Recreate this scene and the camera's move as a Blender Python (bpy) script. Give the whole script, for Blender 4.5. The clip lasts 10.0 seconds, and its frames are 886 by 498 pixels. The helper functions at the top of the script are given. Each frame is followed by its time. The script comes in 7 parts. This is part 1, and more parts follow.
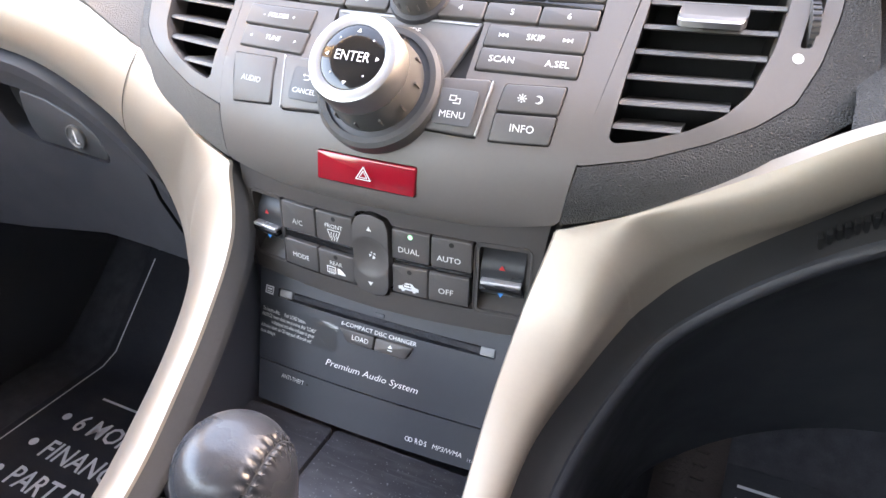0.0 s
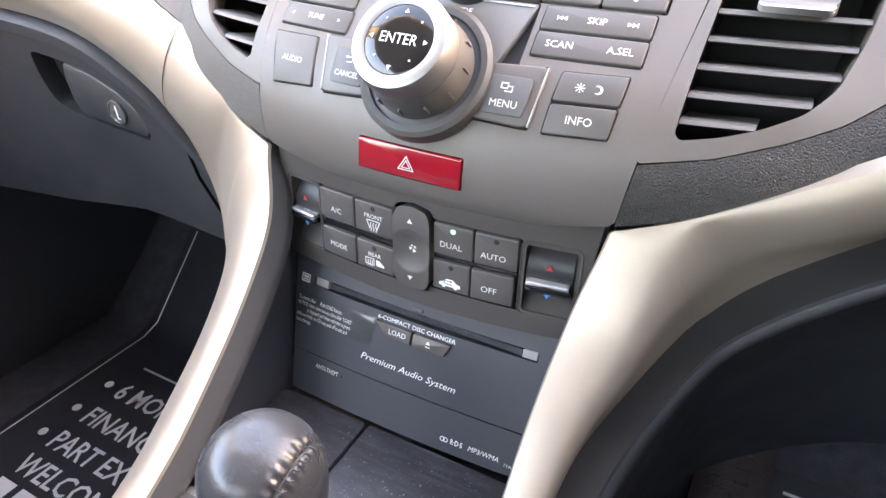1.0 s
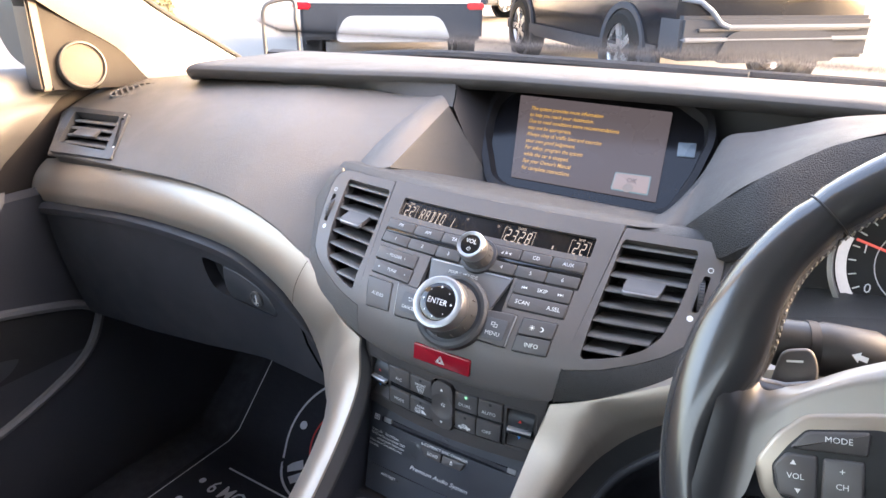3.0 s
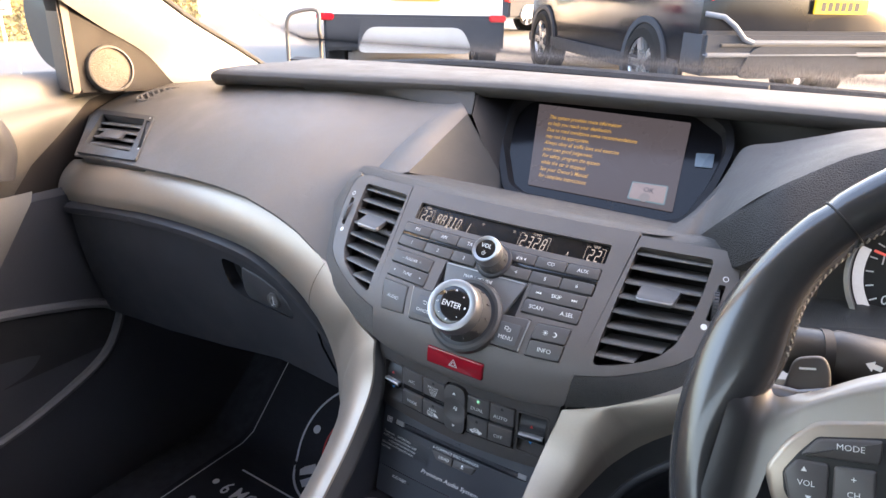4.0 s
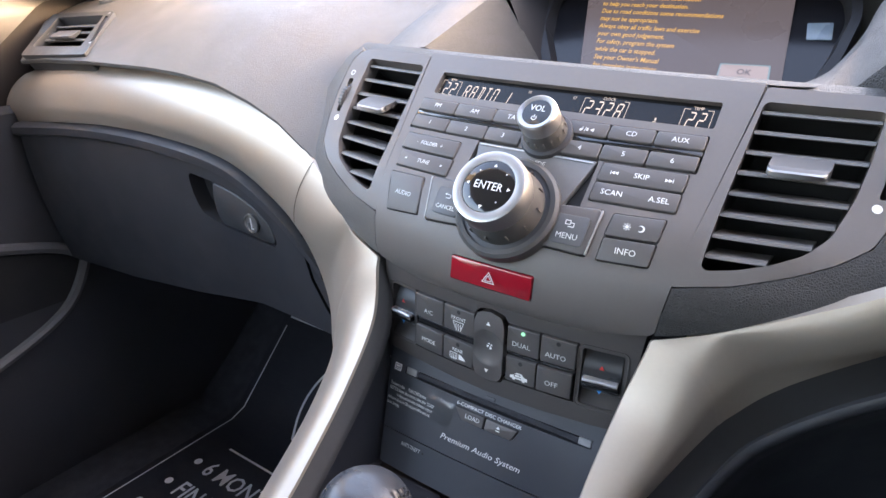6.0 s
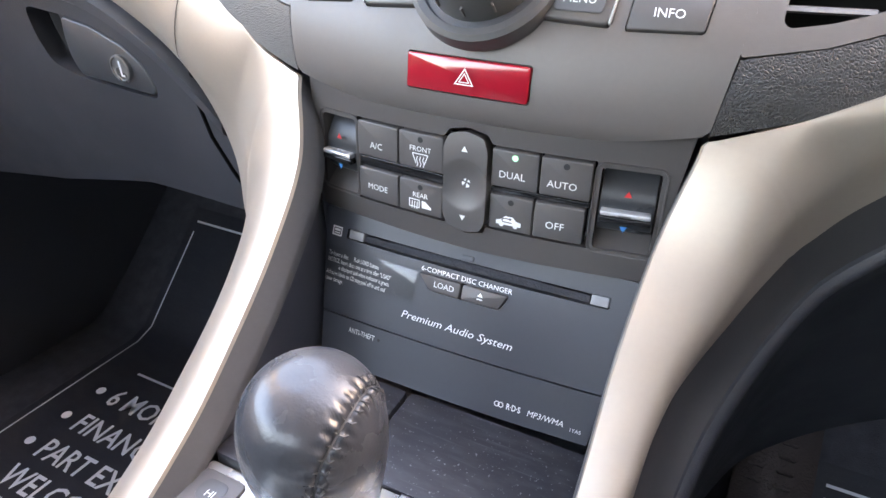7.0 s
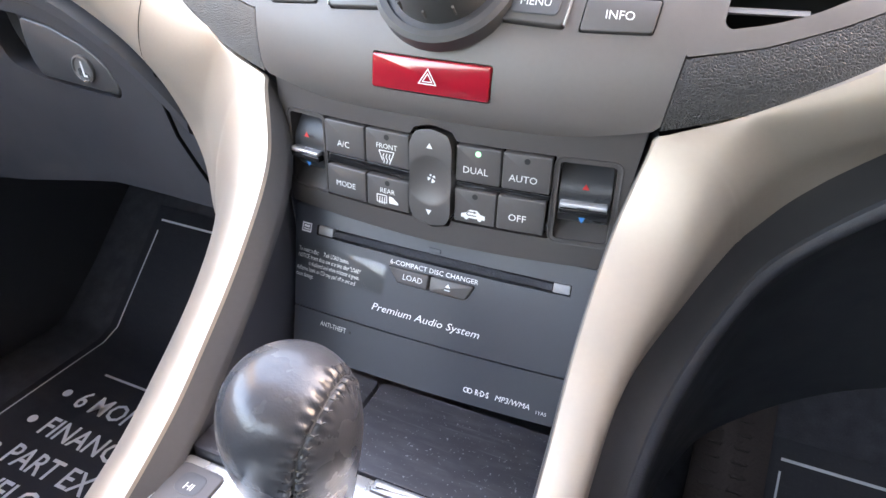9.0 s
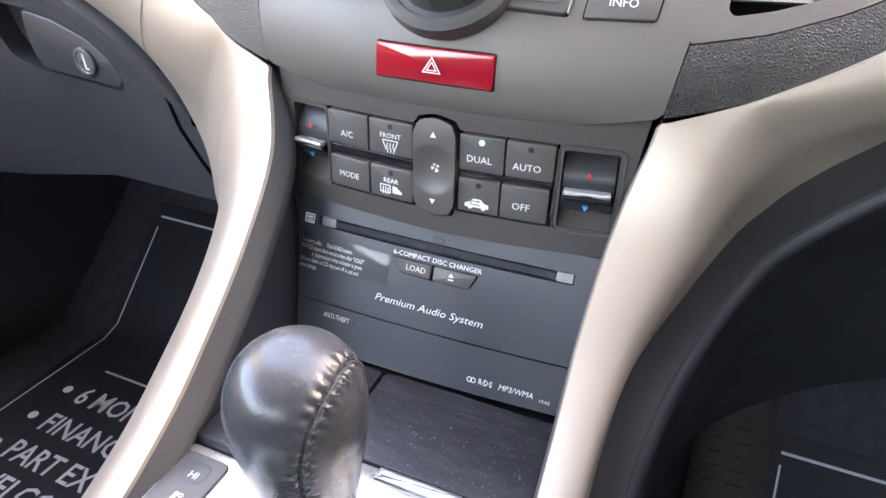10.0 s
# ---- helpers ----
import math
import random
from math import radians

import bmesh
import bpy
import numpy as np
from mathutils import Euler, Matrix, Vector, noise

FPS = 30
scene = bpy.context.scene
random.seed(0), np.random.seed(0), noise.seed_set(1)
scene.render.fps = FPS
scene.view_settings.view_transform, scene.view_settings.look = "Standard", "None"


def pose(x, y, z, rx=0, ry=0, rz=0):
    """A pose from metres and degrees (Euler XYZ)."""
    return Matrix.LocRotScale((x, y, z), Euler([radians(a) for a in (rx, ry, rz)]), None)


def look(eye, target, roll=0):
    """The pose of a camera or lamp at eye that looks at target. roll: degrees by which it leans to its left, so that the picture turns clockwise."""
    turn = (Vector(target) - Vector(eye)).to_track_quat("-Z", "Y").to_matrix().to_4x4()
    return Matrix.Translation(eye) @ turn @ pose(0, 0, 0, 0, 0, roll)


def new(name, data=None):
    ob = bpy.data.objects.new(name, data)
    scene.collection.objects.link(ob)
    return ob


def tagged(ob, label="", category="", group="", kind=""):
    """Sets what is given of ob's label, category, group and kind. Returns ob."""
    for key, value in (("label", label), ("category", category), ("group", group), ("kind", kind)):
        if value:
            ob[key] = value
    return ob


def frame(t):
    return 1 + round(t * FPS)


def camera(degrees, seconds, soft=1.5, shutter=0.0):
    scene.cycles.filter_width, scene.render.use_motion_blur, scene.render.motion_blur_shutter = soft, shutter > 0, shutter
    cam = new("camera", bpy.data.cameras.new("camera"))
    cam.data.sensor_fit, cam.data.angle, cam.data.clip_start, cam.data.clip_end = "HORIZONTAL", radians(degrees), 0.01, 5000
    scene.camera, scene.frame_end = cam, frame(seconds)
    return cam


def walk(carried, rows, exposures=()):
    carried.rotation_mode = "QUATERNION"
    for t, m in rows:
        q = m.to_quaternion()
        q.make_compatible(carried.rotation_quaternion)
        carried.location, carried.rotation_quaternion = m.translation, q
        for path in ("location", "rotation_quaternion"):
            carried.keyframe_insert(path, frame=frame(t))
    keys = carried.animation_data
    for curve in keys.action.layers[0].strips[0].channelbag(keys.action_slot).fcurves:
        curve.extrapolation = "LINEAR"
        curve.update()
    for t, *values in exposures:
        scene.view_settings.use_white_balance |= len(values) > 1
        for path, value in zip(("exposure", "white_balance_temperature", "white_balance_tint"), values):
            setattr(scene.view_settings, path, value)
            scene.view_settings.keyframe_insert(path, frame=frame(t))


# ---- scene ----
cam = camera(67.4, 10.0)
PATH = [
    (0, (0.159, -0.267, 0.885), (-0.544, 1.331, -0.09), 1.2),
    (0.5, (0.15, -0.26, 0.89), (-0.613, 1.283, -0.129), 1.3),
    (1, (0.148, -0.249, 0.884), (-0.644, 1.265, -0.155), 1.3),
    (1.2, (0.151, -0.252, 0.89), (-0.652, 1.254, -0.152), 1.3),
    (1.4, (0.172, -0.282, 0.933), (-0.637, 1.218, -0.112), 1.4),
    (1.5, (0.187, -0.303, 0.962), (-0.619, 1.195, -0.089), 1.4),
    (1.6, (0.203, -0.323, 0.984), (-0.612, 1.174, -0.062), 1.3),
    (1.8, (0.223, -0.349, 1.011), (-0.596, 1.143, -0.04), 1.1),
    (2, (0.234, -0.377, 1.031), (-0.584, 1.119, -0.015), 1.4),
    (2.5, (0.251, -0.416, 1.068), (-0.64, 1.147, 0.194), 1.3),
    (2.7, (0.25, -0.413, 1.065), (-0.675, 1.16, 0.245), 0.9),
    (4, (0.256, -0.419, 1.058), (-0.754, 1.137, 0.309), 1.2),
    (4.5, (0.251, -0.413, 1.053), (-0.775, 1.132, 0.305), 1.2),
    (5, (0.245, -0.413, 1.052), (-0.794, 1.124, 0.304), 1.2),
    (5.2, (0.244, -0.409, 1.048), (-0.804, 1.122, 0.302), 1.2),
    (6.3, (0.143, -0.28, 0.863), (-0.884, 1.249, 0.083), 1.0),
    (6.5, (0.124, -0.264, 0.837), (-0.817, 1.271, -0.035), 1.0),
    (7, (0.114, -0.253, 0.828), (-0.659, 1.313, -0.147), 1.2),
    (7.5, (0.113, -0.257, 0.831), (-0.593, 1.333, -0.157), 1.3),
    (8, (0.113, -0.261, 0.833), (-0.577, 1.334, -0.156), 1.4),
    (8.5, (0.115, -0.26, 0.833), (-0.566, 1.337, -0.159), 1.5),
    (9, (0.118, -0.262, 0.834), (-0.56, 1.336, -0.159), 1.5),
    (9.5, (0.116, -0.262, 0.83), (-0.559, 1.337, -0.165), 1.5),
    (10, (0.117, -0.266, 0.83), (-0.556, 1.334, -0.164), 1.5),
]
EXPOSURE = 5.08
# the exposure follows the phone, which opens up when it looks down into the cabin
walk(cam, [(t, look(eye, target, roll)) for t, eye, target, roll in PATH], exposures=[(0.0, EXPOSURE + 0.53, 7850, 24), (1.5, EXPOSURE + 0.63, 7800, 24), (1.9, EXPOSURE + 0.32, 7600, 24), (2.5, EXPOSURE - 0.13, 7200, 23), (4.0, EXPOSURE - 0.7, 6900, 22), (5.2, EXPOSURE - 0.7, 6900, 22), (6.5, EXPOSURE + 0.26, 7300, 23), (7.2, EXPOSURE + 0.67, 7650, 24), (10.0, EXPOSURE + 0.67, 7650, 24)])

GLOW = 2.0 ** -EXPOSURE  # lit displays are set against the daylight

# ---- daylight ----
SUN_HIGH, SUN_TURN = 11.0, 40.0
world = bpy.data.worlds.new("daylight")
scene.world = world
world.use_nodes = True
sky = world.node_tree.nodes.new("ShaderNodeTexSky")
sky.sky_type, sky.sun_disc = "NISHITA", False
sky.sun_elevation, sky.sun_rotation = radians(SUN_HIGH), radians(90 - SUN_TURN)
sky.air_density, sky.dust_density = 1.0, 6.0
back = world.node_tree.nodes["Background"]
back.inputs["Strength"].default_value = 0.15
world.node_tree.links.new(sky.outputs[0], back.inputs["Color"])
sun = new("sun", bpy.data.lights.new("sun", "SUN"))
sun.data.energy, sun.data.angle, sun.data.color = 0.25, radians(3.0), (1.0, 0.90, 0.77)
sun_dir = Vector((math.cos(radians(SUN_TURN)) * math.cos(radians(SUN_HIGH)), math.sin(radians(SUN_TURN)) * math.cos(radians(SUN_HIGH)), math.sin(radians(SUN_HIGH))))
sun.matrix_world = look(sun_dir * 20, (0, 0, 0))


# ---- materials ----
def material(name, base, rough=0.5, metal=0.0, vary=0.08, vary_size=25.0, grain=0.0, grain_size=1500.0, cells=False, rough_vary=0.08, coat=0.0, sheen=0.0, stretch=(1, 1, 1)):
    """A surface with patchy tone and gloss at hand size, and a fine relief of grain_size waves a metre."""
    m = bpy.data.materials.new(name)
    m.use_nodes = True
    n, l = m.node_tree.nodes, m.node_tree.links
    p = n["Principled BSDF"]
    p.inputs["Metallic"].default_value = metal
    p.inputs["Coat Weight"].default_value = coat
    p.inputs["Coat Roughness"].default_value = 0.08
    p.inputs["Sheen Weight"].default_value = sheen
    at = n.new("ShaderNodeTexCoord")
    sized = n.new("ShaderNodeMapping")
    sized.inputs["Scale"].default_value = stretch
    l.new(at.outputs["Object"], sized.inputs["Vector"])
    big = n.new("ShaderNodeTexNoise")
    big.inputs["Scale"].default_value, big.inputs["Detail"].default_value = vary_size, 6.0
    fine = n.new("ShaderNodeTexNoise")
    fine.inputs["Scale"].default_value, fine.inputs["Detail"].default_value = vary_size * 17, 3.0
    both = n.new("ShaderNodeMix")
    both.inputs[0].default_value = 0.4
    for t in (big, fine):
        l.new(sized.outputs[0], t.inputs["Vector"])
    l.new(big.outputs["Fac"], both.inputs[2])
    l.new(fine.outputs["Fac"], both.inputs[3])
    tone = n.new("ShaderNodeMapRange")
    tone.inputs["From Min"].default_value, tone.inputs["From Max"].default_value = 0.3, 0.7
    tone.inputs["To Min"].default_value, tone.inputs["To Max"].default_value = 1 - vary, 1 + vary
    l.new(both.outputs[0], tone.inputs["Value"])
    paint = n.new("ShaderNodeVectorMath")
    paint.operation = "SCALE"
    paint.inputs[0].default_value = base
    l.new(tone.outputs[0], paint.inputs["Scale"])
    l.new(paint.outputs[0], p.inputs["Base Color"])
    gloss = n.new("ShaderNodeMapRange")
    gloss.inputs["From Min"].default_value, gloss.inputs["From Max"].default_value = 0.3, 0.7
    gloss.inputs["To Min"].default_value, gloss.inputs["To Max"].default_value = max(rough - rough_vary, 0.02), min(rough + rough_vary, 1)
    l.new(big.outputs["Fac"], gloss.inputs["Value"])
    l.new(gloss.outputs[0], p.inputs["Roughness"])
    if grain:
        if cells:
            g = n.new("ShaderNodeTexVoronoi")
            g.feature = "DISTANCE_TO_EDGE"
            g.inputs["Scale"].default_value = grain_size
            height = n.new("ShaderNodeMapRange")
            height.inputs["From Max"].default_value = 0.25
            warp = n.new("ShaderNodeTexNoise")
            warp.inputs["Scale"].default_value = grain_size * 0.6
            shift = n.new("ShaderNodeVectorMath")
            shift.operation = "MULTIPLY_ADD"
            shift.inputs[1].default_value = (0.7 / grain_size,) * 3
            l.new(at.outputs["Object"], warp.inputs["Vector"])
            l.new(warp.outputs["Color"], shift.inputs[0])
            l.new(at.outputs["Object"], shift.inputs[2])
            l.new(shift.outputs[0], g.inputs["Vector"])
            l.new(g.outputs["Distance"], height.inputs["Value"])
            out = height.outputs[0]
        else:
            g = n.new("ShaderNodeTexNoise")
            g.inputs["Scale"].default_value, g.inputs["Detail"].default_value = grain_size, 2.0
            l.new(sized.outputs[0], g.inputs["Vector"])
            out = g.outputs["Fac"]
        bump = n.new("ShaderNodeBump")
        bump.inputs["Strength"].default_value = grain
        bump.inputs["Distance"].default_value = 0.6 / grain_size
        l.new(out, bump.inputs["Height"])
        l.new(bump.outputs[0], p.inputs["Normal"])
    return m


def glowing(name, colour, strength, under=(0.02, 0.02, 0.02)):
    m = material(name, under, 0.3)
    p = m.node_tree.nodes["Principled BSDF"]
    p.inputs["Emission Color"].default_value = (*colour, 1)
    p.inputs["Emission Strength"].default_value = strength
    return m


def clear(name, rough=0.0, gloss=0.12):
    """Thin clear sheet: lets light straight through, with a faint mirror gloss."""
    m = bpy.data.materials.new(name)
    m.use_nodes = True
    n, l = m.node_tree.nodes, m.node_tree.links
    thin, shine, mix, edge = n.new("ShaderNodeBsdfTransparent"), n.new("ShaderNodeBsdfGlossy"), n.new("ShaderNodeMixShader"), n.new("ShaderNodeLayerWeight")
    shine.inputs["Roughness"].default_value = rough
    edge.inputs["Blend"].default_value = gloss
    l.new(edge.outputs["Fresnel"], mix.inputs[0])
    l.new(thin.outputs[0], mix.inputs[1])
    l.new(shine.outputs[0], mix.inputs[2])
    l.new(mix.outputs[0], n["Material Output"].inputs["Surface"])
    return m


PANEL = material("charcoal_panel", (0.120, 0.106, 0.099), 0.46, grain=0.25, grain_size=2600, vary=0.05)
BUTTON = material("button_plastic", (0.085, 0.078, 0.076), 0.45, grain=0.12, grain_size=3000, vary=0.05)
# PAD: passenger side dash skin, the light on it painted as a paler grey
PAD = material("lit_dash_skin", (0.103, 0.094, 0.086), 0.38, grain=0.55, grain_size=900, cells=True, vary=0.06)
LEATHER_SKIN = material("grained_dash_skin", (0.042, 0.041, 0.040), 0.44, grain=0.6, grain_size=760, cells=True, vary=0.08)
DARK = material("black_lower_plastic", (0.030, 0.031, 0.036), 0.5, grain=0.4, grain_size=1300, vary=0.1)
BLACK = material("black_recess", (0.012, 0.012, 0.013), 0.6)
GLOSS = material("gloss_black", (0.012, 0.012, 0.013), 0.1, rough_vary=0.04)
AUDIO = material("blue_black_audio_face", (0.036, 0.039, 0.048), 0.42, grain=0.2, grain_size=2800, vary=0.05)
SILVER = material("champagne_satin_silver", (0.405, 0.345, 0.286), 0.44, metal=0.6, vary=0.03, grain=0.05, grain_size=2500, rough_vary=0.04)
CHROME = material("satin_chrome", (0.37, 0.37, 0.37), 0.42, metal=1.0, vary=0.03)
SLAT = material("vent_slat", (0.117, 0.112, 0.107), 0.42, vary=0.05)
TAB = material("tab_grey", (0.080, 0.076, 0.074), 0.42, vary=0.04)
INK = material("legend_white", (0.78, 0.78, 0.77), 0.5, vary=0.02)
INK_GREY = material("legend_grey", (0.70, 0.70, 0.71), 0.5, vary=0.02)
RED = material("hazard_red", (0.34, 0.010, 0.022), 0.13, vary=0.06, rough_vary=0.04, coat=0.6)
INK_RED = material("legend_red", (0.55, 0.03, 0.03), 0.5)
INK_BLUE = material("legend_blue", (0.03, 0.25, 0.62), 0.5)
LEATHER = material("smooth_black_leather", (0.034, 0.034, 0.036), 0.22, vary=0.04, vary_size=30, rough_vary=0.02, coat=0.5)
VENT_FRAME = material("vent_frame_charcoal", (0.042, 0.041, 0.040), 0.45, grain=0.2, grain_size=2600)
KNOB_HIDE = material("knob_leather", (0.044, 0.046, 0.052), 0.27, vary=0.08, vary_size=40, grain=0.13, grain_size=700, rough_vary=0.04)
THREAD = material("black_thread", (0.05, 0.05, 0.052), 0.6)
CARPET = material("black_carpet", (0.054, 0.054, 0.061), 0.95, grain=1.0, grain_size=900, vary=0.3, vary_size=60)
MAT_RUBBER = material("black_mat_card", (0.024, 0.0245, 0.030), 0.6, grain=0.3, grain_size=1200, vary=0.15)
LID = material("charcoal_wood_lacquer", (0.026, 0.025, 0.029), 0.36, vary=0.05, vary_size=90, grain=0.12, grain_size=1500, rough_vary=0.02)
BEIGE = material("door_trim_plastic", (0.095, 0.088, 0.081), 0.5, grain=0.3, grain_size=1200, cells=True)
CLOTH = material("dark_ribbed_cloth", (0.016, 0.016, 0.018), 0.9, grain=1.0, grain_size=420, vary=0.2, stretch=(1, 4, 4), sheen=0.1)
HEADLINER = material("pale_headliner", (0.62, 0.60, 0.55), 0.9, grain=0.5, grain_size=900)
LCD_ON = glowing("lcd_segments", (0.92, 0.82, 0.72), 1.3 * GLOW)
GREEN = glowing("green_led", (0.3, 1.0, 0.62), 1.6 * GLOW)
VOID = material("open_gap", (0.004, 0.004, 0.004), 1.0)


def dusty(m, amount=0.3):
    """Adds pale dust specks and faint wiped streaks to a surface."""
    n, l = m.node_tree.nodes, m.node_tree.links
    p = n["Principled BSDF"]
    paint = p.inputs["Base Color"].links[0].from_socket
    at = n.new("ShaderNodeTexCoord")
    total = None
    for scale, long, low, high, weight in ((650.0, 1.0, 0.64, 0.74, 1.0), (180.0, 0.3, 0.45, 0.9, 0.2), (420.0, 0.06, 0.60, 0.80, 0.3)):
        noise, cut, grow = n.new("ShaderNodeTexNoise"), n.new("ShaderNodeMapRange"), n.new("ShaderNodeMapping")
        grow.inputs["Scale"].default_value = (long, 1.0, 1.0)
        grow.inputs["Rotation"].default_value = (0, 0, radians(25 if long < 0.1 else -12))
        noise.inputs["Scale"].default_value, noise.inputs["Detail"].default_value = scale, 4.0
        cut.inputs["From Min"].default_value, cut.inputs["From Max"].default_value = low, high
        cut.inputs["To Max"].default_value = amount * weight
        l.new(at.outputs["Object"], grow.inputs["Vector"])
        l.new(grow.outputs[0], noise.inputs["Vector"])
        l.new(noise.outputs["Fac"], cut.inputs["Value"])
        if total is None:
            total = cut.outputs[0]
        else:
            add = n.new("ShaderNodeMath")
            add.operation = "ADD"
            l.new(total, add.inputs[0])
            l.new(cut.outputs[0], add.inputs[1])
            total = add.outputs[0]
    mix = n.new("ShaderNodeMix")
    mix.data_type = "RGBA"
    mix.inputs[7].default_value = (0.42, 0.42, 0.43, 1)
    l.new(total, mix.inputs[0])
    l.new(paint, mix.inputs[6])
    l.new(mix.outputs[2], p.inputs["Base Color"])
    return m


def dull(m, level):
    """Sets how strongly a surface mirrors."""
    m.node_tree.nodes["Principled BSDF"].inputs["Specular IOR Level"].default_value = level
    return m


dull(VOID, 0.0)
dull(dusty(LID, 0.35), 0.35)
dusty(MAT_RUBBER, 0.06)
dull(DARK, 0.5)
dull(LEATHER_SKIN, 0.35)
dull(CARPET, 0.1)
dull(MAT_RUBBER, 0.3)
# panel plastic of the climate fascia, the shade of its tilt painted in
PANEL_SHADED = material("shaded_charcoal_panel", (0.062, 0.055, 0.053), 0.46, grain=0.25, grain_size=2600, vary=0.05)
HOOD = dull(material("black_grained_hood", (0.024, 0.023, 0.023), 0.5, grain=0.7, grain_size=640, cells=True, vary=0.08), 0.3)
GLOVE_BLACK = dull(material("black_glovebox_plastic", (0.030, 0.031, 0.036), 0.5, grain=0.4, grain_size=1300, vary=0.1), 0.35)
RECESS = dull(material("recess_black", (0.012, 0.012, 0.014), 0.5, grain=0.2, grain_size=1800), 0.25)
DECK = dull(material("deck_skin", (0.060, 0.057, 0.055), 0.55, grain=0.5, grain_size=900, cells=True, vary=0.06), 0.3)
BRIGHT = material("bright_bar", (0.55, 0.55, 0.56), 0.28, metal=0.6, vary=0.02)
DOOR_BLACK = material("black_door_plastic", (0.036, 0.037, 0.043), 0.5, grain=0.3, grain_size=1300, vary=0.1)
dull(DOOR_BLACK, 0.45)
WINDOW = clear("window_glass", 0.0, 0.03)


# ---- builders ----
from mathutils.geometry import delaunay_2d_cdt


def shape(name, bm, mat, parent=None, label="", smooth=40):
    me = bpy.data.meshes.new(name)
    bmesh.ops.recalc_face_normals(bm, faces=bm.faces)
    bm.to_mesh(me)
    bm.free()
    for p in me.polygons:
        p.use_smooth = True
    me.set_sharp_from_angle(angle=radians(smooth))
    me.materials.append(mat)
    ob = new(name, me)
    if parent:
        ob.parent = parent
    if label:
        ob["label"] = label
    return ob


part = shape


def thing(name, label, category, group="", kind=""):
    return tagged(new(name), label, category, group, kind)


def spline(points, steps=8):
    """A smooth curve through control points."""
    pts = [Vector(p) for p in points]
    pts = [pts[0] * 2 - pts[1], *pts, pts[-1] * 2 - pts[-2]]
    out = []
    for a, b, c, d in zip(pts, pts[1:], pts[2:], pts[3:]):
        for i in range(steps):
            t = i / steps
            out.append(0.5 * (2 * b + (c - a) * t + (2 * a - 5 * b + 4 * c - d) * t * t + (3 * b - a - 3 * c + d) * t ** 3))
    return out + [pts[-2].copy()]


def skin(bm, rows, close=False, caps=False):
    """Quads between rows of points; close joins each row's end to its start."""
    vs = [[bm.verts.new(p) for p in row] for row in rows]
    n = len(vs[0])
    for a, b in zip(vs, vs[1:]):
        for i in range(n if close else n - 1):
            j = (i + 1) % n
            bm.faces.new((a[i], a[j], b[j], b[i]))
    if caps:
        bm.faces.new(vs[0])
        bm.faces.new(vs[-1])
    return vs


def box(bm, lo, hi, bevel=0.0, m=None):
    made = bmesh.ops.create_cube(bm, size=1)["verts"]
    lo, hi = Vector(lo), Vector(hi)
    for v in made:
        v.co = Vector(((v.co.x + 0.5) * (hi.x - lo.x) + lo.x, (v.co.y + 0.5) * (hi.y - lo.y) + lo.y, (v.co.z + 0.5) * (hi.z - lo.z) + lo.z))
    if bevel:
        es = {e for v in made for e in v.link_edges}
        made = [v for v in bmesh.ops.bevel(bm, geom=list(es), offset=bevel, segments=2, affect="EDGES")["verts"]]
    if m:
        bmesh.ops.transform(bm, matrix=m, verts=[v for v in bm.verts if v in set(made)])
    return bm


def lathe(bm, profile, m, n=40, caps=True):
    """Turns (radius, height) round the z axis of m."""
    rows = [[m @ Vector((r * math.cos(k * math.tau / n), r * math.sin(k * math.tau / n), h)) for k in range(n)] for r, h in profile]
    skin(bm, rows, close=True, caps=caps)
    return bm


def tube(bm, points, radius, n=10, caps=True):
    """A round bar along points; radius is one number or one for each point."""
    pts = [Vector(p) for p in points]
    rs = radius if isinstance(radius, (list, tuple)) else [radius] * len(pts)
    rows, side = [], None
    for i, p in enumerate(pts):
        way = (pts[min(i + 1, len(pts) - 1)] - pts[max(i - 1, 0)]).normalized()
        side = way.orthogonal().normalized() if side is None else (side - way * side.dot(way)).normalized()
        up = way.cross(side)
        rows.append([p + rs[i] * (side * math.cos(k * math.tau / n) + up * math.sin(k * math.tau / n)) for k in range(n)])
    skin(bm, rows, close=True, caps=caps)
    return bm


def rounded(poly, r, n=4):
    """A 2D outline with its corners rounded."""
    out, k = [], len(poly)
    for i in range(k):
        a, b, c = Vector(poly[i - 1]), Vector(poly[i]), Vector(poly[(i + 1) % k])
        cut = min(r, (a - b).length * 0.45, (c - b).length * 0.45)
        p, q = b + (a - b).normalized() * cut, b + (c - b).normalized() * cut
        for j in range(n + 1):
            t = j / n
            out.append(p * (1 - t) ** 2 + b * 2 * t * (1 - t) + q * t * t)
    return out


def rect(x0, z0, x1, z1):
    return [(x0, z0), (x1, z0), (x1, z1), (x0, z1)]


def grown(poly, d):
    """The outline moved out by d (counter-clockwise or not)."""
    pts = [Vector(p) for p in poly]
    area = sum(a.x * b.y - b.x * a.y for a, b in zip(pts, pts[1:] + pts[:1]))
    sgn = 1 if area > 0 else -1
    out = []
    for i, b in enumerate(pts):
        e1, e2 = (b - pts[i - 1]), (pts[(i + 1) % len(pts)] - b)
        e1 = e1.normalized() if e1.length > 1e-9 else e2.normalized()
        e2 = e2.normalized() if e2.length > 1e-9 else e1
        n = Vector((e1.y + e2.y, -e1.x - e2.x)) * sgn
        n = n.normalized() if n.length > 1e-9 else Vector((e1.y, -e1.x)) * sgn
        k = max(n.dot(Vector((e1.y, -e1.x)) * sgn), 0.4)
        out.append(b + n * d / k)
    return out


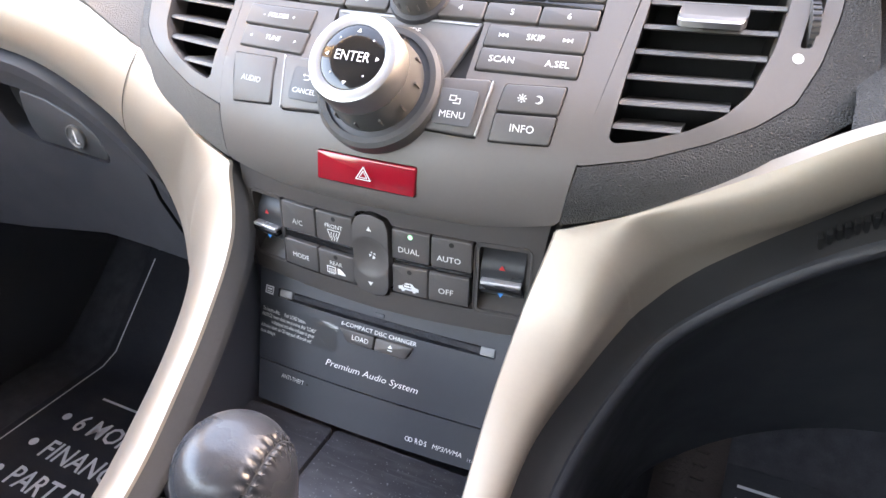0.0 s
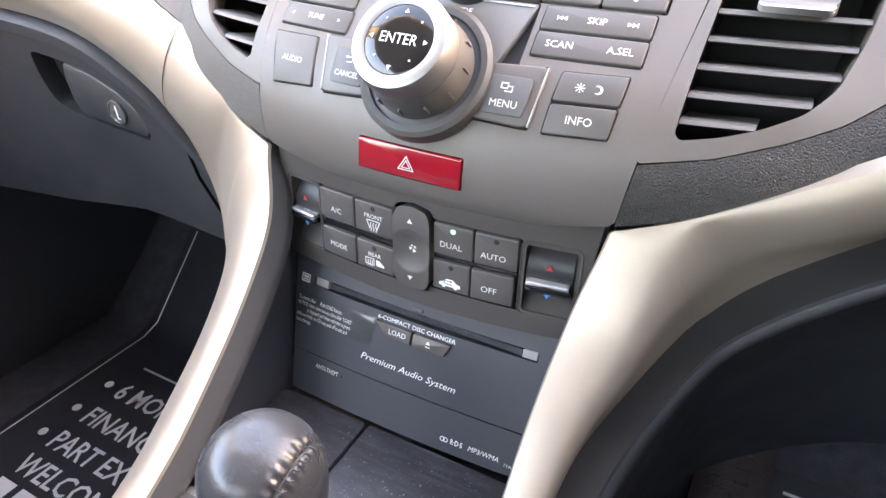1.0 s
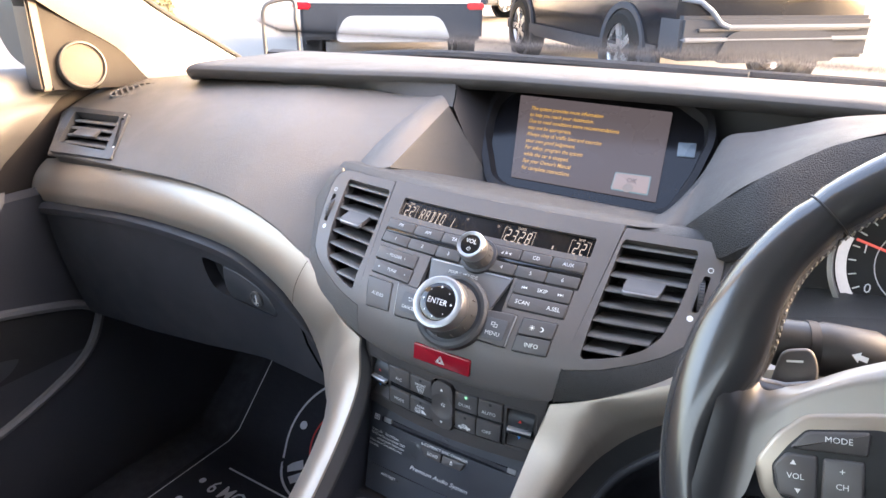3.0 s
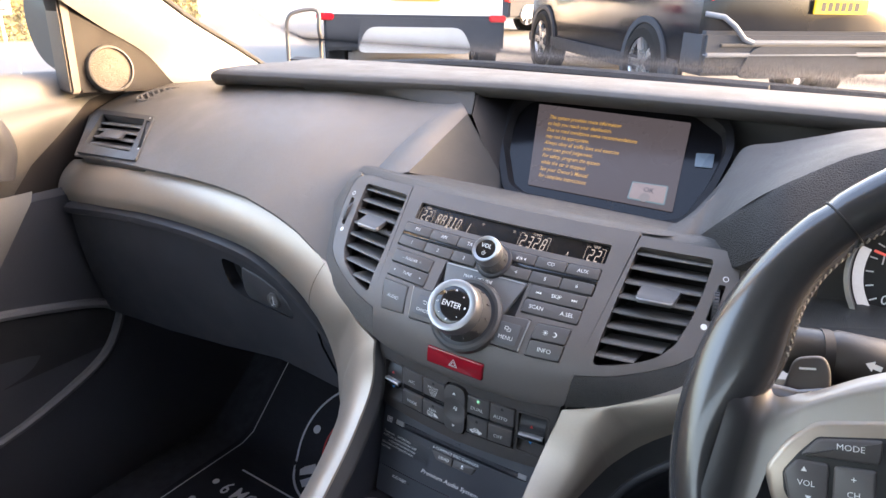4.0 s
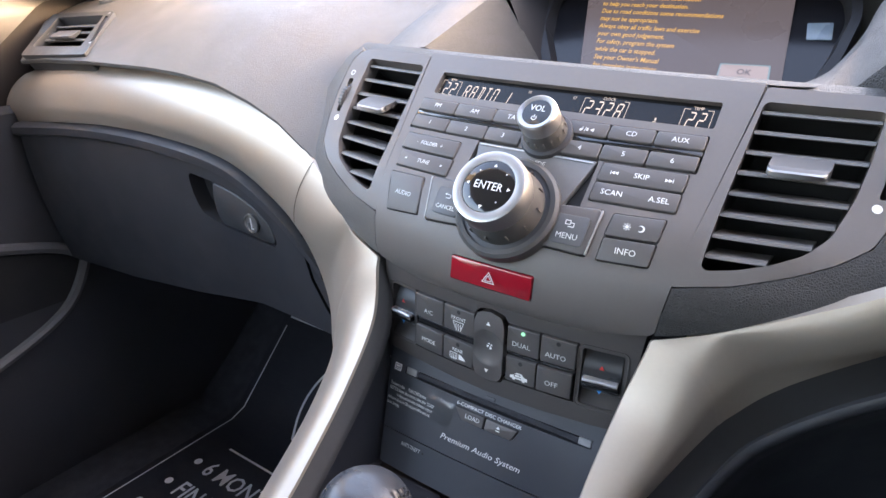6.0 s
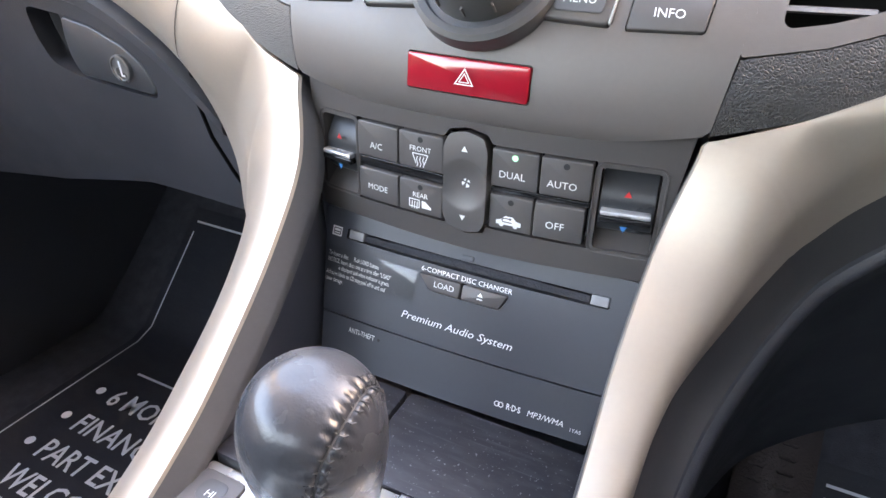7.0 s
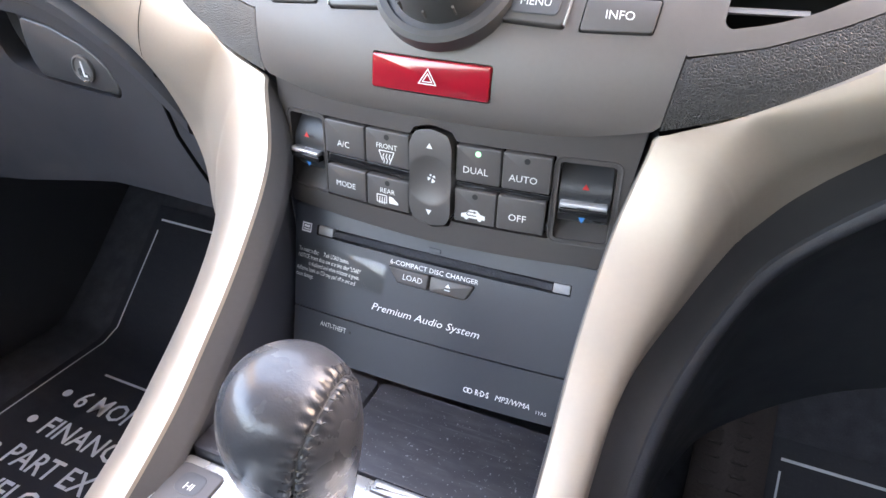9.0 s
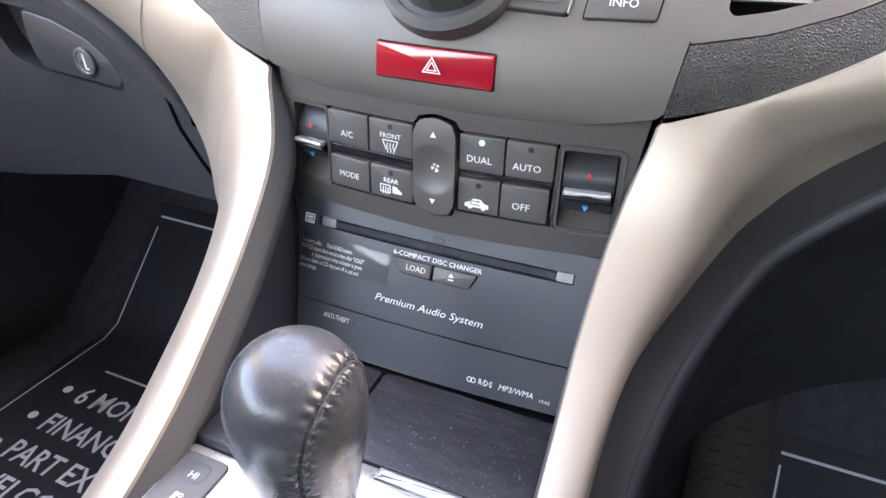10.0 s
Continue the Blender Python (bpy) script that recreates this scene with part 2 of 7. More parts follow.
def inside(p, poly):
    hit, k = False, len(poly)
    for i in range(k):
        a, b = poly[i - 1], poly[i]
        if (a[1] > p[1]) != (b[1] > p[1]) and p[0] < (b[0] - a[0]) * (p[1] - a[1]) / (b[1] - a[1]) + a[0]:
            hit = not hit
    return hit


# The faces of the centre stack are given by how far forward (y) they lie at each x and z.
def smooth_steps(z, zs, ys):
    s = 0.0
    for k in (-0.006, -0.003, 0.0, 0.003, 0.006):
        s += float(np.interp(z + k, zs, ys))
    return s / 5


def upper(x, z):
    bow = float(np.interp(z, (0.74, 0.80, 0.86), (1.2, 0.8, 0.45)))
    return smooth_steps(z, (0.720, 0.728, 0.738, 0.747, 0.760, 0.775, 0.795, 0.83, 0.866, 0.90), (0.014, 0.010, -0.001, -0.003, -0.002, 0.002, 0.014, 0.05, 0.087, 0.122)) + bow * x * x


def lower(x, z):
    return 0.0025 + 1.1 * x * x


def disc_face(x, z):
    return -0.007 + (z - 0.631) * 0.37 + 0.4 * x * x


SCREEN_AT, SCREEN_TILT = Vector((0.0, 0.30, 0.878)), 1.10


def screen_face(x, z):
    return SCREEN_AT.y + (z - SCREEN_AT.z) * SCREEN_TILT


def on(face, x, z, h=0.0):
    """The point at x, z of a face, h in front of it."""
    e = 0.0008
    n = Vector(((face(x + e, z) - face(x - e, z)) / (2 * e), -1.0, (face(x, z + e) - face(x, z - e)) / (2 * e))).normalized()
    return Vector((x, face(x, z), z)) + n * h


def frame_on(face, x, z, h=0.0):
    """A pose on a face: x along it, y up along it, z out of it."""
    o, e = on(face, x, z, h), 0.0008
    r = (on(face, x + e, z) - on(face, x - e, z)).normalized()
    u = (on(face, x, z + e) - on(face, x, z - e)).normalized()
    n = r.cross(u).normalized()
    u = n.cross(r)
    m = Matrix((r, u, n)).transposed().to_4x4()
    m.translation = o
    return m


def cover(face, outline, holes=(), step=0.006, deep=0.006, h=0.0):
    """A panel on a face with openings cut through it, whose rims turn in by deep."""
    loops = [[Vector(p) for p in outline], *[[Vector(p) for p in q] for q in holes]]
    verts, edges = [], []
    for lp in loops:
        first, dense = len(verts), []
        for i, a in enumerate(lp):
            b = lp[(i + 1) % len(lp)]
            k = max(1, int((b - a).length / step))
            dense += [a.lerp(b, j / k) for j in range(k)]
        verts += dense
        edges += [(first + i, first + (i + 1) % len(dense)) for i in range(len(dense))]
    xs, zs = [p.x for p in loops[0]], [p.y for p in loops[0]]
    for i in range(1, int((max(xs) - min(xs)) / step) + 1):
        for j in range(1, int((max(zs) - min(zs)) / step) + 1):
            q = Vector((min(xs) + i * step, min(zs) + j * step))
            if inside(q, loops[0]) and not any(inside(q, lp) for lp in loops[1:]):
                verts.append(q)
    vs, es, fs, _, _, _ = delaunay_2d_cdt(verts, edges, [], 0, 1e-6)
    bm = bmesh.new()
    made = [bm.verts.new(on(face, v.x, v.y, h)) for v in vs]
    for f in fs:
        c = sum((vs[i] for i in f), Vector((0, 0))) / len(f)
        if inside(c, loops[0]) and not any(inside(c, lp) for lp in loops[1:]):
            bm.faces.new([made[i] for i in f])
    rim = [e for e in bm.edges if len(e.link_faces) == 1]
    flat = {made[i]: vs[i] for i in range(len(vs))}
    low = {}
    for e in rim:
        for v in e.verts:
            if v not in low:
                q = flat[v]
                low[v] = bm.verts.new(on(face, q.x, q.y, h - deep))
    for e in rim:
        a, b = e.verts
        bm.faces.new((a, b, low[b], low[a]))
    for v in [v for v in bm.verts if not v.link_faces]:
        bm.verts.remove(v)
    return bm


def key(face, outline, top=0.0012, bottom=-0.004, r=0.0012, edge=0.0006):
    """A push button: a raised slab with rounded corners and a soft edge."""
    line = rounded(outline, r)
    bm = bmesh.new()
    rows = [[on(face, p.x, p.y, bottom) for p in line], [on(face, p.x, p.y, top - edge) for p in line],
            [on(face, p.x, p.y, top - edge * 0.25) for p in grown(line, -edge * 0.4)], [on(face, p.x, p.y, top) for p in grown(line, -edge)]]
    vs = skin(bm, rows, close=True)
    bm.faces.new(vs[-1])
    return bm


def letters(text, m, size, mat, parent, wide=1.0, name="lettering", align="CENTER", slant=0.0, bold=0.0):
    """Flat lettering in the built-in font on the pose m, as a mesh."""
    data = bpy.data.curves.new(name, "FONT")
    data.body, data.size, data.align_x, data.align_y, data.shear, data.offset = text, size, align, "CENTER", slant, bold * size
    data.resolution_u = 2
    temp = new(name, data)
    me = bpy.data.meshes.new_from_object(temp)
    bpy.data.objects.remove(temp)
    me.transform(m @ Matrix.Diagonal((wide, 1, 1, 1)))
    me.materials.clear()
    me.materials.append(mat)
    ob = new(name, me)
    ob.parent = parent
    return ob


def sign(polys, m, mat, parent, name="symbol"):
    """Flat marks: 2D outlines laid on the pose m."""
    bm = bmesh.new()
    for poly in polys:
        bm.faces.new([bm.verts.new(m @ Vector((p[0], p[1], 0))) for p in poly])
    return shape(name, bm, mat, parent)


def bar(x0, y0, x1, y1):
    return [(x0, y0), (x1, y0), (x1, y1), (x0, y1)]


def line2(a, b, w):
    a, b = Vector(a), Vector(b)
    n = Vector((-(b - a).y, (b - a).x)).normalized() * w / 2
    return [a - n, b - n, b + n, a + n]


def ring_marks(cx, cy, r, w, n=20, a0=0.0, a1=math.tau):
    out = []
    for k in range(n):
        p, q = a0 + (a1 - a0) * k / n, a0 + (a1 - a0) * (k + 1) / n
        out.append([(cx + (r - w) * math.cos(p), cy + (r - w) * math.sin(p)), (cx + r * math.cos(p), cy + r * math.sin(p)), (cx + r * math.cos(q), cy + r * math.sin(q)), (cx + (r - w) * math.cos(q), cy + (r - w) * math.sin(q))])
    return out


def spot(cx, cy, r, n=14):
    return [(cx + r * math.cos(k * math.tau / n), cy + r * math.sin(k * math.tau / n)) for k in range(n)]


def tri_mark(cx, cy, s, turn=0.0, tall=1.0):
    return [(cx + s * math.cos(radians(turn + 90 + 120 * k)), cy + tall * s * math.sin(radians(turn + 90 + 120 * k))) for k in range(3)]


# ---- the yard outside ----
ASPHALT = material("yard_asphalt", (0.16, 0.15, 0.135), 0.9, grain=1.0, grain_size=160, vary=0.15, vary_size=1.5)
HEDGE = material("dry_hedge", (0.22, 0.17, 0.075), 0.9, vary=0.3, vary_size=6)
WHITE_PAINT = material("white_car_paint", (0.75, 0.75, 0.74), 0.25, coat=0.8, vary=0.02, vary_size=2)
BLACK_PAINT = material("black_car_paint", (0.010, 0.011, 0.014), 0.2, vary=0.05, vary_size=2)
CLADDING = material("grey_bumper_plastic", (0.050, 0.054, 0.062), 0.6, vary_size=5)
SKID = material("silver_skid_plate", (0.42, 0.43, 0.44), 0.4, metal=0.4, vary_size=5)
TYRE = material("tyre_rubber", (0.02, 0.02, 0.02), 0.85, vary_size=10)
ALLOY = material("alloy_wheel", (0.55, 0.55, 0.56), 0.3, metal=0.8, vary_size=10)
TAIL_RED = material("tail_lamp_red", (0.5, 0.01, 0.02), 0.15, coat=0.5, vary_size=10)
DARK_GLASS = material("dark_car_window", (0.02, 0.025, 0.03), 0.06, vary_size=4)
PLATE_YELLOW = material("plate_yellow", (0.75, 0.5, 0.02), 0.4, vary_size=10)
TRIM_GREY = material("dark_trim_strip", (0.06, 0.06, 0.063), 0.35, vary_size=8)
POST_PALE = material("pale_post", (0.62, 0.62, 0.60), 0.6, vary_size=10)
SKY_GLINT = material("painted_sky_glint", (0.11, 0.13, 0.16), 0.5, vary_size=6)


for m in (CLADDING, TYRE, DARK_GLASS):
    dull(m, 0.04)
dull(BLACK_PAINT, 0.35)


def rise(x, y):
    return 0.004 * max(y - 8.0, 0.0) if y < 30 else 0.088


bm = bmesh.new()
ys = (-60.0, -10.0, 0.0, 1.2, 3.0, 6.0, 12.0, 20.0, 30.0, 120.0, 600.0)
skin(bm, [[(x, y, rise(x, y)) for x in (-600.0, -60.0, -12.0, -4.0, 0.0, 4.0, 12.0, 60.0, 600.0)] for y in ys])
tagged(shape("ground", bm, ASPHALT), "pale sunlit asphalt car sales yard", "ground", kind="structure")


def wheel_parts(parent, at, turn, r=0.36, w=0.24):
    m = Matrix.Translation(at) @ turn @ pose(0, 0, 0, 0, 90, 0)
    bm = bmesh.new()
    lathe(bm, [(r * 0.66, -w / 2), (r * 0.9, -w / 2), (r, -w * 0.36), (r, w * 0.36), (r * 0.9, w / 2), (r * 0.66, w / 2)], m, 32, caps=False)
    hub = part("wheel", bm, TYRE, parent, "black tyre on a silver alloy wheel")
    bm = bmesh.new()
    lathe(bm, [(r * 0.67, -w * 0.42), (r * 0.62, -w * 0.3), (r * 0.62, w * 0.3), (r * 0.67, w * 0.42)], m, 32, caps=False)
    for k in range(5):
        for s in (-1, 1):
            box(bm, (-0.035, 0.03, -0.02), (0.035, r * 0.65, 0.02), 0, m @ Matrix.Translation((0, 0, s * w * 0.36)) @ pose(0, 0, 0, 0, 0, 72 * k))
    part("rim", bm, ALLOY, hub)
    bm = bmesh.new()
    lathe(bm, [(r * 1.04, -w * 0.3), (r * 1.04, w * 0.40), (r * 1.2, w * 0.42), (r * 1.2, -w * 0.3)], m, 32, caps=False)
    lathe(bm, [(r * 1.04, w * 0.3), (r * 1.04, -w * 0.40), (r * 1.2, -w * 0.42), (r * 1.2, w * 0.3)], m, 32, caps=False)
    part("wheel_arch", bm, CLADDING, parent, "dark wheel arch trim")


def suv(label, paint, at, heading, long=4.6, wide=1.88, high=1.7, skid=SKID, strip_z=0.99, reflectors=True, plate_x=0.0):
    """A parked sport utility car seen from behind; at is the middle of its rear on the ground."""
    h = Vector((heading[0], heading[1], 0)).normalized()
    m = Matrix((Vector((h.y, -h.x, 0)), h, Vector((0, 0, 1)))).transposed().to_4x4()
    m.translation = at
    car = thing("parked_car", label, "car", "parked cars in the yard")
    # stations along the length: y, floor, waist height, roof height, half width at waist, half width at roof
    stations = [(0.0, 0.52, 1.0, 1.02, 0.86, 0.7), (0.06, 0.42, 1.05, 1.3, 0.93, 0.66), (0.35, 0.36, 1.06, 1.6, 0.94, 0.64), (0.9, 0.3, 1.05, 1.68, 0.94, 0.64), (2.2, 0.28, 1.02, 1.7, 0.94, 0.64),
                (3.0, 0.28, 1.0, 1.5, 0.94, 0.62), (3.45, 0.28, 0.98, 1.06, 0.93, 0.7), (4.2, 0.3, 0.9, 0.92, 0.9, 0.7), (4.55, 0.36, 0.72, 0.74, 0.8, 0.66), (4.6, 0.45, 0.6, 0.62, 0.7, 0.6)]
    s = long / 4.6
    bm = bmesh.new()
    rows = []
    for y, f, w, r, a, b in stations:
        half = [(0.0, f), (a * 0.9, f), (a, f + 0.12), (a * 1.01, (f + w) / 2), (a, w), (b + (a - b) * 0.25, w + (r - w) * 0.75), (b * 0.9, r), (0.0, r + 0.02)]
        rows.append([m @ Vector((x * wide / 1.88, y * s, z * high / 1.7)) for x, z in half + [(-x, z) for x, z in reversed(half[1:-1])]])
    skin(bm, rows, close=True, caps=True)
    part("body", bm, paint, car)
    bm = bmesh.new()
    for x0, x1, y0, y1, z0, z1 in ((-0.95, 0.95, -0.05, 0.3, 0.36, 0.72), (-0.97, -0.9, 0.3, 4.2, 0.28, 0.45), (0.9, 0.97, 0.3, 4.2, 0.28, 0.45)):
        box(bm, (x0, y0 * s, z0), (x1, y1 * s, z1), 0.03, m)
    part("bumper", bm, CLADDING, car)
    bm = bmesh.new()
    rows = [[m @ Vector((x, -0.075 + d, z)) for x, z in rounded([(-0.62, 0.34), (0.62, 0.34), (0.5, 0.6), (-0.5, 0.6)], 0.1)] for d in (0.03, 0.0)]
    skin(bm, rows, close=True, caps=True)
    part("skid_plate", bm, skid, car)
    for side in (-1, 1):
        if reflectors:
            bm = bmesh.new()
            box(bm, (side * 0.9 - 0.12, -0.07, 0.66), (side * 0.9 + 0.06, 0.05, 0.73), 0.015, m)
            part("reflector", bm, TAIL_RED, car)
        bm = bmesh.new()
        box(bm, (side * 0.84 - 0.09, -0.03, 0.95), (side * 0.84 + 0.1, 0.3, 1.2), 0.04, m)
        part("tail_lamp", bm, TAIL_RED, car)
        for y in (0.92, 3.68):
            wheel_parts(car, m @ Vector((side * 0.87, y * s, 0.36)), m.to_3x3().to_4x4())
        bm = bmesh.new()
        rows = [[m @ Vector((side * x, y * s, z)) for y in (0.6, 1.5, 2.3, 3.1)] for x, z in ((0.955, 1.1), (0.78, 1.5))]
        skin(bm, rows)
        part("side_window", bm, DARK_GLASS, car)
    bm = bmesh.new()
    rows = [[m @ Vector((x, y, z)) for x in (-0.72, 0, 0.72)] for y, z in ((0.02, 1.1), (0.3, 1.56))]
    skin(bm, rows)
    part("rear_window", bm, DARK_GLASS, car)
    bm = bmesh.new()
    box(bm, (plate_x - 0.26, -0.035, 0.86), (plate_x + 0.26, -0.015, 0.975), 0.004, m)
    plate = part("number_plate", bm, PLATE_YELLOW, car)
    sign([bar(-0.2 + 0.065 * k, -0.035, -0.155 + 0.065 * k, 0.035) for k in range(6)], m @ Matrix.Translation((plate_x, -0.037, 0.917)) @ pose(0, 0, 0, 90, 0, 0), BLACK, plate, "plate_bar")
    bm = bmesh.new()
    box(bm, (-0.80, -0.075, strip_z), (0.80, 0.0, strip_z + 0.022), 0.006, m)
    part("trim_strip", bm, TRIM_GREY, car)
    if not reflectors:  # sky reflections on the tailgate's lower creases, built as pale strips
        for z, x0 in ((0.615, -0.52), (0.515, -0.93)):
            bm = bmesh.new()
            box(bm, (x0, -0.085, z), (0.93, 0.0, z + 0.035), 0.012, m)
            part("edge_strip", bm, SKY_GLINT, car, "pale blue-grey strip painted as a sky reflection")
        bm = bmesh.new()
        tube(bm, [m @ Vector(p) for p in ((-0.52, -0.075, 0.632), (-0.60, -0.075, 0.66), (-0.70, -0.07, 0.76), (-0.80, -0.05, 0.83), (-0.93, 0.02, 0.85))], 0.022, 10)
        part("edge_strip", bm, SKY_GLINT, car, "pale blue-grey strip painted as a sky reflection")
    return car


suv("white sport utility car with dark grey lower bumper", WHITE_PAINT, (-4.05, 5.58, 0.0), (-0.63, 0.777))
suv("black sport utility car with yellow rear plate", BLACK_PAINT, (-0.45, 6.20, 0.0), (-0.714, 0.70), 4.63, 1.89, 1.71, CLADDING, 0.60, False, 0.30)
suv("small white car parked across the yard", WHITE_PAINT, (-6.4, 13.3, 0.02), (-0.98, 0.2), 4.2, 1.75, 1.5)

# dry grass bank beside the yard: a mound under many small blades and clumps
rng = random.Random(4)
bm = bmesh.new()


def bank_point(a, d):
    return Vector((math.cos(a) * d, math.sin(a) * d, 0.9 * ease_bank((d - 12.9) / 2.6)))


def ease_bank(t):
    t = min(max(t, 0.0), 1.0)
    return t * t * (3 - 2 * t)


skin(bm, [[bank_point(a, d) for d in (12.7, 13.1, 13.6, 14.2, 14.9, 15.6, 18.0)] for a in np.linspace(2.5, 3.6, 40)])
for k in range(9000):
    c = bank_point(rng.uniform(2.5, 3.2), 12.9 + 2.8 * rng.random())
    q = Euler((rng.random() * 6, rng.random() * 6, rng.random() * 6)).to_matrix()
    w = rng.uniform(0.02, 0.07)
    bm.faces.new([bm.verts.new(c + Vector((0, 0, 0.02)) + q @ Vector(p) * w) for p in ((-1, -0.4, 0), (1, -0.4, 0.2), (0.6, 0.5, 0), (-0.7, 0.5, 0.3))])
tagged(shape("grass_bank", bm, HEDGE), "dry yellow-brown grass bank along the yard", "grass bank", kind="stuff")

post = thing("sign_post", "thin pale post with a small white sign beside the yard", "sign post")
bm = bmesh.new()
tube(bm, [(-11.20, 4.78, 0.0), (-11.20, 4.78, 0.72)], 0.022)
part("pole", bm, POST_PALE, post)
bm = bmesh.new()
box(bm, (-0.008, -0.17, 0.45), (0.008, 0.15, 0.75), 0.004, Matrix.Translation((-11.18, 4.78, 0)) @ pose(0, 0, 0, 0, 0, -22))
plate = part("plate", bm, POST_PALE, post)
sign([bar(-0.10, y, 0.10 - w, y + 0.025) for y, w in ((0.05, 0.0), (-0.02, 0.08), (-0.09, 0.02))], Matrix.Translation((-11.165, 4.77, 0.6)) @ pose(0, 0, 0, 90, 0, 68), DARK, plate, "plate_bar")

rail = thing("trolley_rail", "thin grey bent tube hoop standing in the yard", "rail")
bm = bmesh.new()
tube(bm, spline([(-2.63, 2.37, 0.02), (-2.63, 2.37, 0.67), (-2.63, 2.37, 0.76), (-2.62, 2.37, 0.84), (-2.59, 2.4, 0.88), (-2.51, 2.49, 0.89), (-2.5, 2.49, 0.79), (-2.5, 2.5, 0.67), (-2.5, 2.5, 0.02)], 5), 0.011)
part("hoop", bm, TRIM_GREY, rail)


# ---- the cabin shell ----
def slab(name, bm, mat, label, thick=0.02, category=""):
    ob = shape(name, bm, mat)
    s = ob.modifiers.new("thickness", "SOLIDIFY")
    s.thickness, s.offset = thick, 0
    return tagged(ob, label, category or name.split("_")[0], kind="structure")


bm = bmesh.new()
skin(bm, [[(x, y, 1.40 - 0.08 * (x / 0.7) ** 2 - 0.03 * max(y + 0.25, 0) * 4) for x in (-0.62, -0.4, -0.2, 0, 0.2, 0.4, 0.62)] for y in (-1.9, -1.4, -0.9, -0.5, -0.25, -0.12)])
slab("ceiling", bm, HEADLINER, "pale fabric car headliner", 0.02, "ceiling")

bm = bmesh.new()
skin(bm, [[(x, y, z) for x in (-0.72, -0.3, 0.3, 0.72)] for y, z in ((-1.85, 0.2), (-1.85, 0.7), (-1.9, 1.06))])
slab("wall_rear", bm, DARK, "dark wall that closes the cabin behind", 0.03, "wall")

# unseen wall added behind the driver's door to block light from that side
bm = bmesh.new()
skin(bm, [[(x, y, z) for y in (-1.9, -1.2, -0.42)] for x, z in ((0.745, 0.22), (0.745, 0.92), (0.70, 1.15), (0.625, 1.33))])
slab("wall_driver_rear", bm, DARK, "unseen dark wall added behind the driver to block light", 0.03, "wall")

# floor pan: flat footwells, sloping toe board, tunnel
bm = bmesh.new()
skin(bm, [[(x, y, z) for x in (-0.80, -0.5, -0.16, 0.16, 0.5, 0.80)] for y, z in ((-1.95, 0.225), (-0.5, 0.225), (0.245, 0.225), (0.268, 0.234), (0.40, 0.368), (0.52, 0.489), (0.62, 0.62), (0.64, 0.86))])
slab("floor", bm, CARPET, "black carpeted car floor and toe board", 0.02, "floor")


# ---- dashboard ----
dash = thing("dashboard", "charcoal soft-touch car dashboard with grained skin", "dashboard")


def ease(t):
    t = min(max(t, 0.0), 1.0)
    return t * t * (3 - 2 * t)


def edge_y(x):
    """Where the upper deck ends towards the seats."""
    return float(np.interp(x, (-0.56, -0.4, -0.3, -0.2, -0.1, 0.1, 0.2, 0.35, 0.6), (0.205, 0.226, 0.246, 0.274, 0.294, 0.300, 0.300, 0.300, 0.30)))


def deck_top(x):
    """Height of the deck's rolled edge, which crowns over the screen."""
    return float(np.interp(x, (-0.57, -0.55, -0.4, -0.25, -0.1, 0.25, 0.5, 0.74), (0.926, 0.9335, 0.939, 0.943, 0.946, 0.952, 0.952, 0.94)))


def band_top(x):
    """y, z of the upper edge of the silver band."""
    return float(np.interp(abs(x), (0.2, 0.25, 0.5, 0.72), (0.028, 0.03, 0.03, 0.05))), float(np.interp(abs(x), (0.118, 0.145, 0.181, 0.226, 0.26, 0.30, 0.345, 0.395, 0.5, 0.6, 0.71), (0.75, 0.761, 0.781, 0.807, 0.819, 0.829, 0.833, 0.834, 0.831, 0.824, 0.812)))


# passenger pad from the silver band up to the deck
def pad_point(x, s):
    y0, z0 = band_top(x)
    y1 = float(np.interp(x, (-0.735, -0.6, -0.45, -0.31, -0.24, -0.18), (0.25, 0.262, 0.280, 0.292, 0.294, 0.278)))
    z1 = float(np.interp(x, (-0.735, -0.6, -0.45, -0.35), (0.895, 0.906, 0.916, 0.921)))
    lift = 0.018 * math.sin(math.pi * s) * ease((-x - 0.15) / 0.2) * (1 - 0.6 * ease((-x - 0.42) / 0.2))
    y = y0 + 0.012 + (y1 - y0 - 0.012) * s
    zz = z0 + 0.007 + (z1 - z0 - 0.007) * (0.35 * s + 0.65 * (1 - (1 - s) ** 2))
    return Vector((x, y - lift * 0.4, zz + lift * 0.5))


def pad_end(s):
    """The pad's slanting end beside the door."""
    return float(np.interp(s, (0, 0.35, 1), (-0.668, -0.736, -0.738)))


bm = bmesh.new()
rows = []
for i in range(81):
    row = []
    for j in range(49):
        s = j / 48
        x1 = -0.199 + 0.02 * s + 0.030 * (1 - ease(s / 0.28))
        x0 = pad_end(s)
        row.append(pad_point(x0 + (x1 - x0) * (i / 80), s))
    row[:0] = [row[0] + Vector((0, 0.022, -0.004)), row[0] + Vector((0, 0.006, -0.0045)), row[0] + Vector((0, 0.001, -0.003))]
    rows.append(row)
skin(bm, rows)
# opening for the side vent
S_OPEN = [(-0.6989, 0.8650), (-0.5784, 0.8736), (-0.5337, 0.8458), (-0.6579, 0.8377)]
cut = grown(S_OPEN, 0.003)
gone = [f for f in bm.faces if inside(f.calc_center_median().xz, cut)]
bmesh.ops.delete(bm, geom=gone, context="FACES")
part("passenger_pad", bm, PAD, dash, "grey soft-touch pad, painted paler for the light on it")

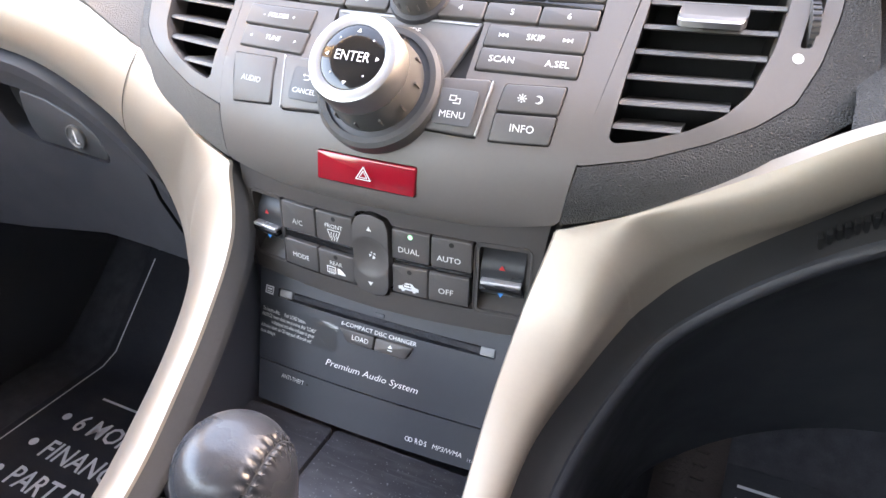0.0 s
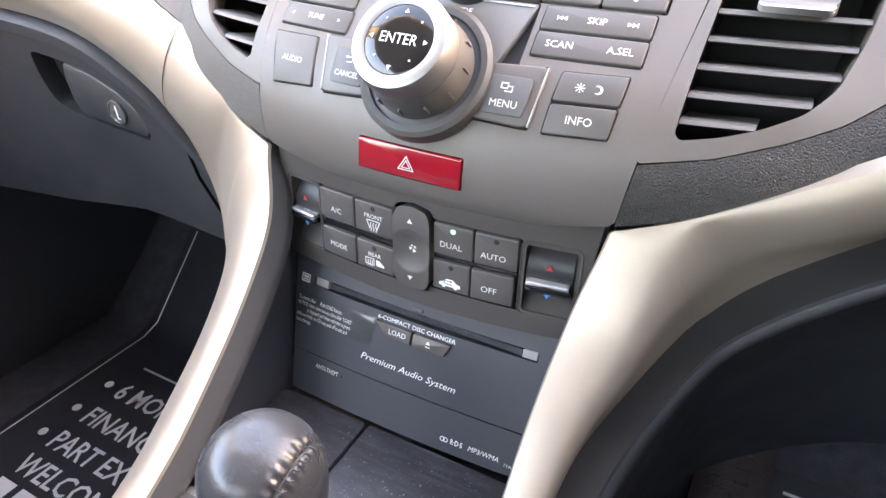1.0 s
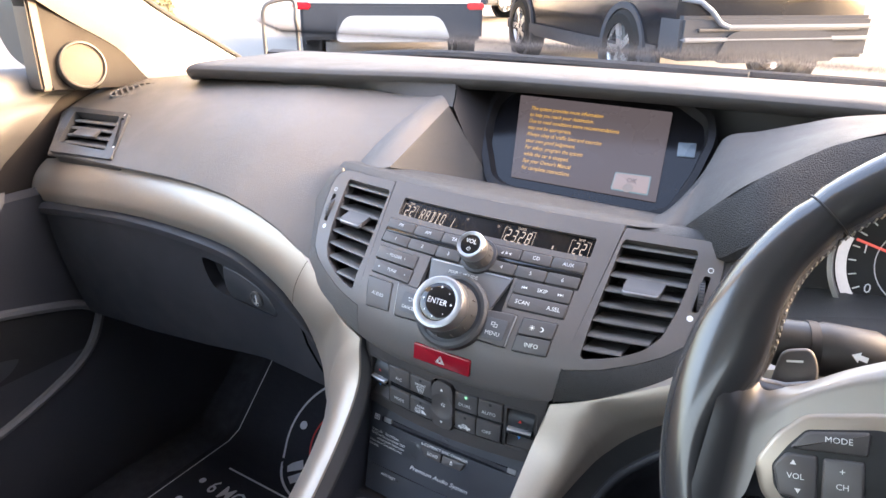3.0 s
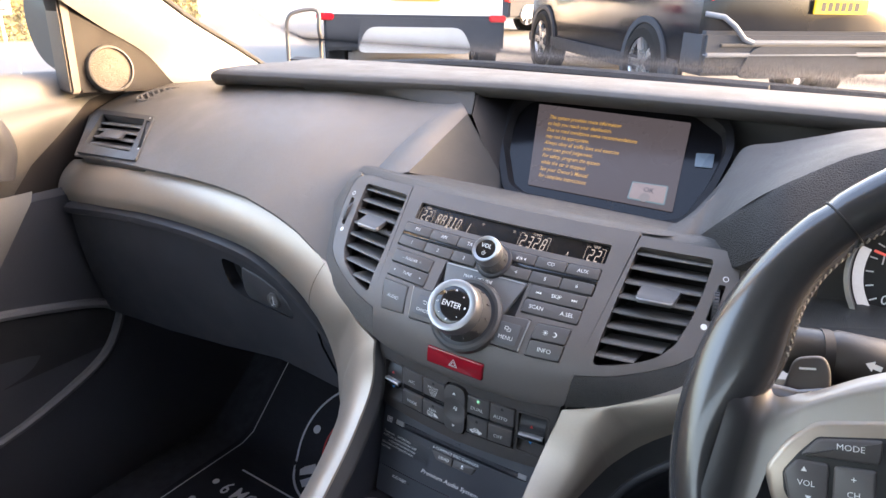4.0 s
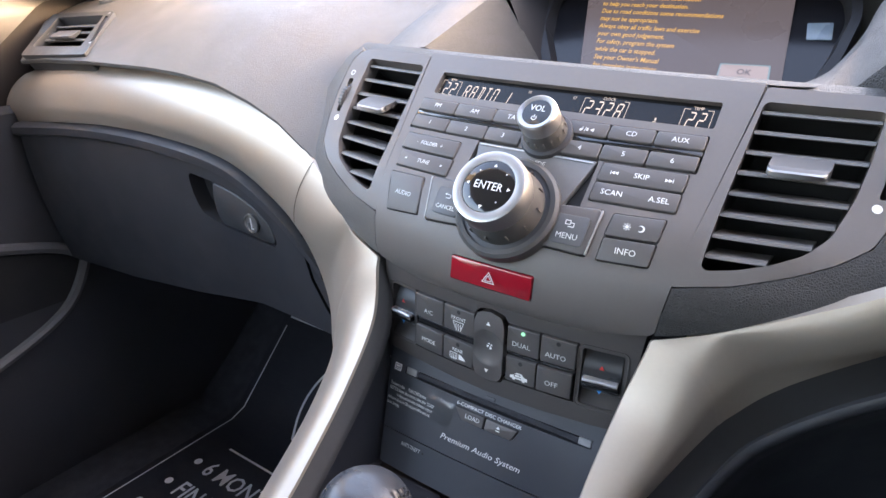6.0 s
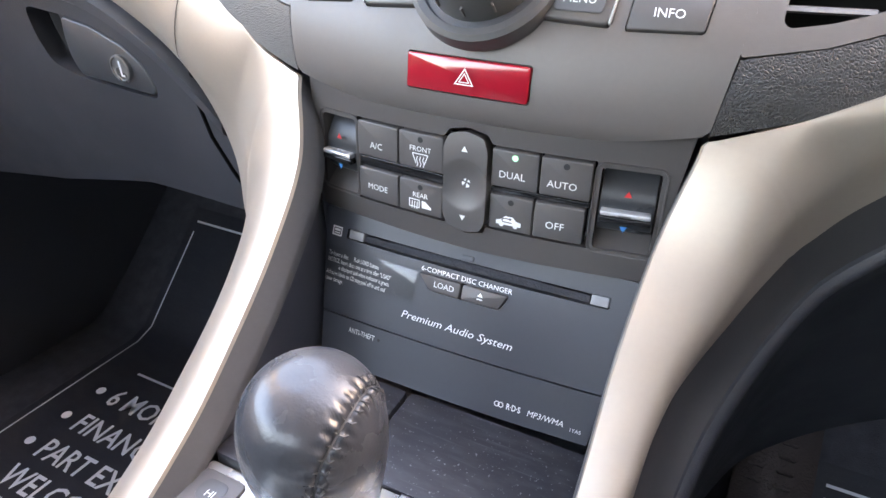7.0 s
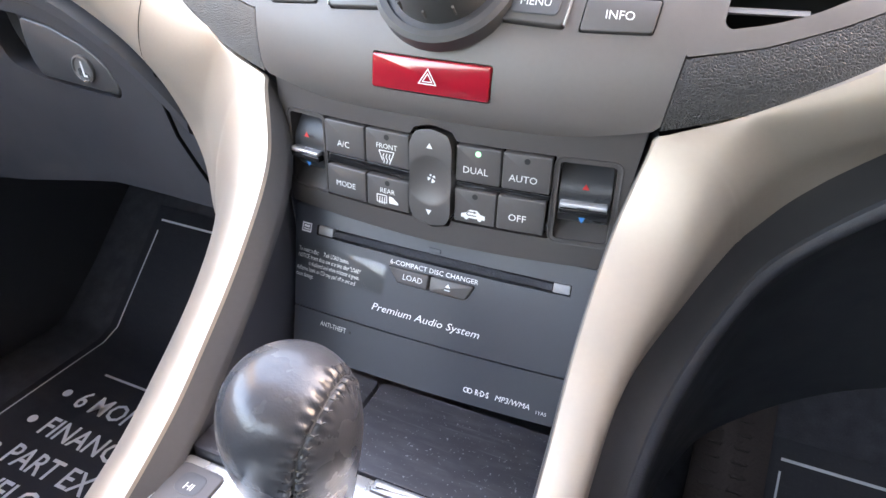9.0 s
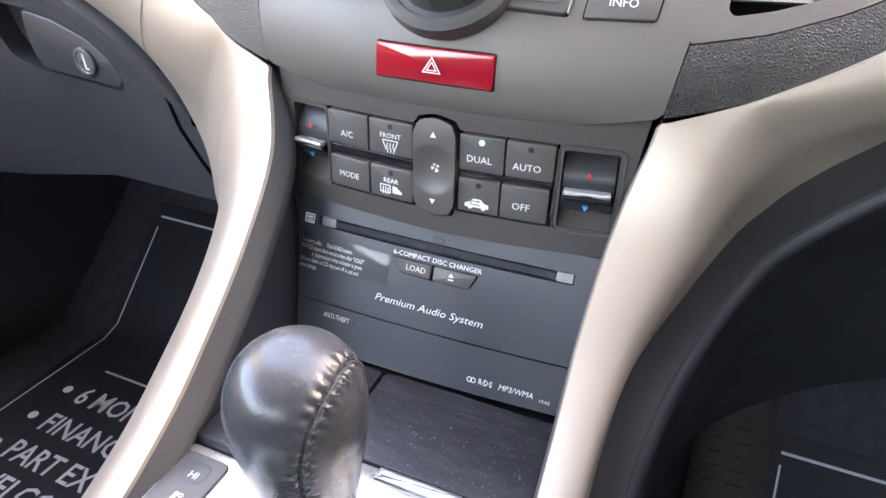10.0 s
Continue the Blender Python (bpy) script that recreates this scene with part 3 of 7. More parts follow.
# the pad runs on over the vent to a crease, from which a flank falls to the shelf
def crease(s):
    return Vector((-0.148 - 0.007 * s, 0.133 + 0.129 * s, 0.8695 + 0.0425 * s))


bm = bmesh.new()
rows = []
for j in range(21):
    s = j / 20
    u = 0.27 + 0.73 * s
    a, c = pad_point(-0.200 + 0.02 * u, u), crease(s)
    rows.append([a.lerp(c, k / 6) + Vector((0, 0, 0.004 * math.sin(math.pi * k / 6))) for k in range(7)])
skin(bm, rows)
part("pad_bridge", bm, PAD, dash)
# the flank turns from the light; the darker skin paints that shade
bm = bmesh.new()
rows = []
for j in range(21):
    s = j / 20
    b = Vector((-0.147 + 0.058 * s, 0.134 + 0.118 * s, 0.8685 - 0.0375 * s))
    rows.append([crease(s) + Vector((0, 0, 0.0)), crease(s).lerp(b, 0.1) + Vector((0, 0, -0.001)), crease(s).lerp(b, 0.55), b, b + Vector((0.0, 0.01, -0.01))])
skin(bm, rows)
part("screen_flank", bm, LEATHER_SKIN, dash, "flank beside the screen, its shade painted with dark skin")

# shelf between the stack and the screen
bm = bmesh.new()
skin(bm, [[(x, y + bow * x * x, z) for x in np.linspace(-0.20, 0.20, 15)] for y, z, bow in ((0.094, 0.8665, 0.45), (0.105, 0.8705, 0.4), (0.16, 0.862, 0), (0.25, 0.832, 0), (0.30, 0.822, 0))])
part("shelf", bm, LEATHER_SKIN, dash)

# deck under the windscreen: a crowned slab with a rolled rear lip that overhangs the pad and the screen
bm = bmesh.new()
rows = []
for x in [-0.572, -0.568, -0.56, *np.linspace(-0.545, 0.74, 60)]:
    e, t = edge_y(x) + 0.02 * max(-x - 0.55, 0) / 0.022, deck_top(x)
    rows.append([(x, 0.40, t - 0.03), (x, e + 0.07, t - 0.022), (x, e + 0.018, t - 0.019), (x, e + 0.008, t - 0.0165), (x, e + 0.001, t - 0.008), (x, e + 0.001, t - 0.004), (x, e + 0.005, t), (x, e + 0.014, t + 0.002), (x, e + 0.05, t + 0.003), (x, 0.42, t + 0.001), (x, 0.47, t - 0.014), (x, 0.66, t - 0.07)])
skin(bm, rows, caps=True)
part("deck", bm, DECK, dash, "pale sunlit upper deck with rolled edge")
# the brow that drops from the deck's edge to the crest beside the screen
bm = bmesh.new()
rows = []
for x in np.linspace(-0.40, -0.150, 26):
    e, t, k = edge_y(x), deck_top(x), ease((x + 0.40) / 0.245)
    foot = Vector((x, e + 0.010 + (0.262 - e - 0.010) * k, float(np.interp(x, (-0.40, -0.33, -0.28, -0.227, -0.194, -0.155), (0.9225, 0.9235, 0.9215, 0.918, 0.9155, 0.9115)))))
    head = Vector((x - 0.010 * k, e + 0.002, t - 0.010))
    rows.append([head + Vector((0, 0.006, 0.004)), head, head.lerp(foot, 0.5) + Vector((0, 0.0015, -0.001)), foot, foot + Vector((0, 0.006, -0.006))])
edge = rows[-1][1:4] + [crease(0.97).lerp(Vector((-0.092, 0.248, 0.832)), k) for k in (0.5, 1.0)]
skin(bm, rows)
part("brow", bm, DECK, dash, "grey brow beside the screen")
bm = bmesh.new()
skin(bm, [[v + Vector((0.0006, 0.0015, -0.001)) for v in edge], [v + Vector((0.012, 0.04, 0)) for v in edge], [v + Vector((0.03, 0.10, 0.0)) for v in edge]])
part("recess_wall", bm, RECESS, dash, "black wall of the screen recess")
# the pad runs on under the deck to the glass
bm = bmesh.new()
skin(bm, [[pad_point(x, 1.0) + Vector((0, d, h)) for x in np.linspace(-0.735, -0.18, 30)] for d, h in ((-0.002, -0.0005), (0.05, 0.0), (0.16, -0.02), (0.34, -0.06))])
part("pad_shelf", bm, PAD, dash)

# dark end of the dash beside the door
bm = bmesh.new()
rows = []
for k in np.linspace(0, 1, 21):
    p = pad_point(pad_end(k), k)
    rows.append([p, p + Vector((-0.003, 0.001, -0.004)), Vector((-0.738, p.y + 0.04 * (1 - k), p.z - 0.016)), Vector((-0.742, p.y + 0.04 * (1 - k), 0.70))])
skin(bm, rows)
skin(bm, [[(x, y, z) for y, z in ((-0.03, 0.745), (0.0, 0.80), (0.05, 0.85), (0.11, 0.885), (0.19, 0.915), (0.30, 0.915))] for x in (-0.748, -0.744)] + [[(-0.744, y, 0.70) for y in (-0.03, 0.0, 0.05, 0.11, 0.19, 0.30)]])
part("dash_end", bm, dull(material("brown_black_end", (0.030, 0.024, 0.021), 0.55, grain=0.3, grain_size=1300), 0.25), dash, "dark brown end of the dash")

# demister outlet at the passenger end, let into the pad
DEMIST = pose(-0.657, 0.196, 0.8905, 12, -9, 62)
bm = bmesh.new()
skin(bm, [[DEMIST @ Vector((r * 0.034 * math.cos(a), r * 0.016 * math.sin(a), h)) for a in np.linspace(0, math.tau, 28, False)] for r, h in ((1.06, -0.004), (1.03, 0.0022), (0.97, 0.0022), (0.95, -0.004))], close=True)
grille = part("demister_grille", bm, SLAT, dash, "oval demister outlet with slats")
bm = bmesh.new()
bm.faces.new([bm.verts.new(DEMIST @ Vector((0.033 * math.cos(a), 0.0155 * math.sin(a), 0.0004))) for a in np.linspace(0, math.tau, 28, False)])
part("well", bm, BLACK, grille)
for k in range(7):
    bm = bmesh.new()
    x = -0.0255 + 0.0085 * k
    w = 0.0145 * math.sqrt(max(1 - (x / 0.033) ** 2, 0.05))
    box(bm, (x - 0.0016, -w, 0.0008), (x + 0.0016, w, 0.0028), 0.0006, DEMIST)
    part("slat", bm, SLAT, grille)

# driver's side: leather-look skin round the vent, binnacle hood and gauges
bm = bmesh.new()
rows = []
for i in range(31):
    x = 0.205 + 0.53 * i / 30
    y0, z0 = band_top(x)
    rows.append([(x, y0 + 0.01, z0 + 0.002), (x, y0 + 0.02, z0 + 0.012), (x, 0.075, z0 + 0.02), (x, 0.14, 0.845)])
skin(bm, rows)
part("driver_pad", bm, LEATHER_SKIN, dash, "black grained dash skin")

# hood over the gauges: a ridge that springs from the shelf, with grained skin towards the driver
RIDGE = spline([(0.155, 0.126, 0.869), (0.176, 0.120, 0.893), (0.203, 0.121, 0.9185), (0.228, 0.134, 0.9345), (0.254, 0.148, 0.948), (0.31, 0.155, 0.963), (0.385, 0.158, 0.968), (0.46, 0.155, 0.963), (0.53, 0.145, 0.945), (0.575, 0.13, 0.91), (0.60, 0.12, 0.868)], 5)
bm = bmesh.new()
rows = []
for drop, near, narrow in ((0.0, 0.0, 1.0), (0.004, -0.006, 1.0), (0.014, -0.018, 0.985), (0.026, -0.032, 0.965), (0.036, -0.040, 0.945), (0.042, -0.038, 0.93), (0.044, -0.02, 0.92), (0.044, 0.03, 0.90)):
    rows.append([Vector((0.3775 + (p.x - 0.3775) * narrow, p.y + near * (0.25 + 0.75 * min((p.z - 0.868) / 0.05, 1)), max(p.z - drop, 0.862 - drop * 0.1))) for p in RIDGE])
skin(bm, rows)
part("gauge_hood", bm, HOOD, dash, "black grained hood over the gauges")

# pale flank between the ridge and the screen housing, and the dark cheek behind its crest
CREST = spline([(0.118, 0.232, 0.836), (0.133, 0.235, 0.862), (0.146, 0.25, 0.892), (0.153, 0.270, 0.914), (0.182, 0.272, 0.923), (0.215, 0.272, 0.934), (0.25, 0.272, 0.945), (0.32, 0.272, 0.955), (0.42, 0.272, 0.96)], 5)
low = spline([(0.113, 0.100, 0.8690), (0.128, 0.103, 0.8690), (0.142, 0.112, 0.8690), (0.155, 0.126, 0.8692), (0.176, 0.120, 0.893), (0.203, 0.121, 0.9185), (0.254, 0.148, 0.948), (0.31, 0.155, 0.963), (0.42, 0.158, 0.968)], 5)
bm = bmesh.new()
skin(bm, [[a, a.lerp(b, 0.06) + Vector((0, 0, 0.0008)), a.lerp(b, 0.5), a.lerp(b, 0.95) + Vector((0, 0, 0.0005)), b, b + Vector((-0.002, 0.006, -0.006)), b + Vector((-0.004, 0.05, -0.02))] for a, b in zip(low, CREST)])
part("driver_flank", bm, DECK, dash, "pale grey flank beside the screen")
bm = bmesh.new()
skin(bm, [[(x, 0.365, z) for x in (-0.3, 0.0, 0.5)] for z in (0.80, 0.935)])
part("screen_back", bm, DARK, dash)


def silver_sweep(tops, bottoms, crest, lean, belly, joint):
    """The satin band that runs across the dash and turns down beside the console, folding along a soft crest."""
    t, b, c = spline(tops, 8), spline(bottoms, 8), spline(crest, 8)
    fold = len(t) - len(c)
    bm = bmesh.new()
    rows = []
    for i, (p, q) in enumerate(zip(t, b)):
        d = q - p
        out = Vector((lean if i >= fold else 0, -0.62, 0.5))
        out = (out - d * (out.dot(d) / d.length_squared)).normalized()
        k = ease((i - fold + 10) / 10)
        ridge = (p.lerp(q, 0.5) + out * belly).lerp(c[max(i - fold, 0)], k)
        w = 1.0 + 0.7 * k
        prof = []
        for n in range(17):
            u = n / 16
            a0, a1, a2 = (1 - u) ** 2, 2 * u * (1 - u) * w, u * u
            prof.append((p * a0 + ridge * a1 + q * a2) / (a0 + a1 + a2) - out * 0.004 * ease((u - 0.8) / 0.2))
        first = p - out * 0.002 - d * 0.002 if p.z < 0.748 else p - out * 0.010 - d * 0.03
        rows.append([first, p - out * 0.001, *prof, prof[-1] - out * 0.004, prof[-1] - out * 0.02 + d * 0.02])
    skin(bm, rows)
    band = part("silver_sweep", bm, SILVER, dash, "champagne satin silver trim")
    if joint:  # where the band meets the leg
        k = min(range(len(t)), key=lambda i: abs(t[i].x + 0.186))
        bm = bmesh.new()
        lift = Vector((0, -0.0004, 0.0003))
        skin(bm, [[v + lift for v in rows[k][1:19]], [v.lerp(w, 0.09) + lift for v, w in zip(rows[k][1:19], rows[k + 1][1:19])]])
        part("joint", bm, VOID, band)
    return rows


LEFT_TOP = [(-0.72, 0.052, 0.811), (-0.60, 0.034, 0.824), (-0.50, 0.03, 0.831), (-0.395, 0.03, 0.834), (-0.30, 0.03, 0.829), (-0.226, 0.03, 0.807), (-0.178, 0.027, 0.779), (-0.130, 0.0155, 0.7545), (-0.1030, 0.0090, 0.7440), (-0.0965, 0.0075, 0.7415), (-0.0950, 0.0045, 0.7350), (-0.088, -0.009, 0.703), (-0.085, -0.04, 0.668), (-0.085, -0.075, 0.634), (-0.085, -0.11, 0.606), (-0.085, -0.16, 0.58), (-0.085, -0.24, 0.56)]
LEFT_BOTTOM = [(-0.738, 0.058, 0.747), (-0.60, 0.045, 0.765), (-0.50, 0.045, 0.774), (-0.40, 0.045, 0.776), (-0.31, 0.045, 0.769), (-0.25, 0.045, 0.745), (-0.208, 0.042, 0.715), (-0.172, 0.028, 0.682), (-0.152, 0.0104, 0.6564), (-0.147, 0.006, 0.65), (-0.1456, 0.002, 0.6456), (-0.14, -0.013, 0.628), (-0.14, -0.04, 0.603), (-0.14, -0.075, 0.577), (-0.14, -0.112, 0.553), (-0.14, -0.165, 0.532), (-0.14, -0.245, 0.515)]
LEFT_CREST = [(-0.1305, 0.0150, 0.7535), (-0.1235, 0.0078, 0.7390), (-0.1220, 0.0058, 0.7350), (-0.1205, 0.0028, 0.7280), (-0.1115, -0.0108, 0.7000), (-0.1035, -0.0410, 0.6670), (-0.1020, -0.0762, 0.6345), (-0.1020, -0.1112, 0.6070), (-0.1020, -0.1612, 0.5815), (-0.1020, -0.2412, 0.5615)]
# the passenger's band runs back under the lip of the pad
PASSENGER_TOP = [(-0.735, 0.090, 0.800), (-0.61, 0.070, 0.824), (-0.50, 0.062, 0.8325), (-0.395, 0.058, 0.8345), (-0.30, 0.054, 0.8275), (-0.226, 0.047, 0.8085), (-0.178, 0.035, 0.785), *LEFT_TOP[7:]]
silver_sweep(PASSENGER_TOP, LEFT_BOTTOM, LEFT_CREST, -0.3, 0.018, True)
RIGHT_BOTTOM = [(-0.725, 0.058, 0.765), (-0.60, 0.045, 0.785), (-0.50, 0.042, 0.798), (-0.40, 0.04, 0.801), (-0.31, 0.04, 0.803), (-0.245, 0.04, 0.7835), (-0.202, 0.037, 0.7545), (-0.162, 0.029, 0.7235), (-0.1436, 0.0180, 0.7060), (-0.139, 0.0140, 0.7010), (-0.136, 0.0110, 0.6970), (-0.124, -0.006, 0.6790), (-0.1090, -0.035, 0.6515), (-0.1045, -0.07, 0.630), (-0.104, -0.105, 0.605), (-0.104, -0.155, 0.577), (-0.104, -0.235, 0.557)]
# the driver's leg folds along a soft crest that runs from the band's upper edge down to its outer edge
RIGHT_CREST = [(0.1312, 0.0136, 0.7525), (0.1285, 0.0062, 0.7405), (0.1275, 0.0045, 0.7375), (0.1260, 0.0012, 0.7305), (0.1185, -0.0145, 0.7010), (0.1085, -0.0418, 0.6690), (0.1010, -0.0762, 0.6380), (0.1000, -0.1112, 0.6105), (0.1000, -0.1612, 0.5850), (0.1000, -0.2412, 0.5650)]
RIGHT_BAND = silver_sweep([(-x, y, z) for x, y, z in LEFT_TOP], [(-x, y, z) for x, y, z in RIGHT_BOTTOM], RIGHT_CREST, 0.3, 0.012, False)


# ---- centre stack: radio and navigation controls ----
def side_x(z):
    return float(np.interp(z, (0.735, 0.744, 0.865, 0.872), (0.0955, 0.0965, 0.1135, 0.114)))


def lip_z(x):
    return 0.7315 + 0.0125 * (x / 0.0965) ** 2


audio = thing("audio_panel", "charcoal centre panel with radio and navigation buttons", "car stereo")
LEGEND_LIFT = 0.00015


def button(parent, outline, text="", size=0.0042, name="button", ink=INK, top=0.0012, r=0.0012, mat=BUTTON, face=upper, at=(0, 0), wide=1.0):
    ob = part(name, key(face, outline, top, r=r), mat, parent)
    if text:
        cx = sum(p[0] for p in outline) / len(outline) + at[0]
        cz = sum(p[1] for p in outline) / len(outline) + at[1]
        letters(text, frame_on(face, cx, cz, top + LEGEND_LIFT), size, ink, ob, wide)
    return ob


ROW_1 = [(-0.1005, -0.0695, "FM"), (-0.0688, -0.0385, "AM"), (-0.0378, -0.0125, "TA"), (0.0145, 0.0395, ""), (0.0402, 0.0665, "CD"), (0.0672, 0.0945, "AUX")]
ROW_2 = [(-0.1000, -0.0695, "1"), (-0.0688, -0.0385, "2"), (-0.0378, -0.0125, "3"), (0.0145, 0.0395, "4"), (0.0402, 0.0665, "5"), (0.0672, 0.0940, "6")]
AUDIO_KEY = [(-0.0965, 0.7992), (-0.0672, 0.7998), (-0.0628, 0.7795), (-0.0898, 0.7773)]
CANCEL_KEY = [(-0.0605, 0.8015), (-0.030, 0.8015), (-0.018, 0.781), (-0.0545, 0.7785)]
MENU_KEY = [(0.030, 0.8015), (0.0550, 0.8025), (0.0530, 0.7800), (0.018, 0.781)]
GUIDE = [(-0.0405, 0.8240), (0.0405, 0.8240), (0.0290, 0.7985), (-0.0290, 0.7985)]
SKIP_KEY, SCAN_KEY = rect(0.0443, 0.8155, 0.0918, 0.8238), rect(0.0443, 0.8063, 0.0918, 0.8147)
FOLDER_KEY, TUNE_KEY = rect(-0.0985, 0.8128, -0.0530, 0.8215), rect(-0.0960, 0.8030, -0.0520, 0.8118)
SUN_KEY = [(0.0612, 0.8020), (0.0890, 0.8028), (0.0882, 0.7925), (0.0602, 0.7918)]
INFO_KEY = [(0.0602, 0.7908), (0.0881, 0.7915), (0.0870, 0.7803), (0.0595, 0.7795)]
HAZARD = rect(-0.0287, 0.7485, 0.0268, 0.7632)
DISPLAY = rect(-0.0955, 0.8462, 0.0955, 0.8590)
KNOB_AT, VOLUME_AT = (0.0, 0.7945), (0.0035, 0.8325)

panel_line = [(-side_x(z), z) for z in np.linspace(0.870, 0.746, 12)] + [(x, lip_z(x)) for x in np.linspace(-0.094, 0.094, 17)] + [(side_x(z), z) for z in np.linspace(0.746, 0.870, 12)]
cuts = [rounded(grown(q, 0.0005), 0.0014) for q in (AUDIO_KEY, SKIP_KEY, SCAN_KEY, FOLDER_KEY, TUNE_KEY, SUN_KEY, INFO_KEY)]
cuts += [rounded(grown([CANCEL_KEY[0], (-0.0405, 0.8015), GUIDE[0], GUIDE[1], (0.0405, 0.8015), MENU_KEY[1], MENU_KEY[2], MENU_KEY[3], CANCEL_KEY[2], CANCEL_KEY[3]], 0.0006), 0.0015)]
cuts += [rounded(grown(HAZARD, 0.0006), 0.0015), rounded(DISPLAY, 0.0015), rounded(rect(-0.1012, 0.8246, -0.0120, 0.8425), 0.001), rounded(rect(0.0140, 0.8246, 0.0952, 0.8425), 0.001)]
part("fascia", cover(upper, panel_line, cuts, 0.005, 0.007), PANEL, audio, "matt charcoal moulded fascia")
part("backing", cover(upper, grown(panel_line, -0.003), (), 0.01, 0.003, -0.0045), BLACK, audio)

for x0, x1, text in ROW_1:
    b = button(audio, rect(x0, 0.8353, x1, 0.8420), text, 0.0046, "preset_button", INK_GREY)
    if not text:
        f = frame_on(upper, 0.027, 0.838, 0.0012 + LEGEND_LIFT)
        sign([spot(-0.004, -0.0006, 0.0009), bar(-0.0034, -0.0006, -0.0029, 0.0016), bar(-0.0006, -0.001, 0.0006, 0.001), line2((-0.0016, -0.0016), (-0.001, 0.0016), 0.0004), [(0.0018, 0.0), (0.004, -0.0014), (0.004, 0.0014)]], f, INK_GREY, b)
for x0, x1, text in ROW_2:
    button(audio, rect(x0, 0.8253, x1, 0.8322), text, 0.0046, "preset_button", INK_GREY)
for x0, x1 in ((-0.1005, -0.0125), (0.0145, 0.0945)):
    part("gloss_strip", key(upper, rect(x0, 0.8326, x1, 0.8349), 0.0004, -0.004, 0.0003, 0.0003), GLOSS, audio, "gloss black strip between the presets")
button(audio, FOLDER_KEY, "-  FOLDER  +", 0.0040, "folder_button", INK_GREY)
b = button(audio, TUNE_KEY, "TUNE", 0.0042, "tune_button", INK_GREY)
sign([tri_mark(-0.0155, 0, 0.0011, 90), tri_mark(0.0155, 0, 0.0011, -90)], frame_on(upper, -0.074, 0.8074, 0.0012 + LEGEND_LIFT), INK_GREY, b)
button(audio, AUDIO_KEY, "AUDIO", 0.0044, "audio_button", INK_GREY)
b = button(audio, SKIP_KEY, "SKIP", 0.0046, "skip_button")
f = frame_on(upper, 0.068, 0.8197, 0.0012 + LEGEND_LIFT)
sign([q for s in (-1, 1) for q in ([(s * 0.0150, 0.0), (s * 0.0130, 0.0011), (s * 0.0130, -0.0011)], [(s * 0.0170, 0.0), (s * 0.0150, 0.0011), (s * 0.0150, -0.0011)], bar(s * 0.0173 - 0.0002, -0.0011, s * 0.0173 + 0.0002, 0.0011))], f, INK, b)
b = button(audio, SCAN_KEY, "SCAN", 0.0048, "scan_button", at=(-0.0125, 0))
letters("A.SEL", frame_on(upper, 0.0815, 0.8105, 0.0012 + LEGEND_LIFT), 0.0048, INK, b)
b = button(audio, SUN_KEY, "", name="day_night_button")
f = frame_on(upper, 0.0745, 0.7972, 0.0012 + LEGEND_LIFT)
rays = [line2((-0.004 + 0.0012 * math.cos(a), 0.0012 * math.sin(a)), (-0.004 + 0.0022 * math.cos(a), 0.0022 * math.sin(a)), 0.0004) for a in np.linspace(0, math.tau, 9)[:-1]]
moon = [(0.0036 + 0.0020 * math.cos(a), 0.0020 * math.sin(a)) for a in np.linspace(-2.2, 2.2, 12)] + [(0.0028 + 0.0018 * math.cos(a), 0.0015 * math.sin(a)) for a in np.linspace(1.9, -1.9, 10)]
sign([spot(-0.004, 0, 0.0009), *rays, moon], f, INK, b)
button(audio, INFO_KEY, "INFO", 0.0050, "info_button")

# plate behind the knob, cancel and menu keys
GUIDE_PLATE = material("fine_ribbed_grey", (0.12, 0.122, 0.126), 0.5, grain=0.5, grain_size=2600, stretch=(1, 0.05, 1))
plate = part("guide_plate", key(upper, GUIDE, 0.0002, -0.004, 0.001, 0.0003), GUIDE_PLATE, audio, "finely ribbed grey plate")
part("bright_line", key(upper, rect(-0.0385, 0.8226, 0.0385, 0.8233), 0.0007, -0.001, 0.0001, 0.0002), CHROME, plate)
letters("MAP  /    GUIDE", frame_on(upper, -0.004, 0.8185, 0.0002 + LEGEND_LIFT), 0.0042, INK, plate)
f = frame_on(upper, -0.004, 0.8185, 0.0002 + LEGEND_LIFT)
sign([*ring_marks(-0.0062, 0.0, 0.0012, 0.0004, 12), bar(0.0002, -0.0012, 0.0007, 0.001), bar(0.0002, 0.0006, 0.002, 0.001), tri_mark(0.0024, 0.0008, 0.0008, -90)], f, INK, plate)
SMOKED = dull(material("smoked_insert", (0.11, 0.113, 0.12), 0.5, grain=0.2, grain_size=2600), 0.2)
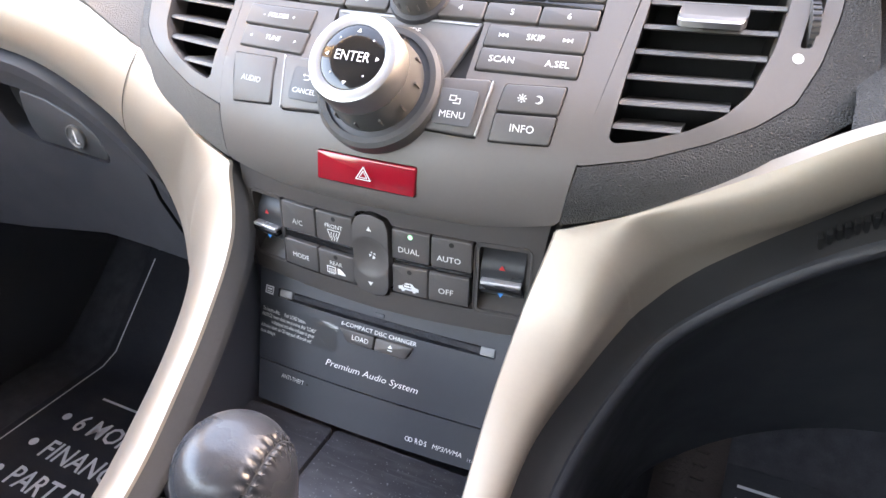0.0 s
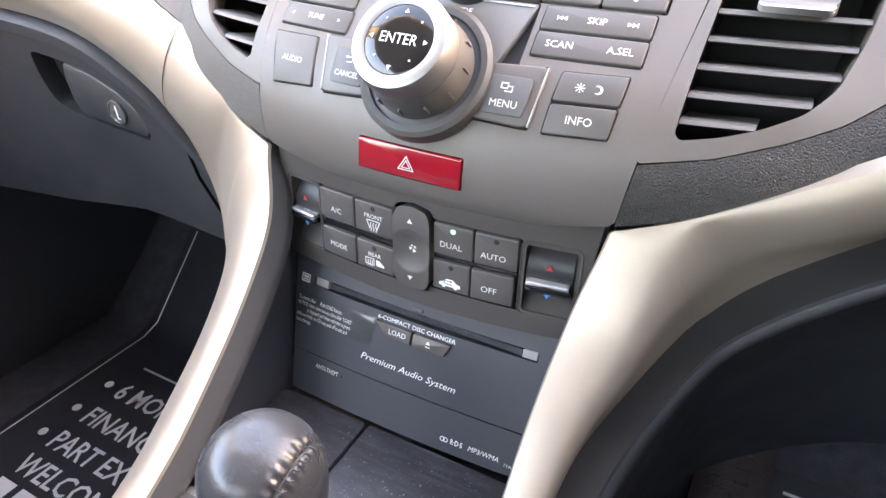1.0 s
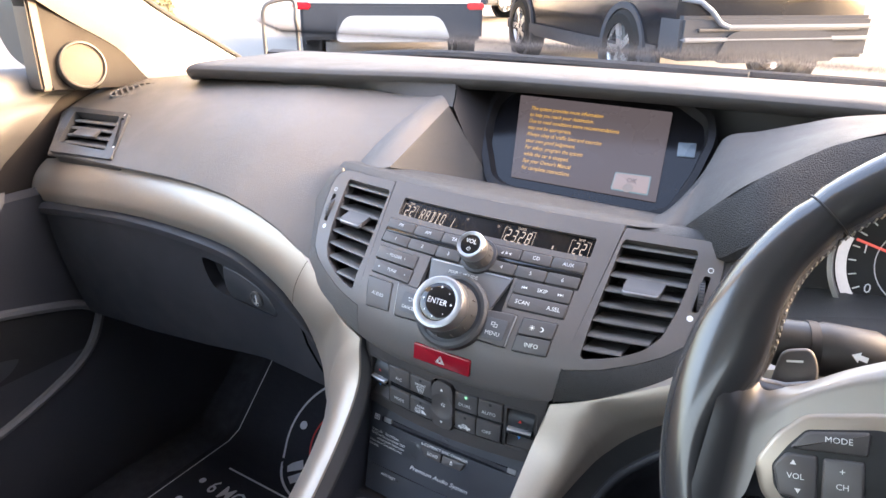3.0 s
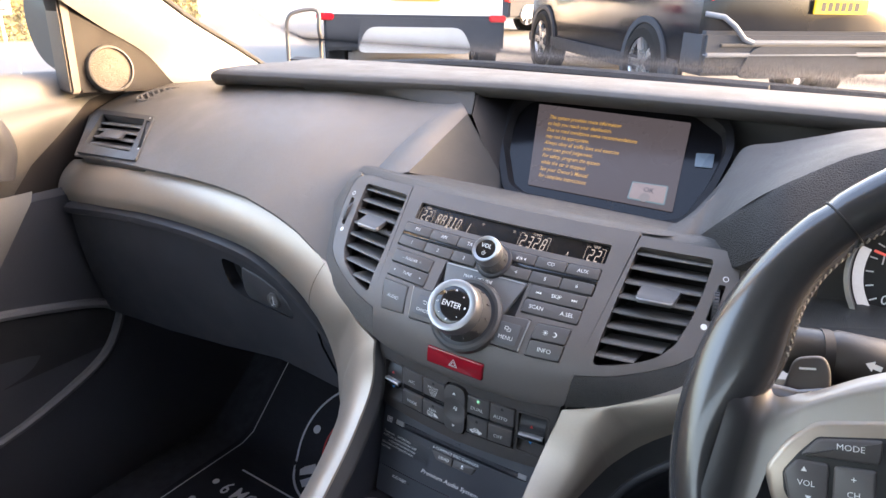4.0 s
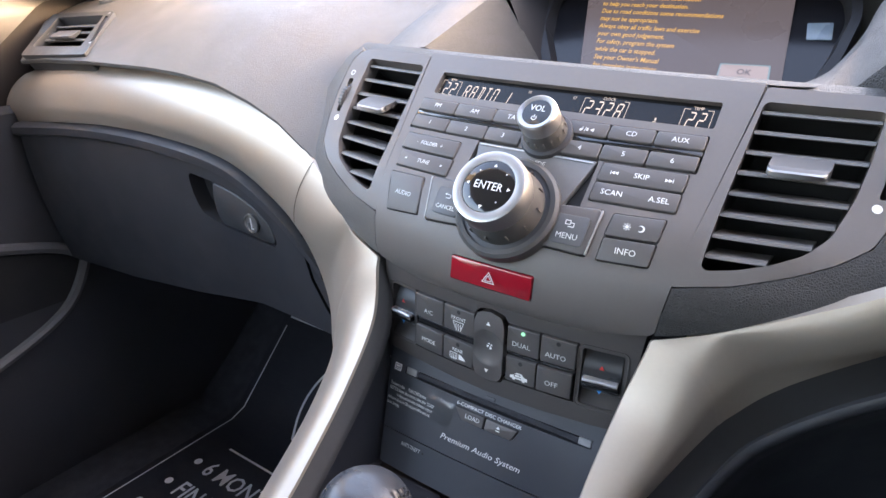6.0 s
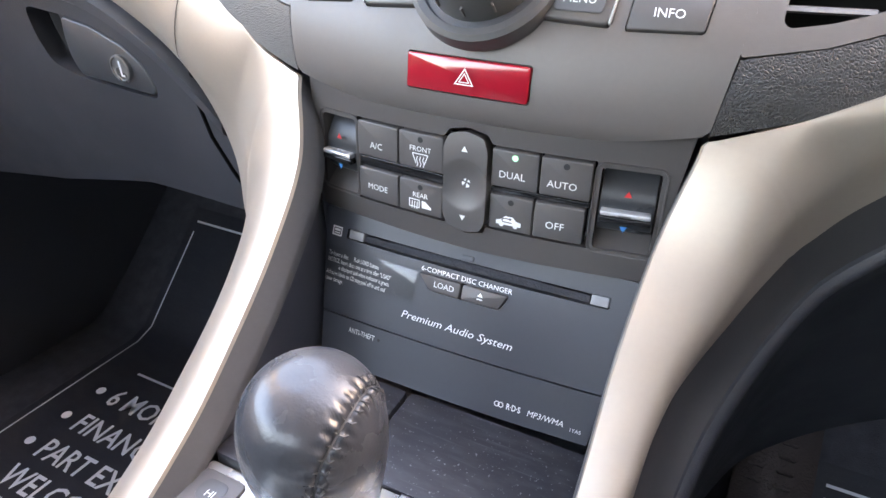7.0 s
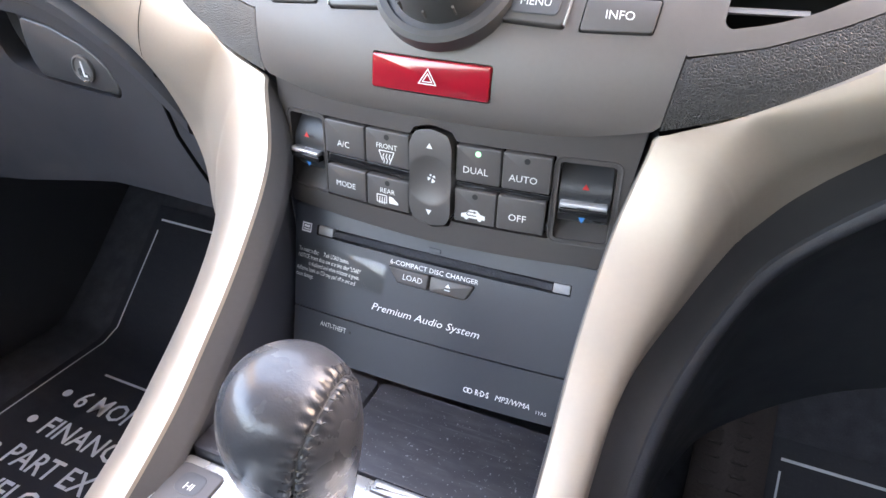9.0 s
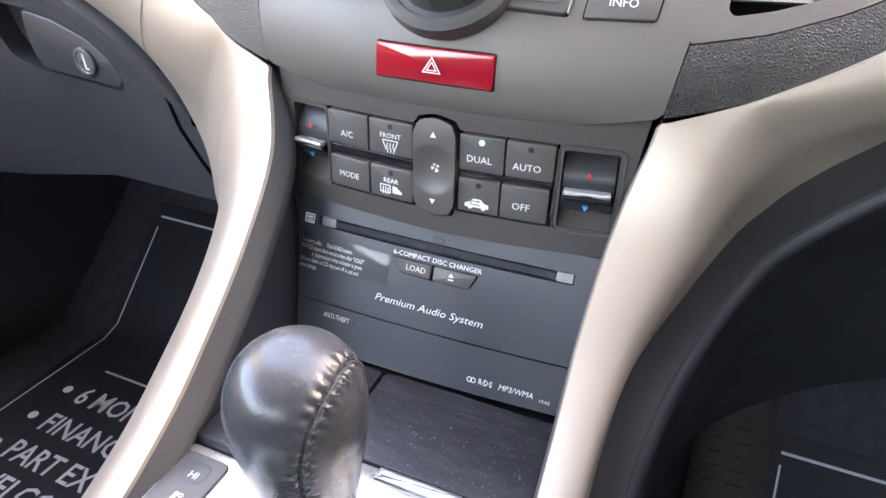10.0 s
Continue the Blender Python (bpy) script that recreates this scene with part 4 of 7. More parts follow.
for outline, text, cx in ((CANCEL_KEY, "CANCEL", -0.0415), (MENU_KEY, "MENU", 0.0405)):
    ob = part("menu_key" if cx > 0 else "cancel_key", key(upper, outline, 0.0022, -0.004, 0.0025, 0.0009), BUTTON, audio, "wedge-shaped key with bright edge")
    inner = rounded([(cx - 0.0095, 0.7975), (cx + 0.0105, 0.7975), (cx + 0.0095, 0.7835), (cx - 0.0095, 0.7835)], 0.002)
    part("insert", key(upper, inner, 0.0026, 0.0, 0.001, 0.0003), SMOKED, ob)
    letters(text, frame_on(upper, cx, 0.7876, 0.0026 + LEGEND_LIFT), 0.0047 if cx > 0 else 0.0038, INK, ob)
    f = frame_on(upper, cx, 0.7933, 0.0026 + LEGEND_LIFT)
    if cx > 0:
        sign([bar(-0.0030, -0.0005, 0.0004, 0.0), bar(-0.0030, 0.0018, 0.0004, 0.0023), bar(-0.0030, 0.0, -0.0025, 0.0018), bar(0.0, 0.0, 0.0004, 0.0018), bar(-0.001, -0.0018, 0.0026, -0.0013), bar(0.0022, -0.0013, 0.0026, 0.001), bar(0.0004, 0.0006, 0.0026, 0.001)], f, INK, ob)
    else:
        sign([*ring_marks(0.0006, 0.0, 0.0014, 0.0004, 10, -1.57, 1.57), bar(-0.002, 0.001, 0.0006, 0.0014), bar(-0.0016, -0.0014, 0.0006, -0.001), tri_mark(-0.0022, 0.0012, 0.0009, 90)], f, INK, ob)
    # bright rim on the outer edge of the key
    e = [(cx + s[0], s[1]) for s in (((0.0148, 0.8020), (0.0127, 0.7805)) if cx > 0 else ((-0.0188, 0.8012), (-0.0131, 0.7790)))]
    part("edge_strip", key(upper, line2(e[0], e[1], 0.0008), 0.0025, 0.0, 0.0002, 0.0002), material("key_edge", (0.35, 0.35, 0.35), 0.4, metal=0.5), ob)


def dial(name, label, at, r, tall, parent, ridges):
    """A turning knob with a black collar, ribbed barrel, satin ring and gloss cap."""
    n = Vector((0, -0.77, 0.638)) if r > 0.02 else Vector((0, -0.70, 0.714))
    o = Vector((at[0], upper(at[0], at[1]), at[1])) - n * 0.002
    x = Vector((1, 0, 0))
    m = Matrix((x, n.cross(x), n)).transposed().to_4x4()
    m.translation = o
    bm = lathe(bmesh.new(), [(r * 1.36, -0.004), (r * 1.36, tall * 0.10), (r * 1.30, tall * 0.16), (r * 1.12, tall * 0.19)], m, 48)
    knob = part(name, bm, DARK, parent, label)
    bm = lathe(bmesh.new(), [(r * 1.12, 0.0), (r * 1.10, tall * 0.30), (r * 1.04, tall * 0.55), (r * 1.02, tall * 0.62)], m, 48)
    barrel = part("barrel", bm, material(name + "_barrel", (0.075, 0.074, 0.073), 0.36), knob)
    bm = lathe(bmesh.new(), [(r * 1.0, tall * 0.6), (r * 1.03, tall * 0.66), (r * 1.03, tall * 0.93), (r * 0.99, tall), (r * 0.93, tall * 1.02), (r * 0.73, tall * 0.995), (r * 0.71, tall * 0.95)], m, 64, caps=False)
    part("ring", bm, CHROME, knob, "satin chrome ring")
    bm = lathe(bmesh.new(), [(r * 0.725, tall * 0.9), (r * 0.725, tall * 0.985), (r * 0.70, tall * 0.998), (r * 0.4, tall * 1.004), (r * 0.02, tall * 1.006)], m, 40)
    part("cap", bm, GLOSS, knob, "gloss black cap")
    bm = bmesh.new()
    for k in range(ridges):
        a = k * math.tau / ridges
        q = m @ pose(0, 0, 0, 0, 0, math.degrees(a))
        box(bm, (r * 1.04, -0.0004, tall * 0.30), (r * 1.125, 0.0004, tall * 0.45), 0, q)
    part("ribs", bm, PANEL, knob)
    f = m.copy()
    f.translation = m @ Vector((0, 0, tall * 1.012))
    return knob, f


knob, f = dial("selector_knob", "large turning selector knob with chrome ring", KNOB_AT, 0.0219, 0.034, audio, 12)
letters("ENTER", f, 0.0068, INK, knob, 0.9)
sign([tri_mark(0, 0.0125, 0.0013), tri_mark(0, -0.0125, 0.0013, 180), tri_mark(-0.0128, 0, 0.0013, 90), tri_mark(0.0128, 0, 0.0013, -90), *[spot(0.0085 * a, 0.0085 * b, 0.0005, 8) for a in (-1, 1) for b in (-1, 1)]], f, INK, knob)
bm = bmesh.new()
mm = f.copy()
mm.translation = f @ Vector((0, 0, -0.030))
lathe(bm, [(0.0325, -0.006), (0.0325, 0.0015), (0.0305, 0.003), (0.0275, 0.0028)], mm, 56, caps=False)
part("collar", bm, material("selector_collar", (0.055, 0.055, 0.056), 0.45), knob, "dark grey collar")
knob, f = dial("volume_knob", "small chrome-ringed volume knob", VOLUME_AT, 0.0122, 0.026, audio, 16)
letters("VOL", f @ Matrix.Translation((0, 0.0025, 0)), 0.0058, INK, knob, 0.9)
sign([*ring_marks(0, -0.0042, 0.0017, 0.0004, 12, 2.2, 7.2), bar(-0.0002, -0.0042, 0.0002, -0.002)], f, INK, knob)

# hazard switch
hz = thing("hazard_switch", "glossy red hazard warning switch with white triangle", "switch")
part("rocker", key(upper, HAZARD, 0.0016, -0.004, 0.0012, 0.0008), RED, hz)
f = frame_on(upper, -0.0008, 0.7552, 0.0016 + 2 * LEGEND_LIFT)


def tri_ring(r0, r1):
    a, b = tri_mark(0, 0, r1, 0, 0.9), tri_mark(0, 0, r0, 0, 0.9)
    return [[a[i], a[(i + 1) % 3], b[(i + 1) % 3], b[i]] for i in range(3)]


sign([*tri_ring(0.0042, 0.0052), *tri_ring(0.0022, 0.0030)], f, INK, hz, "warning_triangle")

# amber display strip
lcd = thing("radio_display", "narrow black radio display with lit white segments", "display")
part("lens", cover(upper, rect(-0.0965, 0.8455, 0.0965, 0.8597), (), 0.012, 0.002, -0.0035), dull(material("display_lens", (0.010, 0.010, 0.011), 0.16), 0.2), lcd)


def lcd_text(text, x, z, size, wide=0.8):
    letters(text, frame_on(upper, x, z, -0.0033), size, LCD_ON, lcd, wide, "segments")


# strokes of a segment display, on a cell 2 wide and 4 high
STROKES = {"a": (0, 4, 2, 4), "b": (2, 4, 2, 2), "c": (2, 2, 2, 0), "d": (0, 0, 2, 0), "e": (0, 2, 0, 0), "f": (0, 4, 0, 2), "g": (0, 2, 2, 2), "i": (1, 4, 1, 0), "k": (1, 2, 2, 0)}
GLYPHS = {"2": "abged", "3": "abgcd", "8": "abcdefg", "1": "i", "R": "abgefk", "A": "abcefg", "D": "abcdi", "I": "adi", "O": "abcdef"}


def lcd_digits(text, x, z, high, pitch):
    """Slanted segment figures, the first centred on x."""
    u = high / 4
    for n, ch in enumerate(text):
        bm = bmesh.new()
        for stroke in GLYPHS.get(ch, ""):
            x0, y0, x1, y1 = STROKES[stroke]
            a, b = Vector((x0 - 1, y0 - 2)), Vector((x1 - 1, y1 - 2))
            t = (b - a).normalized() * 0.14
            quad = line2((a + t) * u, (b - t) * u, u * 0.42)
            bm.faces.new([bm.verts.new(on(upper, x + n * pitch + v.x * 0.82 + v.y * 0.14, z + v.y * 0.92, -0.0033)) for v in quad])
        part("figure", bm, LCD_ON, lcd)


lcd_digits("22", -0.0893, 0.8512, 0.0076, 0.0060)
lcd_digits("RADIO", -0.0712, 0.8510, 0.0076, 0.0058)
lcd_digits("1", -0.0365, 0.8505, 0.0078, 0.0066)
lcd_digits("2328", 0.0195, 0.8510, 0.0080, 0.0064)
lcd_digits("22", 0.0808, 0.8510, 0.0076, 0.0060)
lcd_text("TP", -0.0235, 0.8552, 0.0030)
lcd_text("ST", 0.0085, 0.8552, 0.0030)
lcd_text("CLOCK", 0.0305, 0.8566, 0.0030)
lcd_text("TEMP", 0.0835, 0.8566, 0.0030)
lcd_text("TEMP", -0.0865, 0.8566, 0.0030)
marks = []
for x0, x1 in ((-0.0945, -0.0782), (0.0150, 0.0435), (0.0755, 0.0920)):
    for a, b, c, d in ((x0, 0.8468, x1, 0.84705), (x0, 0.8468, x0 + 0.0003, 0.8562), (x1 - 0.0003, 0.8468, x1, 0.8562), (x0, 0.85595, x0 + 0.0035, 0.8562), (x1 - 0.0035, 0.85595, x1, 0.8562)):
        marks.append((a, b, c, d))
bm = bmesh.new()
for a, b, c, d in marks + [(0.0605, 0.8478, 0.0625, 0.8482), (0.0612, 0.8486, 0.0622, 0.8500)]:
    bm.faces.new([bm.verts.new(on(upper, x, z, -0.0033)) for x, z in rect(a, b, c, d)])
part("segments", bm, LCD_ON, lcd)


# ---- vents ----
VENT_OPEN = [(0.1160, 0.8615), (0.1735, 0.8615), (0.1728, 0.8400), (0.1705, 0.8230), (0.1650, 0.8060), (0.1560, 0.7970), (0.1420, 0.7905), (0.1280, 0.7862), (0.1145, 0.7838), (0.1118, 0.7858), (0.1125, 0.8100)]
VENT_OUT = [(0.1150, 0.8685), (0.1780, 0.8680), (0.1870, 0.8655), (0.1920, 0.8600), (0.1936, 0.8520), (0.1930, 0.8350), (0.1895, 0.8180), (0.1830, 0.8035), (0.1700, 0.7945), (0.1520, 0.7865), (0.1280, 0.7785), (0.1010, 0.7735), (0.1008, 0.776)]


def vent(side):
    v = thing("air_vent", "charcoal centre air vent with horizontal slats", "air vent", "dashboard air vents")
    flip = [(side * x, z) for x, z in VENT_OPEN]
    out = [(side * x, z) for x, z in VENT_OUT]
    part("frame", cover(upper, rounded(out, 0.002, 3), [rounded(flip, 0.0035, 4), rounded([(side * x, z) for x, z in ((0.1818, 0.8465), (0.1868, 0.8465), (0.1848, 0.8235), (0.1798, 0.8235))], 0.0015)], 0.004, 0.012), PANEL, v)
    bm = bmesh.new()
    rows = [[on(upper, x, z, h) for x, z in rounded(flip, 0.0035, 4)] for h in (-0.012, -0.045)]
    vs = skin(bm, rows, close=True)
    bm.faces.new(vs[-1])
    part("duct", bm, BLACK, v)
    for k in range(8):
        z = 0.8568 - 0.0095 * k
        cut = [(VENT_OPEN[i - 1], VENT_OPEN[i]) for i in range(len(VENT_OPEN)) if (VENT_OPEN[i - 1][1] > z) != (VENT_OPEN[i][1] > z)]
        xs = sorted(a[0] + (b[0] - a[0]) * (z - a[1]) / (b[1] - a[1]) for a, b in cut)
        if len(xs) < 2:
            continue
        x0, x1 = xs[0] + 0.0004, xs[-1] - 0.0004
        bm = bmesh.new()
        rows = []
        for x in np.linspace(x0, x1, 9):
            p = on(upper, side * x, z, -0.0025)
            rows.append([p + Vector((0, dy, dz)) for dy, dz in ((0, 0), (0.0012, 0.0013), (0.004, 0.0014), (0.024, -0.0022), (0.024, -0.0034), (0.003, -0.0012))])
        skin(bm, rows, close=True, caps=True)
        part("slat", bm, SLAT, v)
    # tab on the middle slat
    z = 0.8283
    bm = bmesh.new()
    rows = []
    corner = ((0.1275, 0.0040), (0.1279, 0.0022), (0.1288, 0.0009), (0.1303, 0.0), (0.1418, 0.0), (0.1532, 0.0), (0.1547, 0.0009), (0.1556, 0.0022), (0.1560, 0.0040))
    for x, back in corner:
        p = on(upper, side * x, z, 0.0055)
        rows.append([p + Vector((0, dy + back * (dy < 0.01), dz + back * 0.25 * (dy < 0.01))) for dy, dz in ((-0.002, -0.0018), (-0.0022, 0.0004), (0.0, 0.002), (0.004, 0.0026), (0.016, 0.0052), (0.017, 0.0018), (0.0, -0.0024))])
    skin(bm, rows, close=True, caps=True)
    tab = part("tab", bm, TAB, v, "grey adjusting tab")
    bm = bmesh.new()
    rows = []
    for x, back in corner:
        p = on(upper, side * x, z, 0.0055)
        rows.append([p + Vector((0, dy + back, dz + back * 0.25)) for dy, dz in ((-0.0026, -0.0022), (-0.0029, 0.0004), (-0.0020, 0.0013), (-0.001, -0.0022))])
    skin(bm, rows, close=True, caps=True)
    part("edge_strip", bm, CHROME, tab)
    # thumb wheel
    c = on(upper, side * 0.1833, 0.835, -0.012)
    f = frame_on(upper, side * 0.1833, 0.835, -0.0128)
    m = f @ pose(0, 0, 0, 0, 90, 0)
    bm = bmesh.new()
    lathe(bm, [(0.0148, -0.0021), (0.0154, -0.0018), (0.0154, 0.0018), (0.0148, 0.0021)], m, 36)
    wheel = part("thumb_wheel", bm, BUTTON, v)
    bm = bmesh.new()
    for k in range(36):
        box(bm, (0.0150, -0.0005, -0.0017), (0.0160, 0.0005, 0.0017), 0, m @ pose(0, 0, 0, 0, 0, 10 * k))
    part("ribs", bm, DARK, wheel)
    sign(ring_marks(0, 0, 0.0022, 0.0006, 18), frame_on(upper, side * 0.1853, 0.8503, 0.0002), INK, v, "open_mark")
    sign([spot(0, 0, 0.0024, 18)], frame_on(upper, side * 0.1802, 0.8195, 0.0002), INK, v, "closed_mark")
    # grained skin under the vent
    low = [(0.0968, 0.7440), (0.1050, 0.7462), (0.1180, 0.7502), (0.1350, 0.7562), (0.1560, 0.7665), (0.1780, 0.7785), (0.1985, 0.7925), (0.2120, 0.8020), (0.2130, 0.8160), (0.2085, 0.8380), (0.2030, 0.8560), (0.1985, 0.8645), (0.1900, 0.8685), (0.1876, 0.8662), (0.1926, 0.8604), (0.1942, 0.8520), (0.1936, 0.8350), (0.1901, 0.8178), (0.1834, 0.8031), (0.1702, 0.7940), (0.1521, 0.7860), (0.1281, 0.7780), (0.1012, 0.7728)]
    # the left skirt takes the pad's paler, lit tone, the right the darker skin
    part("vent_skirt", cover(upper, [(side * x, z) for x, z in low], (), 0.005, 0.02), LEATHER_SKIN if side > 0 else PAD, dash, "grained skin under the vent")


for side in (-1, 1):
    vent(side)

# ---- climate control panel ----
ROLLER = dull(material("roller_black", (0.030, 0.031, 0.034), 0.34), 0.3)
climate = thing("climate_panel", "charcoal climate control panel with square buttons", "control panel")
POCKETS = [rect(-0.0848, 0.6862, -0.0634, 0.7248), rect(0.0588, 0.6872, 0.0830, 0.7248)]
LEFT_BLOCK, RIGHT_BLOCK = rect(-0.0615, 0.6850, -0.0122, 0.7262), rect(0.0098, 0.6870, 0.0560, 0.7262)
FAN = [(-0.0122, 0.690), (-0.0095, 0.6838), (0.0, 0.6818), (0.0080, 0.6838), (0.0105, 0.690), (0.0105, 0.724), (0.0080, 0.7302), (-0.001, 0.7322), (-0.0095, 0.7302), (-0.0122, 0.724)]
line = [(x, 0.7365 + 0.006 * (x / 0.09) ** 2) for x in np.linspace(-0.0925, 0.0925, 13)] + [(0.0840, 0.6740), (0.0, 0.6725), (-0.0915, 0.6740)]
block = grown([LEFT_BLOCK[0], (-0.0122, 0.6850), *FAN[0:5], (0.0105, 0.6870), RIGHT_BLOCK[1], RIGHT_BLOCK[2], (0.0105, 0.7262), FAN[6], FAN[7], FAN[8], (-0.0122, 0.7262), LEFT_BLOCK[3]], 0.0009)
part("fascia", cover(lower, line, [rounded(q, 0.002) for q in POCKETS] + [rounded(block, 0.0008, 2)], 0.006, 0.009), PANEL_SHADED, climate)
for q in POCKETS:
    bm = bmesh.new()
    skin(bm, [[on(lower, v.x, v.y, h) for v in grown(rounded(q, 0.002), g)] for g, h in ((0.0026, 0.0001), (0.0024, 0.0006), (0.0018, 0.0004), (0.0, -0.0032))], close=True)
    part("pocket_bevel", bm, PANEL_SHADED, climate, "bevelled pocket edge")
part("backing", cover(lower, rect(-0.0625, 0.684, 0.0568, 0.7275), (), 0.012, 0.002, -0.006), GLOSS, climate)


def climate_key(name, x0, z0, x1, z1, text="", size=0.0048, lamp="", at=(0, 0)):
    b = button(climate, rect(x0, z0, x1, z1), text, size, name, INK, 0.0010, 0.0009, BUTTON, lower, at)
    if lamp:
        f = frame_on(lower, (x0 + x1) / 2, z1 - 0.0028, 0.0010 + LEGEND_LIFT)
        sign([spot(0, 0, 0.0014)], f, GREEN if lamp == "on" else BLACK, b, "indicator")
    return b, lambda x, z: frame_on(lower, x, z, 0.0010 + LEGEND_LIFT)


climate_key("ac_button", -0.0610, 0.7085, -0.0374, 0.7258, "A/C", 0.0046, "", (-0.0006, -0.0026))
b, f = climate_key("front_demist_button", -0.0366, 0.7085, -0.0127, 0.7258, "FRONT", 0.0036, "off", (0, 0.0012))
shield = [line2((-0.0042, 0.0026), (0.0042, 0.0026), 0.0005), line2((-0.0042, 0.0026), (-0.0022, -0.0024), 0.0005), line2((0.0042, 0.0026), (0.0022, -0.0024), 0.0005)]
waves = [line2((x + a[0], a[1]), (x + b[0], b[1]), 0.0005) for x in (-0.0017, 0.0, 0.0017) for a, b in (((0.0, -0.0038), (0.0005, -0.0022)), ((0.0005, -0.0022), (-0.0003, -0.0004)), ((-0.0003, -0.0004), (0.0003, 0.0014)))]
sign(shield + waves, f(-0.0247, 0.7135), INK, b)
climate_key("mode_button", -0.0610, 0.6855, -0.0374, 0.7020, "MODE", 0.0043, "", (-0.0004, -0.0010))
b, f = climate_key("rear_demist_button", -0.0366, 0.6855, -0.0127, 0.7020, "REAR", 0.0036, "off", (0, 0.0012))
frame_marks = [bar(-0.0062, -0.0022, -0.0002, -0.0017), bar(-0.0062, 0.0017, -0.0002, 0.0022), bar(-0.0062, -0.0017, -0.0057, 0.0017), bar(-0.0007, -0.0017, -0.0002, 0.0017)]
sign(frame_marks + [line2((x, -0.003), (x + 0.0003, 0.001), 0.0005) for x in (-0.0046, -0.0032, -0.0018)] + [[(0.001, -0.0018), (0.001, 0.002), (0.003, 0.0018), (0.0062, -0.0008), (0.0062, -0.0018)]], f(-0.0247, 0.6905), INK, b)
climate_key("dual_button", 0.0113, 0.7085, 0.0327, 0.7258, "DUAL", 0.0047, "on", (-0.0010, -0.0026))
climate_key("auto_button", 0.0335, 0.7085, 0.0555, 0.7258, "AUTO", 0.0047, "off", (-0.0012, -0.0030))
b, f = climate_key("recirculate_button", 0.0113, 0.6875, 0.0316, 0.7045, "", 0.005, "off")
auto_shape = [(-0.0058, -0.0018), (-0.0058, 0.0), (-0.0035, 0.0008), (-0.0015, 0.0026), (0.002, 0.0026), (0.0038, 0.0008), (0.006, 0.0003), (0.006, -0.0018)]
sign([auto_shape, spot(-0.0032, -0.0018, 0.0011), spot(0.0034, -0.0018, 0.0011)], f(0.0208, 0.6922), INK, b)
sign([bar(-0.0020, -0.0006, 0.0018, -0.0001), bar(-0.0020, 0.0012, 0.0006, 0.0017), *ring_marks(-0.0020, 0.00055, 0.00115, 0.0005, 8, 1.57, 4.71), tri_mark(0.0010, 0.00145, 0.0009, -90)], f(0.0208, 0.6922) @ Matrix.Translation((0, 0, 0.0001)), BUTTON, b, "arrow_mark")
climate_key("off_button", 0.0323, 0.6875, 0.0545, 0.7045, "OFF", 0.0049, "", (-0.0014, -0.0016))
for x0, x1 in ((-0.0610, -0.0127), (0.0113, 0.0555)):
    part("gloss_bar", key(lower, rect(x0, 0.7030 if x0 < 0 else 0.7052, x1, 0.7077), 0.0, -0.005, 0.0005, 0.0003), GLOSS, climate)
def rocker_face(x, z):
    """A capsule with a round dish across its middle."""
    d = math.hypot((x + 0.001) / 0.0118, (z - 0.7065) / 0.0125)
    lift = 0.0030 - 0.0030 * max(0.0, 1 - d * d) - 0.0016 * max(0.0, abs(z - 0.7070) / 0.025 - 0.55) ** 2 * 4
    return lower(x, z) - lift


fan = part("fan_rocker", cover(rocker_face, rounded(grown(FAN, -0.0006), 0.002), (), 0.0011, 0.008), BUTTON, climate, "tall dished fan speed rocker")
f = frame_on(lower, -0.001, 0.7070, 0.0001)
sign([tri_mark(0, 0.0165, 0.0018), tri_mark(0, -0.0165, 0.0018, 180)], f @ Matrix.Translation((0, 0, 0.0031)), INK, fan)
sign([[(0.0006 * math.cos(a + 0.5), 0.0006 * math.sin(a + 0.5)), (0.0026 * math.cos(a + 0.45), 0.0026 * math.sin(a + 0.45)), (0.0030 * math.cos(a), 0.0030 * math.sin(a)), (0.0026 * math.cos(a - 0.45), 0.0026 * math.sin(a - 0.45)), (0.0008 * math.cos(a - 0.2), 0.0008 * math.sin(a - 0.2))] for a in (0.4, 1.97, 3.54, 5.11)], f, INK, fan)
